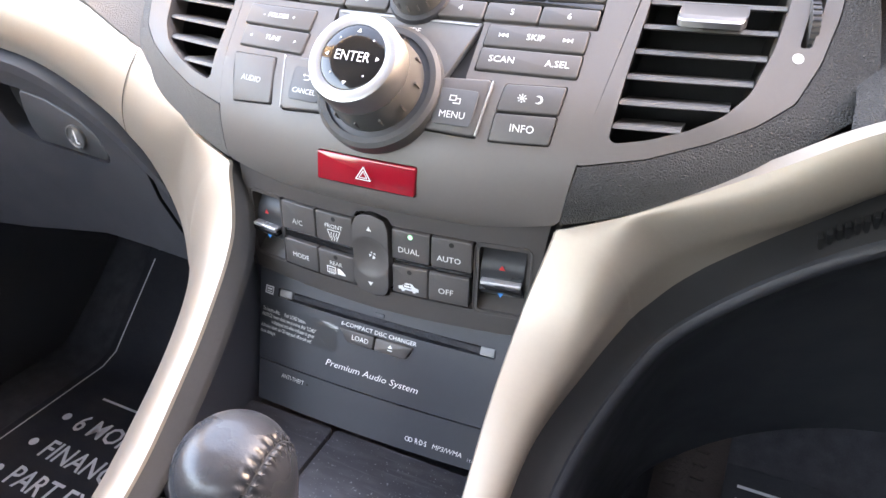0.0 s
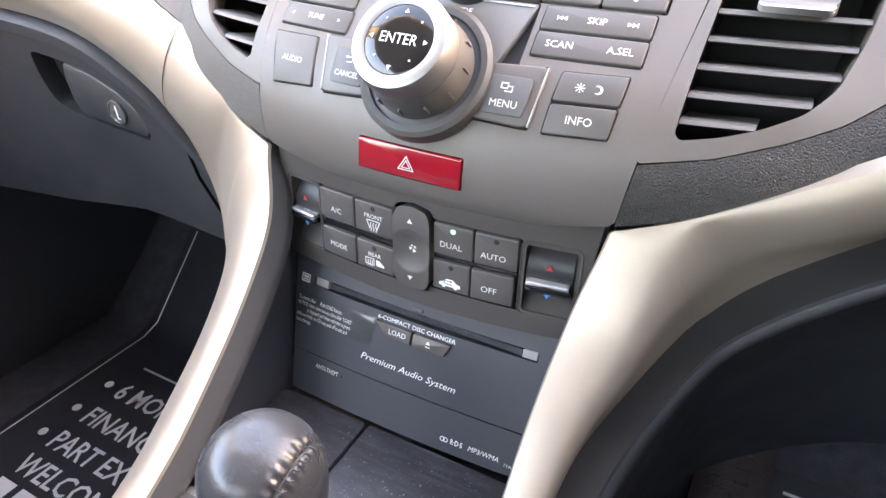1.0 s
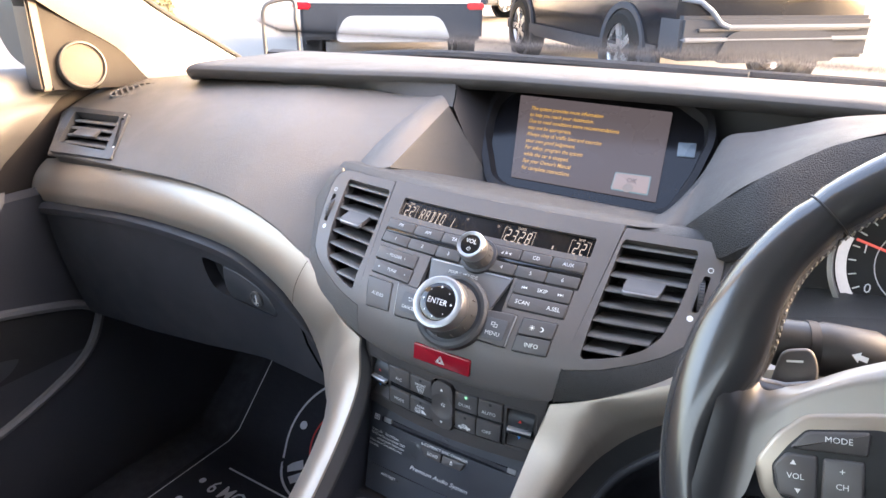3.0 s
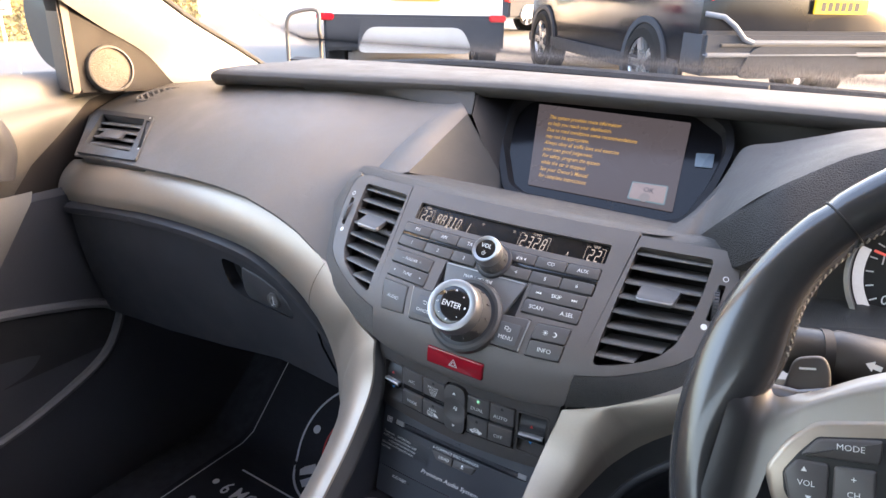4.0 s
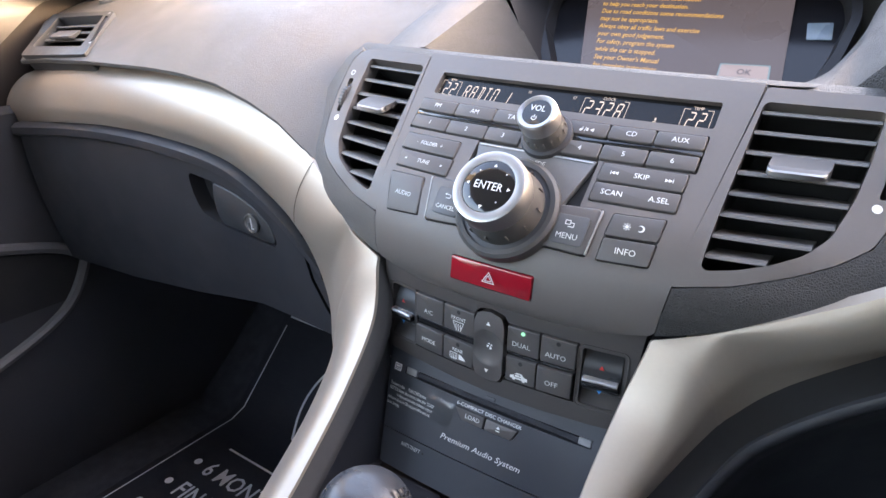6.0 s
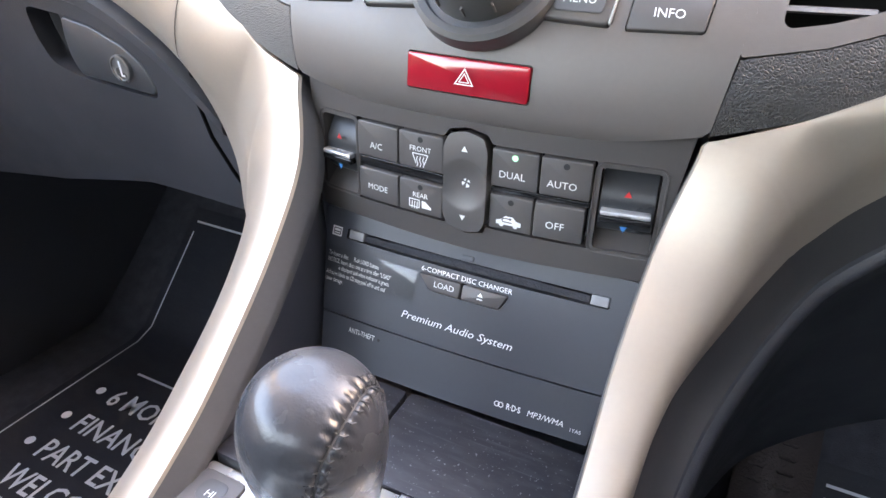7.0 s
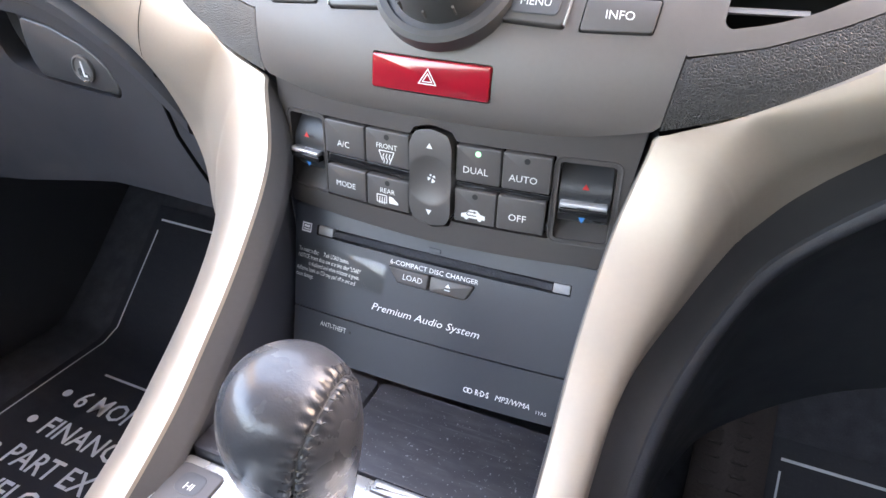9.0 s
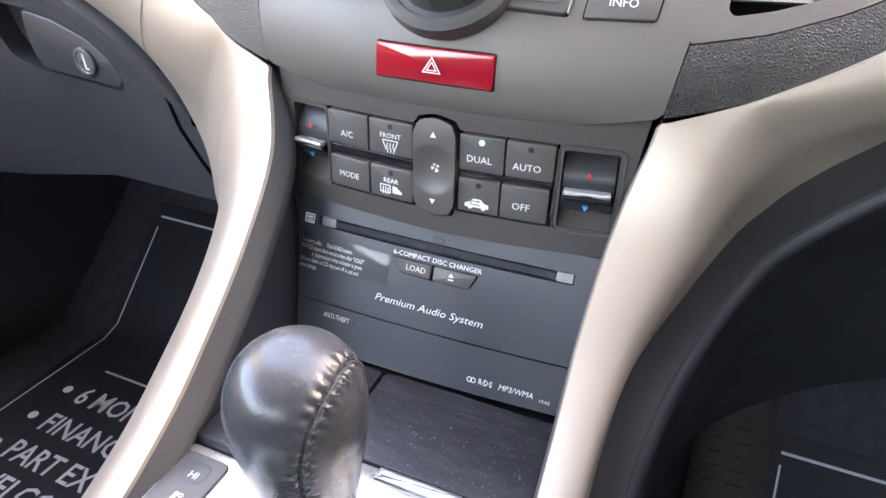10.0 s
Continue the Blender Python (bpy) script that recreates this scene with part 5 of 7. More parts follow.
for x0, x1 in ((-0.0838, -0.0643), (0.0597, 0.0819)):
    xm = (x0 + x1) / 2
    bm = bmesh.new()
    rows = [[on(lower, x, z, h) for x in (x0, xm, x1)] for z, h in ((0.6930, -0.0095), (0.6942, -0.0060), (0.6962, -0.0035), (0.7000, -0.0012), (0.7065, -0.0004), (0.7130, -0.0015), (0.7190, -0.0050), (0.7240, -0.0095))]
    skin(bm, rows)
    shelf_part = bmesh.new()
    skin(shelf_part, [[on(lower, x, z, h) for x in (x0 - 0.001, xm, x1 + 0.001)] for z, h in ((0.6858, 0.0002), (0.6868, -0.0006), (0.6945, -0.0088), (0.7250, -0.0105))])
    part("pocket_shelf", shelf_part, PANEL_SHADED, climate, "sloping pocket floor")
    slider = part("temperature_roller", bm, ROLLER, climate, "curved temperature roller")
    part("chrome_bar", key(lower, rect(x0 + 0.0008, 0.7048, x1 - 0.0008, 0.7070), 0.0038, -0.001, 0.0006, 0.0006), BRIGHT, slider, "chrome bar")
    part("bar_base", key(lower, rect(x0 + 0.0004, 0.7018, x1 - 0.0004, 0.7044), 0.0034, -0.001, 0.0004, 0.0004), GLOSS, slider)
    sign([bar(-0.0025, -0.0003, 0.0025, 0.0003)], frame_on(lower, xm, 0.7056, 0.0040), DARK, slider, "bar_mark")
    sign([tri_mark(0, 0, 0.0019)], frame_on(lower, xm, 0.7140, 0.0004), INK_RED, slider, "warm_mark")
    sign([tri_mark(0, 0, 0.0019, 180)], frame_on(lower, xm, 0.6985, 0.0004), INK_BLUE, slider, "cold_mark")

# ---- disc changer ----
cd = thing("disc_changer", "blue-black six disc changer face with slot", "disc player")
SLOT = rect(-0.0712, 0.6582, 0.0712, 0.6636)
LOAD = [(-0.0240, 0.6530), (0.0240, 0.6530), (0.0205, 0.6458), (-0.0175, 0.6458)]
top_line = [(-0.0865, 0.6725), (0.0830, 0.6725), (0.0775, 0.6205), (-0.0795, 0.6190)]
part("face_plate", cover(disc_face, top_line, [rounded(SLOT, 0.001), rounded(grown(LOAD, 0.0004), 0.002)], 0.007, 0.006), AUDIO, cd)
part("lower_plate", cover(disc_face, [(-0.0793, 0.6183), (0.0773, 0.6197), (0.0750, 0.5960), (-0.0765, 0.5945)], (), 0.01, 0.006), AUDIO, cd)
part("slot_back", cover(disc_face, rect(-0.0725, 0.657, 0.0725, 0.665), (), 0.02, 0.002, -0.0055), BLACK, cd)
part("dust_lip", key(disc_face, rect(-0.0608, 0.6588, 0.0618, 0.6622), -0.0018, -0.005, 0.0005, 0.0004), CARPET, cd, "black felt slot lip")
for x0, x1 in ((-0.0705, -0.0612), (0.0622, 0.0705)):
    part("slot_end", key(disc_face, rect(x0, 0.6586, x1, 0.6632), -0.0008, -0.005, 0.0006, 0.0004), material("grey_slot_end", (0.25, 0.25, 0.26), 0.4), cd)
for a, b, text in ((LOAD[0][0], -0.0005, "LOAD"), (0.0005, LOAD[1][0], "")):
    q = [(a, 0.6530), (b, 0.6530), (min(b, 0.0205), 0.6458), (max(a, -0.0175), 0.6458)]
    ob = button(cd, q, text, 0.0042, "load_button" if text else "eject_button", top=0.0016, r=0.0012, face=disc_face, at=(0.0015, 0))
    if not text:
        f = frame_on(disc_face, 0.0105, 0.6496, 0.0018)
        sign([tri_mark(0, 0.0007, 0.0017, 0, 0.8), bar(-0.0015, -0.0016, 0.0015, -0.001)], f, INK, ob)
part("slot_nub", key(disc_face, rounded([(-0.0030, 0.6640), (0.0032, 0.6640), (0.0036, 0.6666), (-0.0034, 0.6666)], 0.001), 0.0006, -0.002, 0.0004, 0.0003), AUDIO, cd)
letters("6-COMPACT DISC CHANGER", frame_on(disc_face, 0.001, 0.6553, LEGEND_LIFT), 0.0036, INK, cd, 1.05)
letters("Premium Audio System", frame_on(disc_face, 0.0, 0.6305, LEGEND_LIFT), 0.0056, INK, cd, 1.16, slant=0.25)
letters("ANTI-THEFT", frame_on(disc_face, -0.0525, 0.6130, LEGEND_LIFT), 0.0040, INK, cd, 0.76)
sign([spot(-0.0415 + 0.0525, 0.0, 0.0008)], frame_on(disc_face, -0.0525, 0.6130, LEGEND_LIFT), BLACK, cd, "indicator")
letters("R·D·S", frame_on(disc_face, 0.0375, 0.6025, LEGEND_LIFT), 0.0044, INK, cd, 0.72, bold=0.02)
sign(ring_marks(-0.0085, 0, 0.0015, 0.0005, 12) + ring_marks(-0.0065, 0, 0.0015, 0.0005, 12), frame_on(disc_face, 0.0375, 0.6025, LEGEND_LIFT), INK, cd, "tuner_mark")
letters("MP3/WMA", frame_on(disc_face, 0.0535, 0.6025, LEGEND_LIFT), 0.0042, INK, cd, 0.95, slant=0.2)
letters("1YA5", frame_on(disc_face, 0.0685, 0.6010, LEGEND_LIFT), 0.0026, INK_GREY, cd)
sign([bar(-0.0032, -0.0026, 0.0030, -0.0018), bar(-0.0032, 0.0018, 0.0030, 0.0026), bar(-0.0032, -0.0018, -0.0025, 0.0018), bar(0.0023, -0.0018, 0.0030, 0.0018), bar(-0.0020, -0.0013, 0.0018, -0.0006), bar(-0.0020, 0.0, 0.0018, 0.0013)], frame_on(disc_face, -0.0775, 0.6608, LEGEND_LIFT), INK_GREY, cd, "disc_symbol")
for k, (text, dx) in enumerate((("To insert a disc:      Push LOAD button.", 0.0), ("NOTICE: Insert discs one at a time after \"LOAD\"", 0.0), ("is displayed and when indicator is green.", 0.0075), ("Adhesive labels on CD may peel off in unit and", 0.0), ("cause damage.", 0.0))):
    letters(text, frame_on(disc_face, -0.0810 + dx, 0.6490 - 0.0033 * k, LEGEND_LIFT), 0.0034, INK, cd, 0.60, align="LEFT")
# clear protective film corner left on the face
FILM = clear("clear_film", 0.06, 0.3)
part("film_label", key(disc_face, [(-0.0830, 0.6530), (-0.0250, 0.6530), (-0.0255, 0.6370), (-0.0800, 0.6370)], 0.0003, 0.00016, 0.001, 0.0001), FILM, cd, "clear glossy film patch")


# ---- navigation screen ----
nav = thing("navigation_screen", "black navigation screen showing amber warning text", "screen")
SCREEN_OUT = [(-0.066, 0.8325), (0.094, 0.8322), (0.111, 0.838), (0.1225, 0.866), (0.1270, 0.893), (0.120, 0.909), (0.085, 0.9240), (-0.0835, 0.9265), (-0.112, 0.919), (-0.1215, 0.906), (-0.1170, 0.876), (-0.084, 0.838)]
IMAGE = [(-0.0675, 0.840), (0.0985, 0.840), (0.0840, 0.9173), (-0.1005, 0.9178)]
part("bezel", cover(screen_face, rounded(SCREEN_OUT, 0.006), (), 0.02, 0.01), dull(material("bezel_black", (0.008, 0.008, 0.010), 0.16, rough_vary=0.03), 0.3), nav, "gloss black bezel")
bm = bmesh.new()
hollow = rounded(SCREEN_OUT, 0.006)
skin(bm, [[on(screen_face, p.x, p.y, 0.0005) for p in hollow], [on(screen_face, p.x, p.y, 0.010) for p in grown(hollow, 0.004)], [on(screen_face, p.x, p.y, 0.010) for p in grown(hollow, 0.011)], [on(screen_face, p.x, p.y, -0.01) for p in grown(hollow, 0.012)]], close=True)
part("surround", bm, RECESS, nav)
SCREEN_GLOW = dull(glowing("screen_backlight", (0.46, 0.41, 0.44), 0.36 * GLOW, (0.015, 0.015, 0.017)), 0.25)
AMBER = glowing("amber_text", (0.95, 0.56, 0.10), 1.2 * GLOW)
OK_GLOW = glowing("pale_key", (0.85, 0.72, 0.72), 0.6 * GLOW)
CYAN = glowing("cyan_key_edge", (0.3, 0.7, 0.85), 0.6 * GLOW)
part("picture", key(screen_face, IMAGE, 0.0012, 0.0004, 0.001, 0.0002), SCREEN_GLOW, nav, "lit grey display picture")
for k, text in enumerate(("This system provides route information", "to help you reach your destination.", "Due to road conditions some recommendations", "may not be appropriate.", "Always obey all traffic laws and exercise", "your own good judgement.", "For safety, program the system", "while the car is stopped.", "See your Owner's Manual", "for complete instructions.")):
    z = 0.9060 - 0.0062 * k
    letters(text, frame_on(screen_face, -0.0795 + 0.0022 * k, z, 0.0015), 0.0076, AMBER, nav, 0.74, "screen_text", "LEFT", bold=0.01)
f = frame_on(screen_face, 0.0665, 0.8500, 0.0015)
okay = part("screen_key", key(screen_face, [(0.0485, 0.8440), (0.0885, 0.8440), (0.0855, 0.8600), (0.0470, 0.8590)], 0.0016, 0.0010, 0.0015, 0.0002), CYAN, nav)
part("key_face", key(screen_face, [(0.0495, 0.8448), (0.0873, 0.8448), (0.0846, 0.8592), (0.0481, 0.8582)], 0.0019, 0.0010, 0.0015, 0.0002), OK_GLOW, okay)
letters("OK", frame_on(screen_face, 0.0675, 0.8535, 0.0021), 0.0085, DARK, okay, 0.9)
# glowing grey disc that stands for a reflection in the screen glass
sign([spot(0, 0, 0.0055, 20)], frame_on(screen_face, 0.0660, 0.8470, 0.0023), glowing("reflection_grey", (0.62, 0.58, 0.56), 0.6 * GLOW), nav, "reflection_spot")
part("side_key", key(screen_face, [(0.1035, 0.8800), (0.1215, 0.8808), (0.1190, 0.8930), (0.1005, 0.8918)], 0.0012, 0.0002, 0.001, 0.0002), material("pale_blue_key", (0.10, 0.13, 0.16), 0.3), nav, "pale blue square key")

# ---- side vent at the passenger end ----
side_vent = thing("air_vent", "small charcoal side air vent with slats and tab", "air vent", "dashboard air vents")


def vent_face(x, z):
    return -0.2037 * x + 1.7249 * z - 1.5088


S_OUT = [(-0.7305, 0.8674), (-0.5650, 0.8783), (-0.5034, 0.8421), (-0.6575, 0.8288)]
S_WHEEL = [(-0.5718, 0.8728), (-0.5632, 0.8734), (-0.5188, 0.8510), (-0.5262, 0.8503)]
part("frame", cover(vent_face, rounded(S_OUT, 0.006), [rounded(S_OPEN, 0.005), rounded(S_WHEEL, 0.001)], 0.008, 0.020, 0.002), VENT_FRAME, side_vent)
bm = bmesh.new()
rows = [[on(vent_face, p.x, p.y, h) for p in rounded(S_OPEN, 0.005)] for h in (-0.010, -0.05)]
vs = skin(bm, rows, close=True)
bm.faces.new(vs[-1])
part("duct", bm, BLACK, side_vent)
for k in range(4):
    a, b = Vector((-0.6892, 0.8588)).lerp(Vector((-0.6590, 0.8402)), k / 3), Vector((-0.5690, 0.8680)).lerp(Vector((-0.5400, 0.8493)), k / 3)
    bm = bmesh.new()
    rows = []
    for u in np.linspace(0, 1, 7):
        q = a.lerp(b, u)
        p = on(vent_face, q.x, q.y, -0.004)
        rows.append([p + Vector((0, dy, dz)) for dy, dz in ((0, 0), (0.0012, 0.0018), (0.004, 0.0019), (0.026, -0.001), (0.026, -0.002), (0.003, -0.0014))])
    skin(bm, rows, close=True, caps=True)
    part("slat", bm, SLAT, side_vent)
bm = bmesh.new()
rows = []
for u, back in ((0.0, 0.004), (0.03, 0.0016), (0.08, 0.0), (0.5, 0.0), (0.92, 0.0), (0.97, 0.0016), (1.0, 0.004)):
    p = on(vent_face, -0.6440 + 0.054 * u, 0.8478 + 0.0042 * u, 0.003)
    rows.append([p + Vector((0, dy + back * (dy < 0.01), dz)) for dy, dz in ((-0.0020, -0.0030), (-0.0025, -0.0006), (0.0, 0.0012), (0.012, 0.0052), (0.013, 0.0030), (0.0, -0.0036))])
skin(bm, rows, close=True, caps=True)
part("tab", bm, TAB, side_vent)
part("thumb_wheel", key(vent_face, [(-0.5705, 0.8722), (-0.5640, 0.8727), (-0.5200, 0.8513), (-0.5250, 0.8508)], 0.0015, -0.004, 0.001, 0.0012), DARK, side_vent)
for x, z in ((-0.5684, 0.8757), (-0.5216, 0.8505)):
    sign([spot(0, 0, 0.0016)], frame_on(vent_face, x, z, 0.0026), INK, side_vent, "mark")

# ---- glovebox ----
glove = thing("glovebox", "black glovebox lid with grip recess and lock", "glovebox")


SWEEP_FOOT = sorted((v.x, v.z) for v in spline(LEFT_BOTTOM[:9], 8))


def sweep_bottom(x):
    return float(np.interp(x, [p[0] for p in SWEEP_FOOT], [p[1] for p in SWEEP_FOOT]))


def lid_face(x, z):
    top = sweep_bottom(x)
    d = max(top - z, 0.0)
    return 0.050 + 0.16 * d * d / 0.2 + 0.02 * d


lid_line = [(x, sweep_bottom(x) - 0.004) for x in np.linspace(-0.695, -0.19, 26)] + [(-0.150, 0.670), (-0.140, 0.640), (-0.160, 0.628), (-0.30, 0.618), (-0.42, 0.592), (-0.55, 0.572), (-0.695, 0.562)]
GRIP = [(-0.3680, 0.7455), (-0.3311, 0.7424), (-0.3050, 0.7385), (-0.2760, 0.7290), (-0.2590, 0.7175), (-0.2505, 0.7010), (-0.2540, 0.6945), (-0.3000, 0.6965), (-0.3299, 0.6985), (-0.3568, 0.7058), (-0.3650, 0.7242)]
grip_line = rounded(GRIP, 0.008)
part("lid", cover(lid_face, lid_line, [grip_line], 0.014, 0.016), GLOVE_BLACK, glove)
bm = bmesh.new()
rows = [[on(lid_face, p.x, p.y, h) for p in grown(grip_line, g)] for h, g in ((-0.016, 0.0), (-0.02, -0.004))]
vs = skin(bm, rows, close=True)
bm.faces.new(vs[-1])
part("grip_recess", bm, GLOVE_BLACK, glove)
paddle = [(-0.3325, 0.7410), (-0.3050, 0.7368), (-0.2770, 0.7272), (-0.2605, 0.7160), (-0.2530, 0.7010), (-0.2560, 0.6960), (-0.3000, 0.6982), (-0.3290, 0.7000), (-0.3345, 0.7110), (-0.3350, 0.7280)]
part("handle", key(lid_face, paddle, -0.0005, -0.014, 0.004, 0.0015), material("handle_grey", (0.045, 0.046, 0.049), 0.42, grain=0.2, grain_size=2400), glove, "smooth grey pull handle")
bm = bmesh.new()
seam_line = [Vector((x, z, 0)) for x, z in ((-0.2145, 0.718), (-0.2135, 0.699), (-0.207, 0.677), (-0.193, 0.655), (-0.175, 0.632), (-0.160, 0.612))]
tube(bm, [on(lid_face, v.x, v.y, 0.0) for v in seam_line], 0.0016, 6)
part("lid_gap", bm, VOID, glove)
m = frame_on(lid_face, -0.2820, 0.7117, 0.0004)
bm = lathe(bmesh.new(), [(0.0095, -0.004), (0.0095, 0.0012), (0.0082, 0.0016), (0.0078, 0.0006), (0.001, 0.0006)], m, 32)
lock = part("lock", bm, material("lock_grey", (0.2, 0.2, 0.2), 0.35, metal=0.6), glove, "round key lock")
sign([bar(-0.0009, -0.0055, 0.0009, 0.0055), bar(-0.0009, -0.0055, 0.003, -0.004)], m @ Matrix.Translation((0, 0, 0.0009)), INK_GREY, lock, "key_slot")
# lip over the lid under the silver band
bm = bmesh.new()
rows = []
for x in np.linspace(-0.70, -0.19, 40):
    z = sweep_bottom(x)
    rows.append([(x, 0.066, z - 0.001), (x, 0.050, z - 0.003), (x, 0.044, z - 0.008), (x, 0.045, z - 0.016), (x, 0.052, z - 0.020)])
skin(bm, rows)
part("top_edge", bm, DARK, glove, "rounded black upper edge")
bm = bmesh.new()
skin(bm, [[(x, y, z) for x, y, z in row] for row in (((-0.70, 0.125, 0.566), (-0.45, 0.100, 0.590), (-0.19, 0.080, 0.628)), ((-0.70, 0.25, 0.56), (-0.45, 0.25, 0.575), (-0.19, 0.22, 0.60)), ((-0.70, 0.56, 0.60), (-0.45, 0.56, 0.60), (-0.19, 0.56, 0.62)))])
under = part("under_panel", bm, DARK, glove)
bm = bmesh.new()
skin(bm, [[(x, y, z) for y in (-0.40, -0.1, 0.0, 0.15, 0.60)] for x, z in ((-0.135, 0.215), (-0.132, 0.36), (-0.12, 0.49), (-0.09, 0.53))])
part("tunnel_side", bm, CARPET, dash, "black carpeted tunnel side")

# driver's knee panel under the band
bm = bmesh.new()
rows = []
right = [Vector((-x, y, z)) for x, y, z in spline(RIGHT_BOTTOM, 8)]
for turn in range(3):  # an even curve round the corner
    right = [sum((right[min(max(i + d, 0), len(right) - 1)] for d in range(-6, 7)), Vector()) / 13 if 6 <= i < len(right) - 6 else right[i] for i in range(len(right))]
for p in right:
    rows.append([p + Vector((0.0095, 0.016, -0.0165)), p + Vector((0.0105, 0.0110, -0.0185)), p + Vector((0.012, 0.0098, -0.0205)), p + Vector((0.0138, 0.0105, -0.0225)), p + Vector((0.0150, 0.014, -0.0250)), p + Vector((0.0165, 0.030, -0.034)), p + Vector((0.018, 0.06, -0.06)), p + Vector((0.018, 0.10, -0.13)), p + Vector((0.016, 0.16, -0.26))])
skin(bm, rows)
part("knee_panel", bm, DARK, dash, "black knee panel under the band")
bm = bmesh.new()
skin(bm, [[(x, y, z) for y in (-0.40, -0.1, 0.0, 0.15, 0.60)] for x, z in ((0.135, 0.215), (0.132, 0.36), (0.118, 0.49), (0.09, 0.53))])
part("tunnel_side", bm, CARPET, dash, "black carpeted tunnel side")
# the silver band rolled under, its shade painted as a dark grey
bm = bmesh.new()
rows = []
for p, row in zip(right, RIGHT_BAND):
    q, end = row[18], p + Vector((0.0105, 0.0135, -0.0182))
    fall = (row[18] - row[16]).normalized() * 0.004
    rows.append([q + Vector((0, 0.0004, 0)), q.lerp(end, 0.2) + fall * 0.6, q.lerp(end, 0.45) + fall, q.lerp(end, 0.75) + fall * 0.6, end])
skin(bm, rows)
part("band_underside", bm, material("shaded_silver_grey", (0.034, 0.033, 0.034), 0.5, grain=0.2, grain_size=1800), dash, "underside of the silver band, its shade painted dark grey")
# slanted slots in the driver's band
for k in range(9):
    bm = bmesh.new()
    x = 0.2085 + 0.0031 * k
    row = min(rows, key=lambda r: abs(r[2].x - x))
    c = row[2].lerp(row[3], 0.2)
    box(bm, (-0.00115, -0.0022, -0.0062), (0.00115, 0.012, 0.0062), 0.0004, Matrix.Translation((x, c.y + 0.0002, c.z + (x - row[2].x) * 0.6)) @ pose(0, 0, 0, 36, -14, 0))
    part("vent_slot", bm, BLACK, dash)

# ---- centre console ----
console = thing("centre_console", "dark centre console with lidded tray and silver plate", "console")
for s in (-1, 1):
    bm = bmesh.new()
    top = spline([(x * -s, y, z) for x, y, z in LEFT_TOP[9:]], 6)
    rows = []
    for p in top:
        rows.append([p + Vector((-s * 0.001, 0.004, -0.002)), Vector((p.x - s * 0.004, p.y + 0.012, min(p.z - 0.02, 0.62))), Vector((s * 0.0805, p.y + 0.02, 0.556))])
    skin(bm, rows)
    part("inner_wall", bm, AUDIO, console, "blue-black inner wall")
    bm = bmesh.new()
    lip = [(p, ease((0.7420 - p.z) / 0.014) * (1.0 if s < 0 else 0.3)) for p in top]
    skin(bm, [[p + Vector((0, 0.0005, -0.0012)), p + Vector((-s * 0.0035 * k, 0.002, -0.005 * k - 0.001)), p + Vector((-s * 0.0068 * k, 0.0045, -0.0095 * k - 0.001)), p + Vector((-s * 0.0074 * k, 0.0055, -0.0100 * k - 0.001)), p + Vector((-s * 0.0070 * k, 0.010, -0.013 * k - 0.001))] for p, k in lip])
    part("inner_lip", bm, material("grey_lip", (0.080, 0.078, 0.079), 0.45, grain=0.15, grain_size=2200), console, "grey lip along the silver trim")
    bm = bmesh.new()
    skin(bm, [[(s * 0.0965, 0.012, 0.742), (s * 0.092, 0.03, 0.74)], [(s * 0.088, 0.01, 0.672), (s * 0.080, 0.03, 0.67)], [(s * 0.082, 0.01, 0.58), (s * 0.074, 0.03, 0.58)]])
    part("stack_cheek", bm, AUDIO, console)


def tray_z(y):
    return float(np.interp(y, (-0.30, -0.105, -0.015), (0.578, 0.588, 0.590)))


bm = bmesh.new()
skin(bm, [[(x, y, tray_z(y) - 0.006) for x in (-0.083, 0.0, 0.083)] for y in (-0.30, -0.15, -0.08, -0.015, 0.02)])
part("tray_base", bm, DARK, console)


def lid(x0, x1, y0, y1, name, mat, top=0.004, r=0.004, parent=None, label=""):
    line = rounded([(x0, y0), (x1, y0), (x1, y1), (x0, y1)], r)
    bm = bmesh.new()
    rows = [[Vector((p.x, p.y, tray_z(p.y) + h)) for p in q] for q, h in ((line, -0.008), (line, top - 0.001), (grown(line, -0.0005), top - 0.0002), (grown(line, -0.0014), top))]
    vs = skin(bm, rows, close=True)
    bm.faces.new(vs[-1])
    return part(name, bm, mat, parent or console, label)


PLATE_SILVER = material("silver_shift_plate", (0.55, 0.54, 0.52), 0.3, metal=0.75, vary=0.03)
lid(-0.0800, -0.0188, -0.0985, -0.021, "tray_lid", LID, label="dark lacquered tray lid")
lid(-0.0172, 0.0790, -0.0790, -0.021, "tray_lid", LID, label="dark lacquered tray lid")
plate = lid(-0.0172, 0.0790, -0.0985, -0.0800, "shift_plate", PLATE_SILVER, 0.0038, 0.003, label="satin silver shift plate")
lid(-0.0172, 0.0790, -0.0998, -0.0984, "plate_gap", VOID, 0.0036, 0.0003, plate)
lid(-0.0450, 0.0790, -0.26, -0.0997, "plate_rear", PLATE_SILVER, 0.0036, 0.004, plate)
latch = lid(0.0108, 0.0512, -0.0868, -0.0796, "latch", CHROME, 0.0052, 0.0008, console, "bright chrome lid latch")
lid(0.0120, 0.0500, -0.0856, -0.0808, "latch_face", material("pale_latch_face", (0.66, 0.66, 0.65), 0.3), 0.0054, 0.0005, latch, "pale latch face")
lid(-0.014, 0.014, -0.22, -0.104, "shift_gate", BLACK, 0.0040, 0.004, plate)
heat = thing("seat_heater_switch", "dark seat heater rocker marked HI and LO", "switch")
lid(-0.0785, -0.0540, -0.160, -0.1045, "rocker", BUTTON, 0.0012, 0.004, heat)
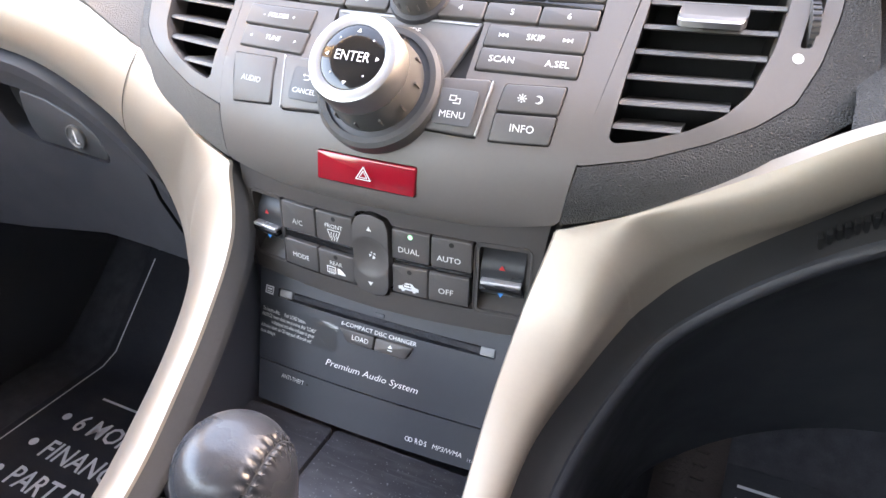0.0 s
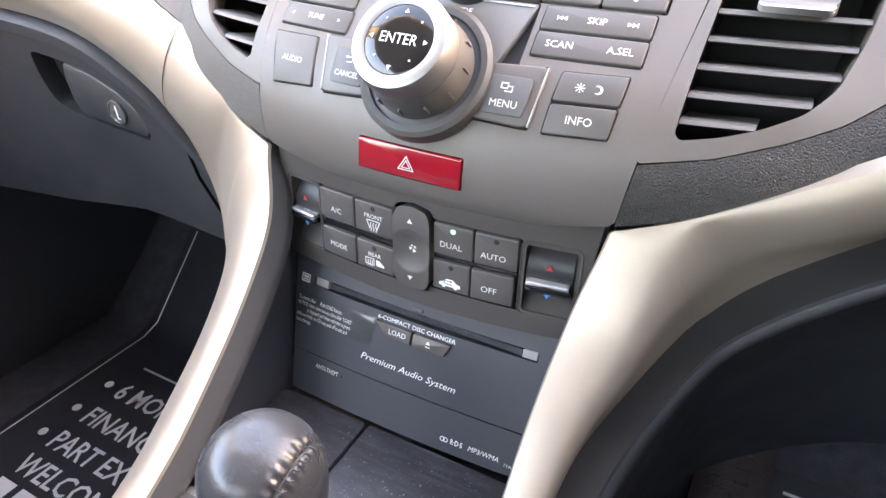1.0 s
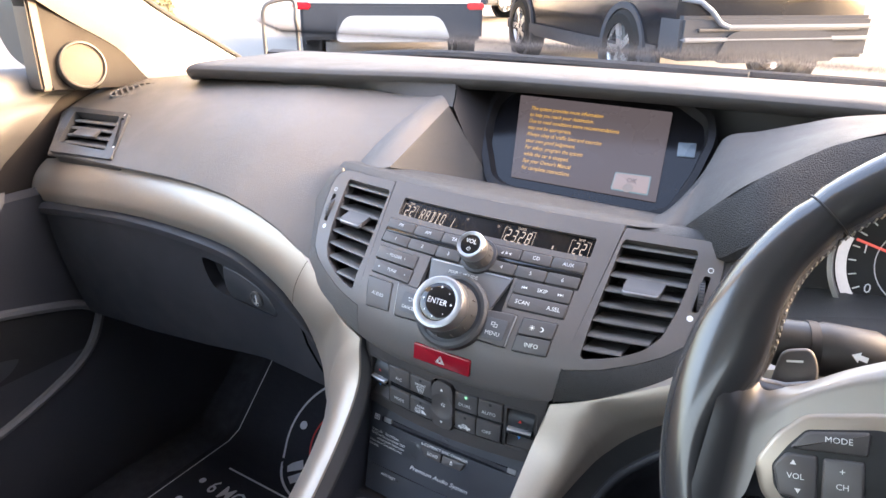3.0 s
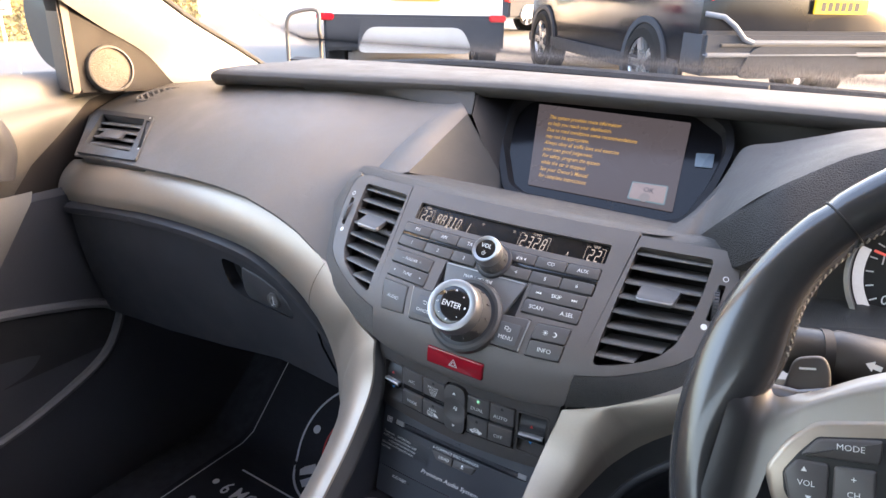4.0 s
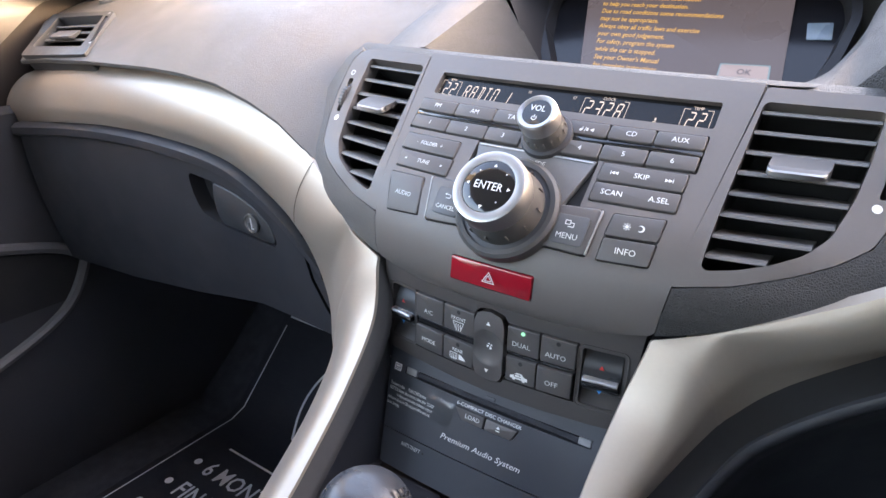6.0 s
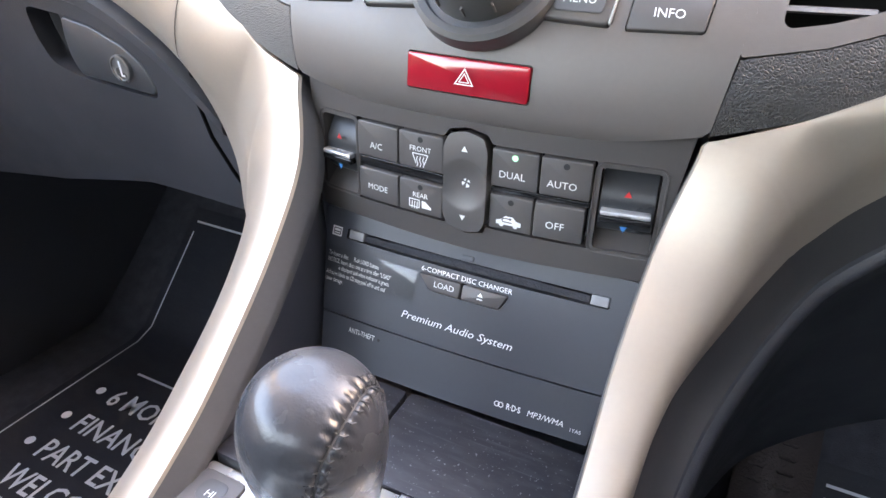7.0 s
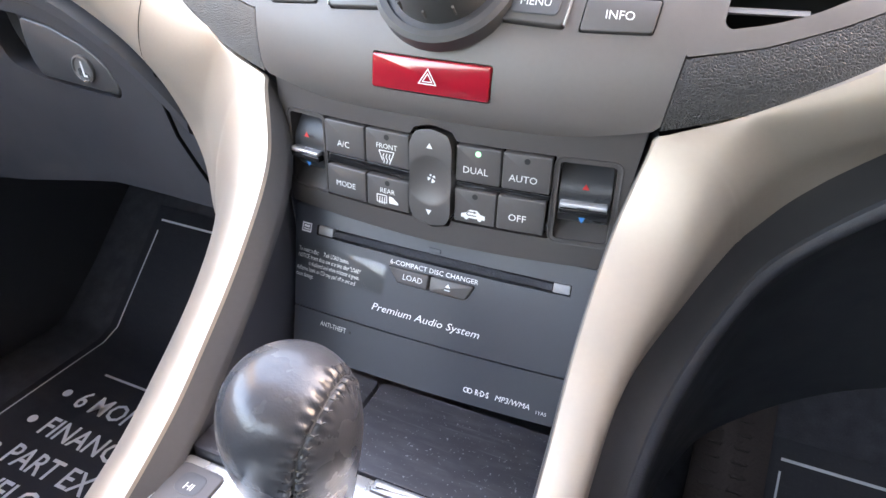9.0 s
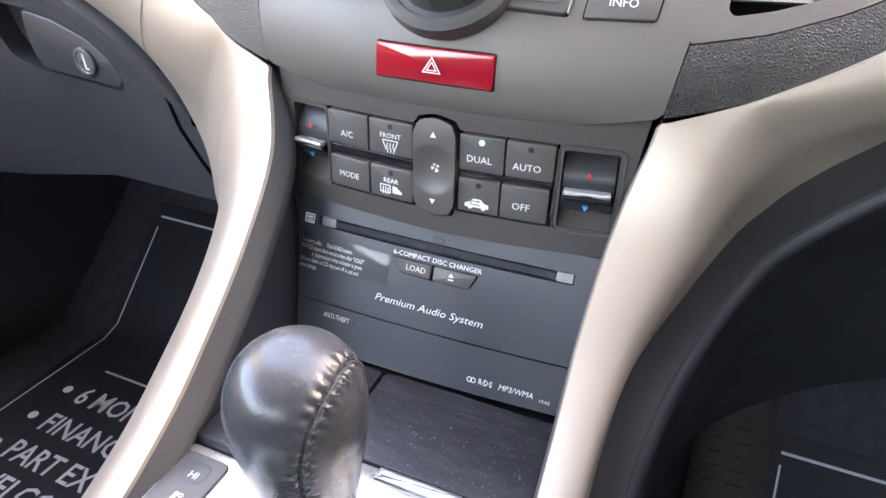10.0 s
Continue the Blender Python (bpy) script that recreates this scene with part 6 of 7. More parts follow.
lid(-0.0735, -0.0592, -0.1205, -0.1085, "dish", material("dished_grey", (0.06, 0.06, 0.062), 0.4), 0.0016, 0.005, heat)
letters("HI", Matrix.Translation((-0.0655, -0.1165, tray_z(-0.1165) + 0.0018)), 0.0052, INK, heat)
letters("LO", Matrix.Translation((-0.0655, -0.1420, tray_z(-0.142) + 0.0015)), 0.0052, INK, heat)
sign([bar(-0.0015, -0.004, 0.0005, 0.003), bar(-0.0015, -0.004, 0.003, -0.0022), *ring_marks(0.002, 0.002, 0.0012, 0.0005, 8)], Matrix.Translation((-0.0655, -0.129, tray_z(-0.129) + 0.0015)), INK, heat, "seat_symbol")
lid(-0.0805, -0.0470, -0.170, -0.0992, "side_plate", PLATE_SILVER, -0.0005, 0.003, console)

# ---- gear lever ----
gear = thing("gear_lever", "black leather gear lever knob with sewn seam", "gear lever")
GEAR_M = Matrix.Translation((0.0, -0.112, 0.568)) @ pose(0, 0, 0, 5, 0, 0)
GEAR_PROFILE = [(0.0130, 0.0), (0.0138, 0.016), (0.0158, 0.032), (0.0190, 0.050), (0.0223, 0.067), (0.0247, 0.081), (0.0256, 0.091), (0.0247, 0.101), (0.0218, 0.1095), (0.0165, 0.1160), (0.0088, 0.1196), (0.0012, 0.1205)]
prof = [(p.x, p.y) for p in spline([(r, h, 0) for r, h in GEAR_PROFILE], 12)]


def knob_radius(h):
    return np.interp(h, [q[1] for q in prof], [q[0] for q in prof])


# the seam climbs one flank, crosses the shoulder and falls away behind
SEAM = spline([(-62, 0, 0), (-61, 30, 0), (-59, 60, 0), (-54.6, 86.8, 0), (-48.5, 98.7, 0), (-42.4, 104.1, 0), (-32.8, 108.4, 0), (-17.3, 111.8, 0), (4.2, 113.3, 0), (22, 112.4, 0), (38, 109.5, 0), (52, 101, 0), (58, 86, 0), (62, 50, 0)], 14)
sa, sh = np.radians([v.x for v in SEAM]), np.array([v.y / 1000 for v in SEAM])
sr = knob_radius(sh)
line = np.stack([sr * np.cos(sa), sr * np.sin(sa) * 1.04, sh], 1)
along = np.concatenate([[0], np.cumsum(np.linalg.norm(np.diff(line, axis=0), axis=1))])
tangent = np.gradient(line, axis=0)
tangent /= np.linalg.norm(tangent, axis=1)[:, None]
normal = line - np.array([0, 0, 0.088]) * np.clip(sh / 0.088, 0, 1)[:, None]
normal[sh < 0.088, 2] = 0
normal /= np.linalg.norm(normal, axis=1)[:, None]
across = np.cross(tangent, normal)
bm = bmesh.new()
rows = []
ring = np.concatenate([np.radians(np.linspace(-80, 75, 200)), np.radians(np.linspace(80, 275, 60))])
for r, h in prof:
    pts = np.stack([r * np.cos(ring), r * np.sin(ring) * 1.04, np.full(len(ring), h)], 1)
    near = np.argmin(np.linalg.norm(pts[:, None] - line[None], axis=2), axis=1)
    side = np.einsum("ij,ij->i", pts - line[near], across[near])
    w = np.abs(side)
    gone = np.linalg.norm(pts - line[near], axis=1) > 0.012
    crest = np.sin(along[near] * math.tau / 0.0046 + 0.9 * np.sign(side))
    dent = 0.00044 * np.exp(-((w - 0.0028) / 0.0024) ** 2) * crest - 0.0013 * np.exp(-(w / 0.0009) ** 2)
    dent[gone] = 0
    pts += normal[near] * dent[:, None]
    rows.append([GEAR_M @ Vector(p) for p in pts])
skin(bm, rows, close=True, caps=True)
part("knob", bm, KNOB_HIDE, gear)
bm = bmesh.new()
for k in range(int(along[-1] / 0.0046)):
    n = int(np.argmin(np.abs(along - 0.0046 * (k + 0.25))))
    for s in (-1, 1):
        a, t, o, up = (Vector(v[n]) for v in (line, tangent, across, normal))
        tube(bm, [GEAR_M @ (a + o * s * 0.0006 - up * 0.0006), GEAR_M @ (a + o * s * 0.0018 + up * 0.0002), GEAR_M @ (a + o * s * 0.0030 + t * 0.0012 - up * 0.0002)], 0.00045, 5)
tube(bm, [GEAR_M @ Vector(p - q * 0.0012) for p, q in zip(line, normal)], 0.0004, 5)
part("stitching", bm, THREAD, gear, "black cross stitching")
bm = lathe(bmesh.new(), [(0.0165, -0.004), (0.0165, 0.006), (0.0150, 0.010), (0.0120, 0.011)], GEAR_M, 32)
part("collar", bm, CHROME, gear, "chrome collar")

# ---- floor mats ----
def floor_z(y):
    return float(np.interp(y, (-0.5, 0.245, 0.265, 0.52), (0.236, 0.236, 0.245, 0.503)))


MAT_INK = material("printed_white", (0.62, 0.63, 0.65), 0.7, vary=0.05)


def floor_mat(x0, x1, y0, y1, label):
    mat = thing("floor_mat", label, "floor mat", "front floor mats")
    ys = sorted({y0, y1, *[y for y in np.linspace(y0, y1, 28)]})
    bm = bmesh.new()
    rows = [[(x, y, floor_z(y) + h) for x, h in ((x0, -0.002), (x0, 0.003), (x0 + 0.003, 0.004), ((x0 + x1) / 2, 0.004), (x1 - 0.003, 0.004), (x1, 0.003), (x1, -0.002))] for y in ys]
    skin(bm, rows)
    part("mat_sheet", bm, MAT_RUBBER, mat)
    bm = bmesh.new()
    w, d = 0.0022, 0.014
    for a in ((x0 + d, x0 + d + w), (x1 - d - w, x1 - d)):
        skin(bm, [[(x, y, floor_z(y) + 0.0046) for x in a] for y in ys if y <= y1 - d])
    skin(bm, [[(x, y, floor_z(y) + 0.0046) for x in (x0 + d, x1 - d)] for y in (y1 - d - w, y1 - d)])
    part("border_line", bm, MAT_INK, mat, "thin white printed border")
    return mat


mat = floor_mat(-0.628, -0.165, -0.32, 0.398, "black printed passenger floor mat with white lettering")


def mat_pose(x, y):
    return Matrix.Translation((x, y, floor_z(y) + 0.0047))


for text, x, y in (("6 MONTHS W", -0.549, 0.140), ("FINANCE AVA", -0.549, 0.090), ("PART EXCHANG", -0.549, 0.043), ("WELCOME", -0.549, 0.000)):
    letters(text, mat_pose(x, y), 0.040, MAT_INK, mat, 0.82, align="LEFT", bold=0.012)
for y in (0.144, 0.094, 0.046):
    sign([spot(-0.570, y - 0.002, 0.0062)], mat_pose(0, 0) @ Matrix.Translation((0, 0, 0)), MAT_INK, mat, "bullet")
sign([bar(-0.30 + 0.0, 0, 0, 0.0035)], mat_pose(-0.255, 0.186), MAT_INK, mat, "rule")
sign([bar(0, 0, 0.30, 0.0035)], mat_pose(-0.59, -0.078), MAT_INK, mat, "rule")
for k in range(7):
    sign([bar(0.038 * k, -0.022, 0.038 * k + 0.028, 0.022)], mat_pose(-0.585, -0.045), MAT_INK, mat, "name_bar")
for k in range(11):
    sign([bar(0.017 * k, -0.008, 0.017 * k + 0.011, 0.008)], mat_pose(-0.585, -0.095), MAT_INK, mat, "number_bar")


def mat_wrap(x, along):
    """A point of the mat's top, along its bent surface."""
    y, left = 0.245, along - 0.245
    if left > 0:
        for y0, y1 in ((0.245, 0.265), (0.265, 0.52)):
            length = math.hypot(y1 - y0, floor_z(y1) - floor_z(y0))
            step = min(left, length)
            y = y0 + (y1 - y0) * step / length
            left -= step
            if left <= 0:
                break
    else:
        y = along
    return Vector((x, y, floor_z(y) + 0.0052))


def emblem(name, polys, ink):
    bm = bmesh.new()
    for poly in polys:
        bm.faces.new([bm.verts.new(mat_wrap(-0.3816 + q[0] * 1.041, 0.3130 + q[1] * 1.041)) for q in poly])
    part(name, bm, ink, mat)


emblem("emblem_ring", ring_marks(0, 0, 0.119, 0.004, 60), MAT_INK)
emblem("emblem_inner_ring", ring_marks(0, 0, 0.068, 0.003, 44), INK_RED)
emblem("emblem_dot", [spot(-0.095, 0.008, 0.0075)], MAT_INK)
for q in (2.52 + math.pi * 0.42, 2.80 + math.pi * 0.42, 1.9):
    c, t = Vector((0.093 * math.cos(q), 0.093 * math.sin(q))), Vector((-math.sin(q), math.cos(q)))
    n = Vector((math.cos(q), math.sin(q)))
    emblem("emblem_bar", [[c + t * 0.009 * a + n * 0.014 * b for a, b in ((-1, -1), (1, -1), (1, 1), (-1, 1))]], MAT_INK)
floor_mat(0.238, 0.62, -0.3, 0.344, "black driver floor mat with pale border line")

# ---- driver's foot rest ----
rest = thing("foot_rest", "brown-black ribbed rubber foot rest", "foot rest")
bm = bmesh.new()
rows = [[(x, y, z) for x in (0.165, 0.19, 0.232)] for y, z in ((0.14, 0.245), (0.20, 0.29), (0.36, 0.415), (0.40, 0.43))]
skin(bm, rows)
RUBBER_BROWN = material("brown_rubber", (0.040, 0.030, 0.027), 0.7, grain=0.6, grain_size=420, vary=0.2)
ob = part("rest_plate", bm, RUBBER_BROWN, rest)
sol = ob.modifiers.new("thickness", "SOLIDIFY")
sol.thickness = 0.012
rib_mesh = None
for col in (0.182, 0.207):
    for k in range(15):
        u = k / 14
        y, z = 0.205 + 0.15 * u, 0.2945 + 0.118 * u
        if rib_mesh is None:
            bm = bmesh.new()
            box(bm, (-0.007, -0.0014, -0.002), (0.007, 0.0014, 0.003), 0.0008)
            first = part("rib", bm, RUBBER_BROWN, rest)
            rib_mesh = first.data
            rib = first
        else:
            rib = new("rib", rib_mesh)
            rib.parent = rest
        rib.matrix_world = pose(col, y, z + 0.001, 38, 0, 0)

# ---- passenger door ----
door = thing("door_passenger", "front passenger door lining in taupe and black", "car door")
prof = [(-0.765, 0.930, 0), (-0.748, 0.928, 0), (-0.736, 0.921, 0), (-0.730, 0.909, 0.1), (-0.729, 0.895, 0.3), (-0.726, 0.880, 0.6), (-0.718, 0.868, 0.9), (-0.708, 0.860, 1), (-0.703, 0.850, 1), (-0.704, 0.832, 0.8), (-0.711, 0.800, 0.4), (-0.728, 0.762, 0)]
bm = bmesh.new()
rows = []
for far in np.linspace(0.0, 1.0, 30):
    row = []
    for x, z, rise in prof:
        y = -1.0 + far ** 0.8 * (1.0 + float(np.interp(z, (0.762, 0.80, 0.832, 0.86, 0.88, 0.895, 0.91, 0.93), (-0.001, 0.025, 0.070, 0.112, 0.150, 0.190, 0.222, 0.230))))
        k = ease((y + 0.02) / 0.25)
        turn = 0.016 * ease((far - 0.93) / 0.07)  # the lining rounds away at its front edge
        row.append((x + 0.012 * k * (0.93 - z) / 0.17 - turn, y, z - 0.012 * k + rise * 0.03 * ease((y + 0.2) / 0.42)))
    rows.append(row)
skin(bm, rows)
part("upper_lining", bm, BEIGE, door, "taupe grained upper lining")
bm = bmesh.new()
rows = []
for y in np.linspace(-1.0, 0.60, 20):
    rows.append([(-0.725, y, 0.766), (-0.712, y, 0.758), (-0.708, y, 0.70), (-0.708, y, 0.55), (-0.700, y, 0.44), (-0.705, y, 0.30), (-0.72, y, 0.215)])
skin(bm, rows)
part("lower_lining", bm, DOOR_BLACK, door, "black lower lining")
# the taupe lining sweeps down beside the black part
bm = bmesh.new()
skin(bm, [[(x, -1.0 + (y + 1.0) * k, z) for k in np.linspace(0, 1, 12)] + [(x - 0.006, y + 0.003, z)] for x, y, z in ((-0.716, 0.014, 0.772), (-0.7075, 0.006, 0.760), (-0.7045, -0.036, 0.704), (-0.7045, -0.068, 0.660), (-0.7045, -0.110, 0.612))])
part("lining_sweep", bm, BEIGE, door, "taupe lining sweeping downwards")
bm = bmesh.new()
loop = spline([(-0.702, -0.28, 0.632), (-0.702, -0.12, 0.622), (-0.702, 0.04, 0.588), (-0.702, 0.092, 0.565), (-0.702, 0.098, 0.545), (-0.702, 0.062, 0.490), (-0.700, -0.02, 0.452), (-0.700, -0.12, 0.425), (-0.700, -0.28, 0.41)], 6)
tube(bm, loop, 0.0075, 8)
part("pocket_rim", bm, material("grey_rim", (0.09, 0.09, 0.095), 0.5), door, "grey pocket rim")
bm = bmesh.new()
skin(bm, [[Vector((-0.7045, p.y, p.z)) for p in loop], [Vector((-0.7045, p.y * 0.6 - 0.09, 0.52 + (p.z - 0.52) * 0.3)) for p in loop]])
part("pocket_well", bm, BLACK, door)
bm = bmesh.new()
tube(bm, spline([(-0.700, -0.8, 0.80), (-0.695, -0.4, 0.83), (-0.69, -0.16, 0.865), (-0.70, -0.055, 0.872), (-0.712, -0.028, 0.845), (-0.715, -0.035, 0.805)], 6), 0.030, 14)
part("grab_handle", bm, DARK, door, "dark grey grab handle")
# corner with tweeter and window frame
bm = bmesh.new()
tri = [(0.100, 0.900), (0.262, 0.886), (0.245, 0.906), (0.212, 0.950), (0.121, 1.014), (0.085, 1.036)]
rows = [[Vector((x, y + g * 0.6, z)) for y, z in tri] for x, g in ((-0.730, 0.0), (-0.703, 0.0), (-0.700, 0.004))]
vs = skin(bm, rows, close=True)
bm.faces.new(vs[-1])
part("mirror_corner", bm, dull(material("brown_corner", (0.012, 0.0100, 0.0098), 0.6, grain=0.3, grain_size=1400), 0.2), door, "dark brown corner trim")
m = Matrix.Translation((-0.700, 0.146, 0.9285)) @ pose(0, 0, 0, 0, 90, 0) @ pose(0, 0, 0, 8, -10, 0)
bm = lathe(bmesh.new(), [(0.034, -0.006), (0.0335, 0.008), (0.0318, 0.0125), (0.0296, 0.0135), (0.0285, 0.0105)], m, 40, caps=False)
tw = part("tweeter", bm, BEIGE, door, "round speaker ring")
bm = lathe(bmesh.new(), [(0.029, 0.0095), (0.020, 0.0125), (0.010, 0.014), (0.001, 0.0145)], m, 36)
part("grille", bm, material("speaker_mesh", (0.13, 0.108, 0.088), 0.5, grain=1.0, grain_size=900, cells=True), tw, "fine taupe speaker mesh")
bm = bmesh.new()
box(bm, (-0.735, 0.086, 0.90), (-0.698, 0.1025, 1.06), 0.003, Matrix.Translation((0, 0.09, 0.90)) @ pose(0, 0, 0, -1, 0, 0) @ Matrix.Translation((0, -0.09, -0.90)))
part("window_frame", bm, material("taupe_post", (0.075, 0.060, 0.050), 0.5, grain=0.3, grain_size=1400), door)

# door mirror outside
mirror = thing("door_mirror", "dark door mirror housing outside the side window", "mirror")
bm = bmesh.new()
rows = [[Vector((-0.875 + a * 0.62 * math.cos(u), 0.221 + w, 0.985 + b * math.sin(u) * (1.0 if math.sin(u) > 0 else 0.8))) for u in np.linspace(0, math.tau, 32, False)] for w, a, b in ((-0.060, 0.105, 0.088), (-0.052, 0.116, 0.098), (-0.02, 0.12, 0.10), (0.03, 0.10, 0.085), (0.06, 0.07, 0.06), (0.075, 0.03, 0.03))]
skin(bm, rows, close=True, caps=True)
part("housing", bm, dull(material("grey_mirror_shell", (0.030, 0.036, 0.042), 0.4, vary_size=8), 0.35), mirror)
bm = bmesh.new()
box(bm, (-0.83, 0.15, 0.905), (-0.745, 0.20, 0.95), 0.01)
part("foot", bm, DARK, mirror)

# ---- pillars, glass and wipers ----
for s in (-1, 1):
    pillar = thing("a_pillar", "pale trimmed windscreen pillar", "pillar", "windscreen pillars", "structure")
    pillar.name = "pillar_left" if s < 0 else "pillar_right"
    a = spline([(s * 0.705, 0.262, 0.880), (s * 0.701, 0.245, 0.903), (s * 0.699, 0.206, 0.949), (s * 0.694, 0.116, 1.006), (s * 0.655, -0.06, 1.13), (s * 0.60, -0.25, 1.33)], 5)
    b = spline([(s * 0.60, 0.40, 0.875), (s * 0.630, 0.385, 0.910), (s * 0.637, 0.335, 0.944), (s * 0.640, 0.209, 1.021), (s * 0.60, 0.04, 1.15), (s * 0.55, -0.13, 1.34)], 5)
    bm = bmesh.new()
    rows = []
    for p, q in zip(a, b):
        n = Vector((-s * 0.6, -0.5, 0.5)).normalized()
        c = p.lerp(q, 0.5) + n * 0.012
        rows.append([p + Vector((s * 0.03, 0.02, 0)), p, p.lerp(c, 0.5) + n * 0.004, c, c.lerp(q, 0.5) + n * 0.004, q, q + Vector((s * 0.02, 0.03, 0.0))])
    skin(bm, rows)
    part("pillar_trim", bm, HEADLINER, pillar)
    bm = bmesh.new()
    tube(bm, [p + Vector((s * 0.002, 0.006, 0.004)) for p in b], 0.004, 8)
    part("glass_edge", bm, BLACK, pillar)

bm = bmesh.new()
rows = [[(x * k, y - 0.05 * (x / 0.6) ** 2, z) for x in np.linspace(-0.68, 0.68, 17)] for y, z, k in ((0.56, 0.915, 1.0), (0.36, 1.05, 0.95), (0.12, 1.21, 0.88), (-0.13, 1.372, 0.81))]
skin(bm, rows)
screen = shape("windscreen", bm, WINDOW)
sol = screen.modifiers.new("thickness", "SOLIDIFY")
sol.thickness = 0.005
screen.visible_shadow = False
tagged(screen, "clear raked windscreen glass", "windscreen", kind="structure")
bm = bmesh.new()
skin(bm, [[(-0.755, y, z) for y in (-1.0, -0.5, 0.05)] for z in (0.925, 1.05, 1.12)])
pane = shape("window_passenger", bm, WINDOW)
sol = pane.modifiers.new("thickness", "SOLIDIFY")
sol.thickness = 0.004
pane.visible_shadow = False
tagged(pane, "clear passenger side window", "window", kind="structure")

WIPER = material("wiper_black", (0.006, 0.006, 0.007), 0.7, vary_size=40)
wiper = thing("wiper", "black wiper arm parked under the windscreen", "wiper")
bm = bmesh.new()
tube(bm, spline([(-0.60, 0.575, 0.905), (-0.40, 0.595, 0.922), (-0.15, 0.605, 0.926), (0.12, 0.605, 0.926)], 6), 0.009, 8)
part("blade", bm, WIPER, wiper)
bm = bmesh.new()
tube(bm, spline([(-0.20, 0.625, 0.925), (0.10, 0.625, 0.927), (0.40, 0.62, 0.927), (0.62, 0.62, 0.915)], 6), 0.008, 8)
part("arm", bm, WIPER, wiper)
bm = bmesh.new()
skin(bm, [[(x, y - 0.05 * (x / 0.6) ** 2, z) for x in np.linspace(-0.72, 0.72, 17)] for y, z in ((0.60, 0.87), (0.60, 0.912), (0.615, 0.916), (0.72, 0.90), (0.74, 0.80))])
part("cowl", bm, WIPER, wiper, "black cowl under the glass")
bonnet = thing("bonnet", "dark edge of the bonnet beyond the glass", "bonnet")
bm = bmesh.new()
skin(bm, [[(x, y, z) for x in np.linspace(-0.72, 0.72, 9)] for y, z in ((0.62, 0.80), (0.70, 0.80), (1.1, 0.73), (1.6, 0.60), (1.7, 0.5))])
part("bonnet_skin", bm, BLACK_PAINT, bonnet)

# unseen sides close the cabin; the driver's rises past the sill to block light
bm = bmesh.new()
skin(bm, [[(0.735 - 0.15 * max(min(z, t) - 0.92, 0), y, min(z, t)) for y, t in ((-1.95, 1.2), (-0.75, 1.2), (0.0, 1.2), (0.12, 0.96), (0.64, 0.95))] for z in (0.2, 0.6, 0.92, 1.20)])
slab("wall_right", bm, DARK, "unseen black driver side wall, raised to block light", 0.02, "wall")
bm = bmesh.new()
skin(bm, [[(-0.745, y, z) for y in (-1.95, -1.0)] for z in (0.2, 0.6, 0.92)])
slab("wall_left", bm, DARK, "black rear passenger side lining", 0.02, "wall")
bm = bmesh.new()
skin(bm, [[(-0.735, y, z) for y in (0.2, 0.64)] for z in (0.2, 0.55, 0.9)])
slab("kick_panel", bm, DARK, "black footwell kick panel", 0.01, "panel")

# ---- passenger seat edge ----
seat = thing("passenger_seat", "dark ribbed cloth passenger seat cushion", "car seat")
bm = bmesh.new()
rows = []
for x in np.linspace(-0.64, -0.17, 16):
    u = (x + 0.405) / 0.235
    edge = 0.03 * u * u
    rows.append([(x, y - edge, z - 0.02 * u ** 4) for y, z in ((-0.165, 0.28), (-0.140, 0.34), (-0.132, 0.395), (-0.145, 0.43), (-0.185, 0.448), (-0.27, 0.45), (-0.55, 0.41), (-0.62, 0.40), (-0.62, 0.28))])
skin(bm, rows, close=True, caps=True)
part("cushion", bm, CLOTH, seat)
bm = bmesh.new()
box(bm, (-0.60, -0.60, 0.235), (-0.21, -0.24, 0.30), 0.01)
part("seat_base", bm, DARK, seat)

# ---- steering wheel ----
wheel = thing("steering_wheel", "black leather steering wheel with silver spokes", "steering wheel")
WT = radians(24)
WHEEL_M = Matrix(((1, 0, 0, 0.384), (0, math.sin(WT), -math.cos(WT), -0.082), (0, math.cos(WT), math.sin(WT), 0.844), (0, 0, 0, 1)))


def rim_inner(deg):
    d = (deg + 360) % 360
    k = math.exp(-((d - 168) / 14) ** 2) + math.exp(-((d - 12) / 14) ** 2)
    return 0.1585 - 0.014 * k


bm = bmesh.new()
rows = []
for i in range(144):
    deg = i * 2.5
    a = radians(deg)
    rin, rout = rim_inner(deg), 0.1868
    seam = min(abs(deg - 139.5), abs(deg - 40.5), abs(deg - 222), abs(deg - 318))
    dip = 0.0016 * math.exp(-(seam / 0.8) ** 2)
    c, hw, dp = (rin + rout) / 2, (rout - rin) / 2 - dip, 0.0155 - dip
    rows.append([WHEEL_M @ Vector(((c + hw * math.cos(b)) * math.cos(a), (c + hw * math.cos(b)) * math.sin(a), dp * math.sin(b))) for b in [k * math.tau / 20 for k in range(20)]])
rows.append(rows[0])
skin(bm, rows, close=True)
bmesh.ops.remove_doubles(bm, verts=bm.verts, dist=1e-5)
part("rim", bm, LEATHER, wheel, "smooth worn black leather rim")
for deg in (139.5, 40.5, 222, 318):
    a = radians(deg)
    rin = rim_inner(deg)
    c, hw = (rin + 0.1868) / 2, (0.1868 - rin) / 2
    bm = bmesh.new()
    tube(bm, [WHEEL_M @ Vector(((c + (hw - 0.0006) * math.cos(b)) * math.cos(a), (c + (hw - 0.0006) * math.cos(b)) * math.sin(a), 0.0149 * math.sin(b))) for b in [k * math.tau / 24 for k in range(25)]], 0.0006, 6)
    part("seam", bm, BLACK, wheel)
bm = bmesh.new()
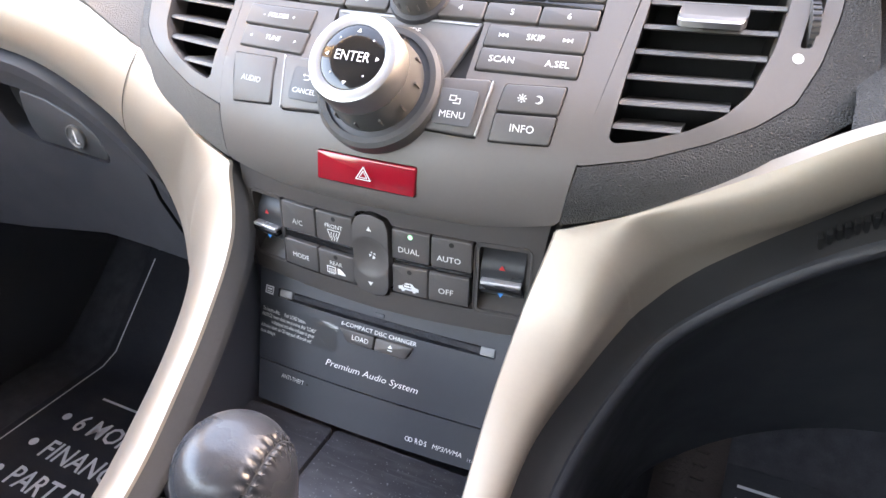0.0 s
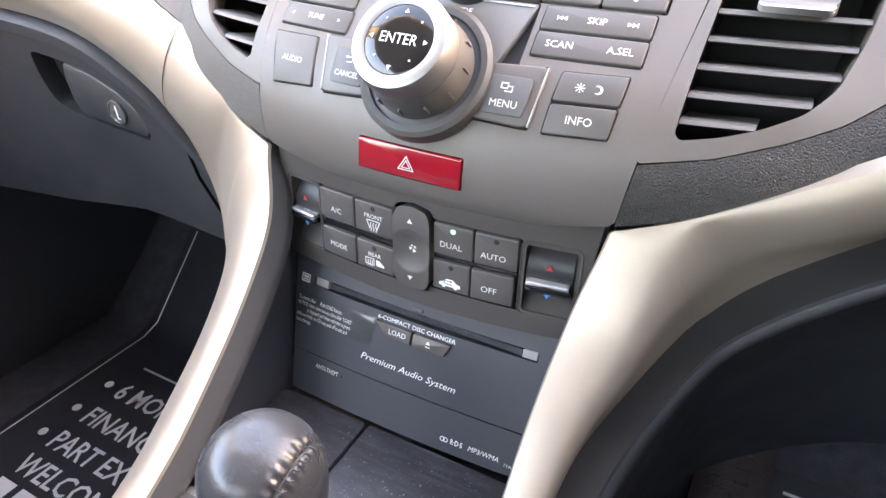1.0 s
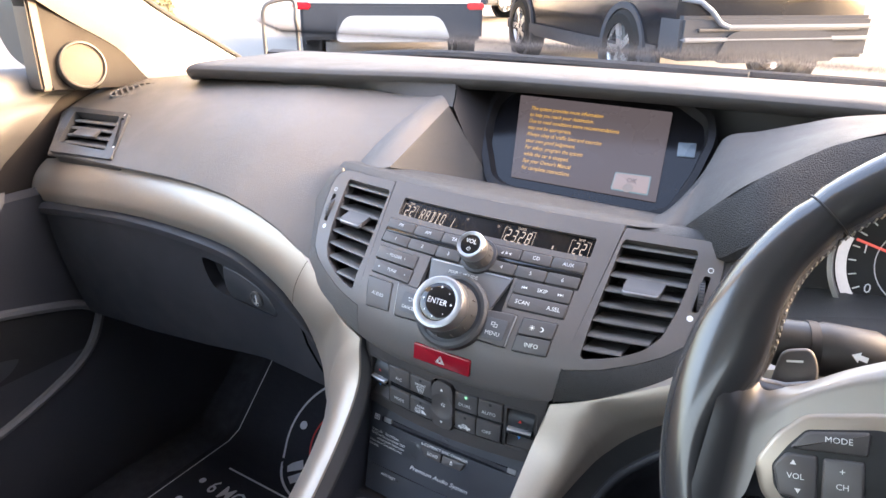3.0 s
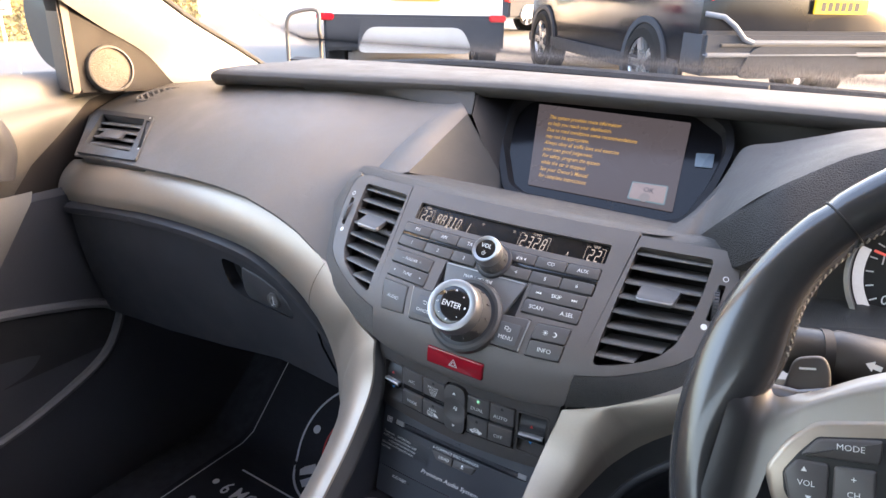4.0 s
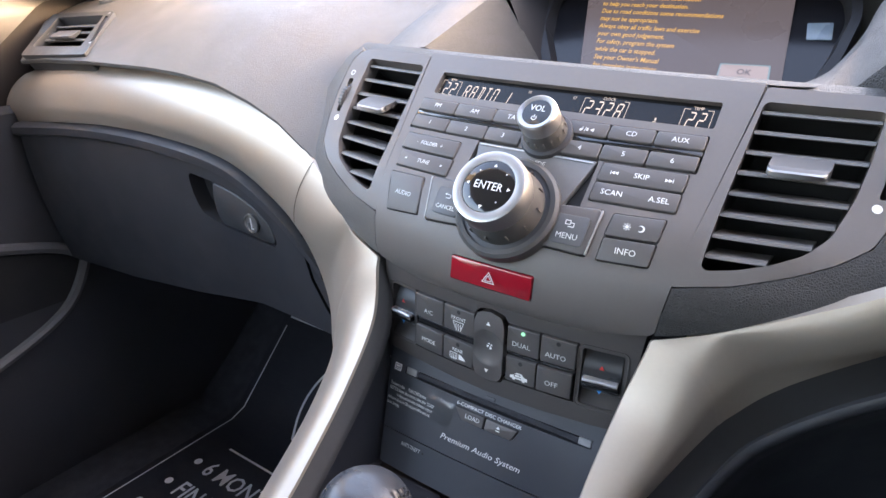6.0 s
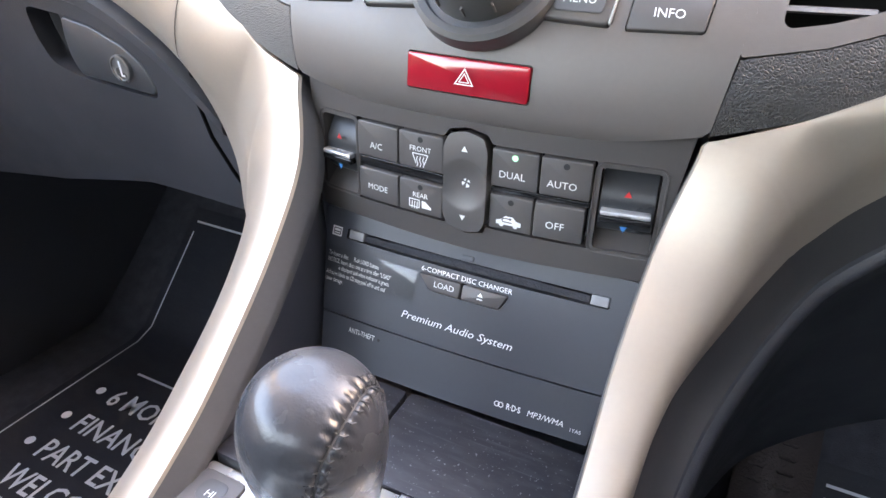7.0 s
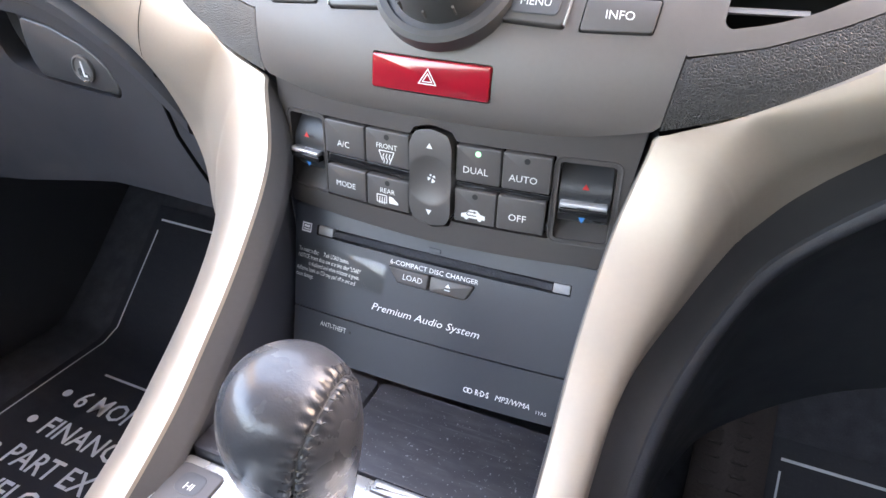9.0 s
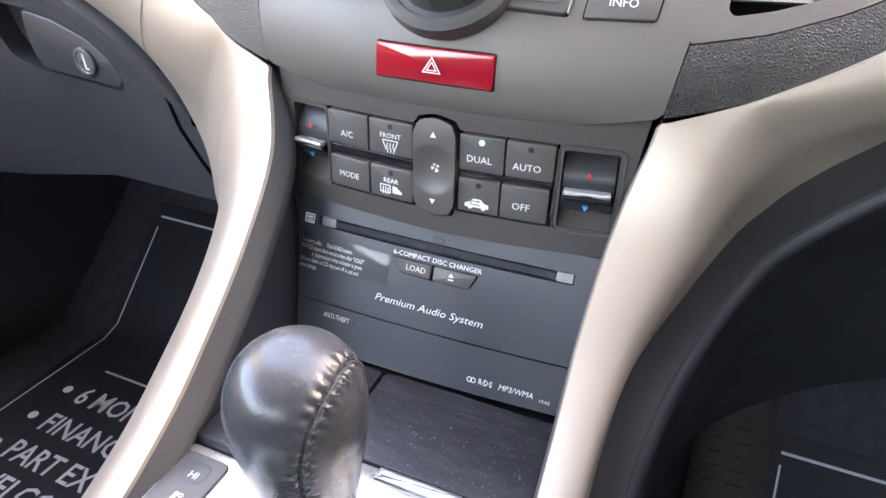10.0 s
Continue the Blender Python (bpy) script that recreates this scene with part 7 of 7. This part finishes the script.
for deg in np.arange(60, 165, 1.35):
    a, r = radians(deg), rim_inner(deg)
    p, q = Vector(((r + 0.0008) * math.cos(a), (r + 0.0008) * math.sin(a), 0.0055)), Vector(((r + 0.0002) * math.cos(a + 0.010), (r + 0.0002) * math.sin(a + 0.010), 0.0015))
    tube(bm, [WHEEL_M @ p, WHEEL_M @ q], 0.0006, 5)
part("stitching", bm, material("pale_thread", (0.30, 0.29, 0.26), 0.7), wheel, "pale stitching along the rim")


def flat_on_wheel(outline, w0, w1, r=0.003, edge=0.001):
    line = rounded(outline, r)
    bm = bmesh.new()
    rows = [[WHEEL_M @ Vector((p.x, p.y, w)) for p in q] for q, w in ((line, w0), (line, w1 - edge), (grown(line, -edge * 0.4), w1 - edge * 0.3), (grown(line, -edge), w1))]
    vs = skin(bm, rows, close=True)
    bm.faces.new(vs[-1])
    return bm


# the spoke's skin goes over from black leather at the rim to satin grey towards the hub
SPOKE_SKIN = material("spoke_skin", (0.34, 0.315, 0.285), 0.34, metal=0.3, vary=0.015, rough_vary=0.01)
n, l = SPOKE_SKIN.node_tree.nodes, SPOKE_SKIN.node_tree.links
p = n["Principled BSDF"]
paint = p.inputs["Base Color"].links[0].from_socket
at, split, off, size, reach, mix = n.new("ShaderNodeTexCoord"), n.new("ShaderNodeSeparateXYZ"), n.new("ShaderNodeMath"), n.new("ShaderNodeMath"), n.new("ShaderNodeMapRange"), n.new("ShaderNodeMix")
off.operation, size.operation, mix.data_type = "SUBTRACT", "ABSOLUTE", "RGBA"
off.inputs[1].default_value = 0.384
reach.inputs["From Min"].default_value, reach.inputs["From Max"].default_value = 0.128, 0.150
l.new(at.outputs["Object"], split.inputs[0])
l.new(split.outputs["X"], off.inputs[0])
l.new(off.outputs[0], size.inputs[0])
l.new(size.outputs[0], reach.inputs["Value"])
l.new(reach.outputs[0], mix.inputs[0])
l.new(paint, mix.inputs[6])
mix.inputs[7].default_value = (0.036, 0.036, 0.038, 1)
l.new(mix.outputs[2], p.inputs["Base Color"])

for s in (-1, 1):
    bm = bmesh.new()
    rows = []
    for u, v0, v1, w in ((-0.166, -0.060, 0.040, 0.002), (-0.156, -0.054, 0.030, 0.004), (-0.146, -0.047, 0.022, 0.005), (-0.132, -0.041, 0.023, 0.005), (-0.110, -0.044, 0.032, 0.004), (-0.070, -0.064, 0.050, 0.002)):
        ring = []
        for k in range(16):
            b = k * math.tau / 16
            vm, vh = (v0 + v1) / 2, (v1 - v0) / 2
            ring.append(WHEEL_M @ Vector((s * -u * -1, vm + vh * math.cos(b), w - 0.0115 + 0.011 * math.sin(b))))
        rows.append(ring)
    skin(bm, rows, close=True, caps=True)
    spoke = part("spoke", bm, LEATHER, wheel, "smooth dark spoke")
    head = spline([(-0.1600, 0.0345, 0), (-0.1510, 0.0268, 0), (-0.1450, 0.0203, 0), (-0.1400, 0.0186, 0), (-0.1345, 0.0200, 0), (-0.1244, 0.0252, 0), (-0.1067, 0.0382, 0), (-0.0900, 0.0480, 0), (-0.0760, 0.0540, 0)], 6)
    foot = spline([(-0.1640, -0.0560, 0), (-0.1540, -0.0510, 0), (-0.1455, -0.0460, 0), (-0.1385, -0.0370, 0), (-0.1360, -0.0200, 0), (-0.1300, 0.0005, 0), (-0.1160, 0.0110, 0), (-0.1000, 0.0180, 0), (-0.0740, 0.0240, 0)], 6)
    bm = bmesh.new()
    rows = []
    for n, (p, q) in enumerate(zip(head, foot)):
        row = []
        for k in range(13):
            u = k / 12
            w = -0.003 + 0.0122 * math.sin(math.pi / 2 * min(1.0, u / 0.35)) ** 0.7 + 0.0055 * (1 - ease(n / 16))
            row.append(WHEEL_M @ Vector((s * (-p.x + (p.x - q.x) * u), p.y + (q.y - p.y) * u, w)))
        rows.append(row)
    skin(bm, rows)
    part("spoke_shoulder", bm, SPOKE_SKIN, spoke, "leather that runs out into a satin grey shoulder")
    silver = [(s * x, y) for x, y in ((0.1384, -0.0185), (0.1320, -0.0015), (0.1216, 0.0125), (0.0900, 0.0236), (0.0760, 0.0255), (0.0640, -0.0620), (0.0783, -0.0612), (0.0959, -0.0440), (0.1159, -0.0388), (0.1300, -0.0353))]
    part("spoke_trim", flat_on_wheel(silver, 0.002, 0.0110, 0.005, 0.003), SILVER, spoke, "satin silver spoke cover")
    panel = [(s * x, y) for x, y in ((0.1300, -0.0168), (0.1250, -0.0050), (0.1190, 0.0052), (0.0900, 0.0150), (0.0800, 0.0160), (0.0760, -0.0280), (0.1037, -0.0315), (0.1222, -0.0315), (0.1270, -0.0265))]
    pad = part("button_panel", flat_on_wheel(panel, 0.006, 0.0113, 0.002, 0.0008), BLACK, spoke, "black panel round the buttons")
    for name, q in (("mode_button", ((0.1240, -0.0062), (0.1184, 0.0042), (0.0925, 0.0128), (0.0915, 0.0010))), ("volume_button", ((0.1290, -0.0170), (0.1250, -0.0088), (0.1112, -0.0058), (0.1070, -0.0290), (0.1237, -0.0296))), ("channel_button", ((0.1090, -0.0058), (0.0920, -0.0018), (0.0872, -0.0292), (0.1050, -0.0298)))):
        part(name, flat_on_wheel([(s * x, y) for x, y in q], 0.008, 0.0132, 0.002, 0.0012), BUTTON, spoke)
    if s < 0:
        def wl(x, y):
            return WHEEL_M @ Matrix.Translation((x, y, 0.0134)) @ pose(0, 0, 0, 0, 0, 12)
        letters("MODE", wl(-0.1045, 0.0045), 0.0042, INK, spoke)
        letters("VOL", wl(-0.1185, -0.0185), 0.0040, INK, spoke)
        letters("CH", wl(-0.0985, -0.0165), 0.0040, INK, spoke)
        letters("+", wl(-0.1000, -0.0095), 0.0046, INK, spoke)
        letters("-", wl(-0.0965, -0.0240), 0.0046, INK, spoke)
        sign([tri_mark(-0.001, 0.0065, 0.0016), tri_mark(0.001, -0.0065, 0.0016, 180)], wl(-0.1185, -0.0185), INK, spoke)
        part("phone_panel", flat_on_wheel([(-0.1195, -0.0400), (-0.1055, -0.0415), (-0.0940, -0.0463), (-0.0775, -0.0637), (-0.0740, -0.0900), (-0.0860, -0.0880)], -0.004, 0.0060, 0.003, 0.0012), BUTTON, spoke, "dark hands-free panel")
        sign([line2((-0.005, 0.003), (-0.002, -0.003), 0.0014), line2((-0.002, -0.003), (0.003, -0.004), 0.0014), *ring_marks(0.003, 0.002, 0.003, 0.0008, 10, 0, 2.2)], WHEEL_M @ Matrix.Translation((-0.0915, -0.0580, 0.0062)), INK, spoke, "handset_symbol")
bm = lathe(bmesh.new(), [(0.070, -0.03), (0.084, -0.01), (0.0855, 0.004), (0.080, 0.014), (0.064, 0.024), (0.040, 0.030), (0.002, 0.033)], WHEEL_M, 48)
part("hub", bm, material("hub_skin", (0.03, 0.027, 0.025), 0.35, grain=0.5, grain_size=800, cells=True), wheel, "black padded hub")

column = thing("steering_column", "grey steering column shroud behind the wheel", "steering column")
bm = lathe(bmesh.new(), [(0.048, -0.035), (0.052, -0.05), (0.058, -0.10), (0.066, -0.20)], WHEEL_M, 28)
part("shroud", bm, material("column_grey", (0.09, 0.09, 0.09), 0.5, grain=0.3, grain_size=1500), column)
stalk = thing("indicator_stalk", "dark indicator stalk with lamp symbols", "stalk")
bm = bmesh.new()
tube(bm, [(0.345, 0.000, 0.862), (0.300, -0.015, 0.864), (0.290, -0.018, 0.865), (0.264, -0.026, 0.866), (0.262, -0.0266, 0.866), (0.242, -0.033, 0.867), (0.236, -0.035, 0.867)], [0.008, 0.010, 0.0145, 0.0155, 0.0145, 0.0135, 0.009], 18)
part("lever", bm, VENT_FRAME, stalk)
bm = bmesh.new()
tube(bm, [(0.261, -0.0269, 0.866), (0.256, -0.0285, 0.866)], 0.0152, 18)
part("ring", bm, BLACK, stalk)
sf = Matrix.Translation((0.277, -0.0360, 0.8725)) @ pose(0, 0, 0, 62, 0, -17)
sign([[(-0.006, 0.0), (-0.002, 0.003), (-0.002, 0.0014), (0.002, 0.0014), (0.002, -0.0014), (-0.002, -0.0014), (-0.002, -0.003)]], sf @ Matrix.Translation((0.008, 0.0, 0.0005)), INK, stalk)
sign([*ring_marks(0, 0, 0.0026, 0.0006, 10, -1.57, 1.57), bar(-0.0006, -0.0026, 0.0, 0.0026), *[bar(-0.005, y - 0.0003, -0.0014, y + 0.0003) for y in (-0.0018, 0, 0.0018)]], sf @ Matrix.Translation((-0.007, 0.0015, 0.0005)), INK, stalk)
shifter = thing("paddle_shifter", "dark grey minus paddle behind the wheel", "paddle shifter")
part("paddle", flat_on_wheel([(-0.1410, 0.004), (-0.1380, 0.0385), (-0.1240, 0.0435), (-0.1190, 0.0350), (-0.1150, 0.004)], -0.022, -0.013, 0.005, 0.0015), BUTTON, shifter)
sign([bar(-0.004, -0.0006, 0.004, 0.0006)], WHEEL_M @ Matrix.Translation((-0.1305, 0.0345, -0.0127)) @ pose(0, 0, 0, 0, 0, 14), INK, shifter, "minus_mark")

# ---- gauges ----
cluster = thing("instrument_cluster", "dark instrument cluster with white arcs and red needle", "gauges")
GM = Matrix.Translation((0.318, 0.122, 0.872)) @ pose(0, 0, 0, 72, 0, 0)
bm = bmesh.new()
rows = [[GM @ Vector((x, y, -0.006)) for x in (-0.072, 0.0, 0.12, 0.22)] for y in (-0.06, 0.055)]
skin(bm, rows)
part("face_plate", bm, BLACK, cluster)
WHITE_GLOW = glowing("gauge_white", (0.9, 0.95, 1.0), 0.7 * GLOW, (0.5, 0.5, 0.5))
NEEDLE = glowing("needle_red", (1.0, 0.22, 0.16), 0.7 * GLOW, (0.4, 0.02, 0.02))
for cx in (0.0, 0.135):
    bm = lathe(bmesh.new(), [(0.058, -0.005), (0.0595, 0.004), (0.0565, 0.006), (0.055, -0.004)], GM @ Matrix.Translation((cx, 0, 0)), 56, caps=False)
    dial_ring = part("bezel_ring", bm, CHROME, cluster)
    sign(ring_marks(cx, 0, 0.054, 0.007, 24, radians(165), radians(232)), GM @ Matrix.Translation((0, 0, -0.003)), WHITE_GLOW, cluster, "scale_arc")
    sign(ring_marks(cx, 0, 0.030, 0.0008, 40), GM @ Matrix.Translation((0, 0, -0.003)), INK_GREY, cluster, "inner_ring")
    sign([line2((cx + 0.041 * math.cos(a), 0.041 * math.sin(a)), (cx + 0.046 * math.cos(a), 0.046 * math.sin(a)), 0.001) for a in [radians(225 - 13.5 * k) for k in range(20)]], GM @ Matrix.Translation((0, 0, -0.003)), INK, cluster, "tick_marks")
letters("0", GM @ Matrix.Translation((-0.030, -0.022, -0.0025)), 0.010, INK, cluster)
letters("1", GM @ Matrix.Translation((-0.037, 0.006, -0.0025)), 0.010, INK, cluster)
sign([line2((-0.044, 0.012), (-0.012, 0.004), 0.002)], GM @ Matrix.Translation((0, 0, 0.001)), NEEDLE, cluster, "needle")
sign([spot(-0.004, 0.022, 0.003)], GM @ Matrix.Translation((0, 0, -0.002)), NEEDLE, cluster, "warning_lamp")
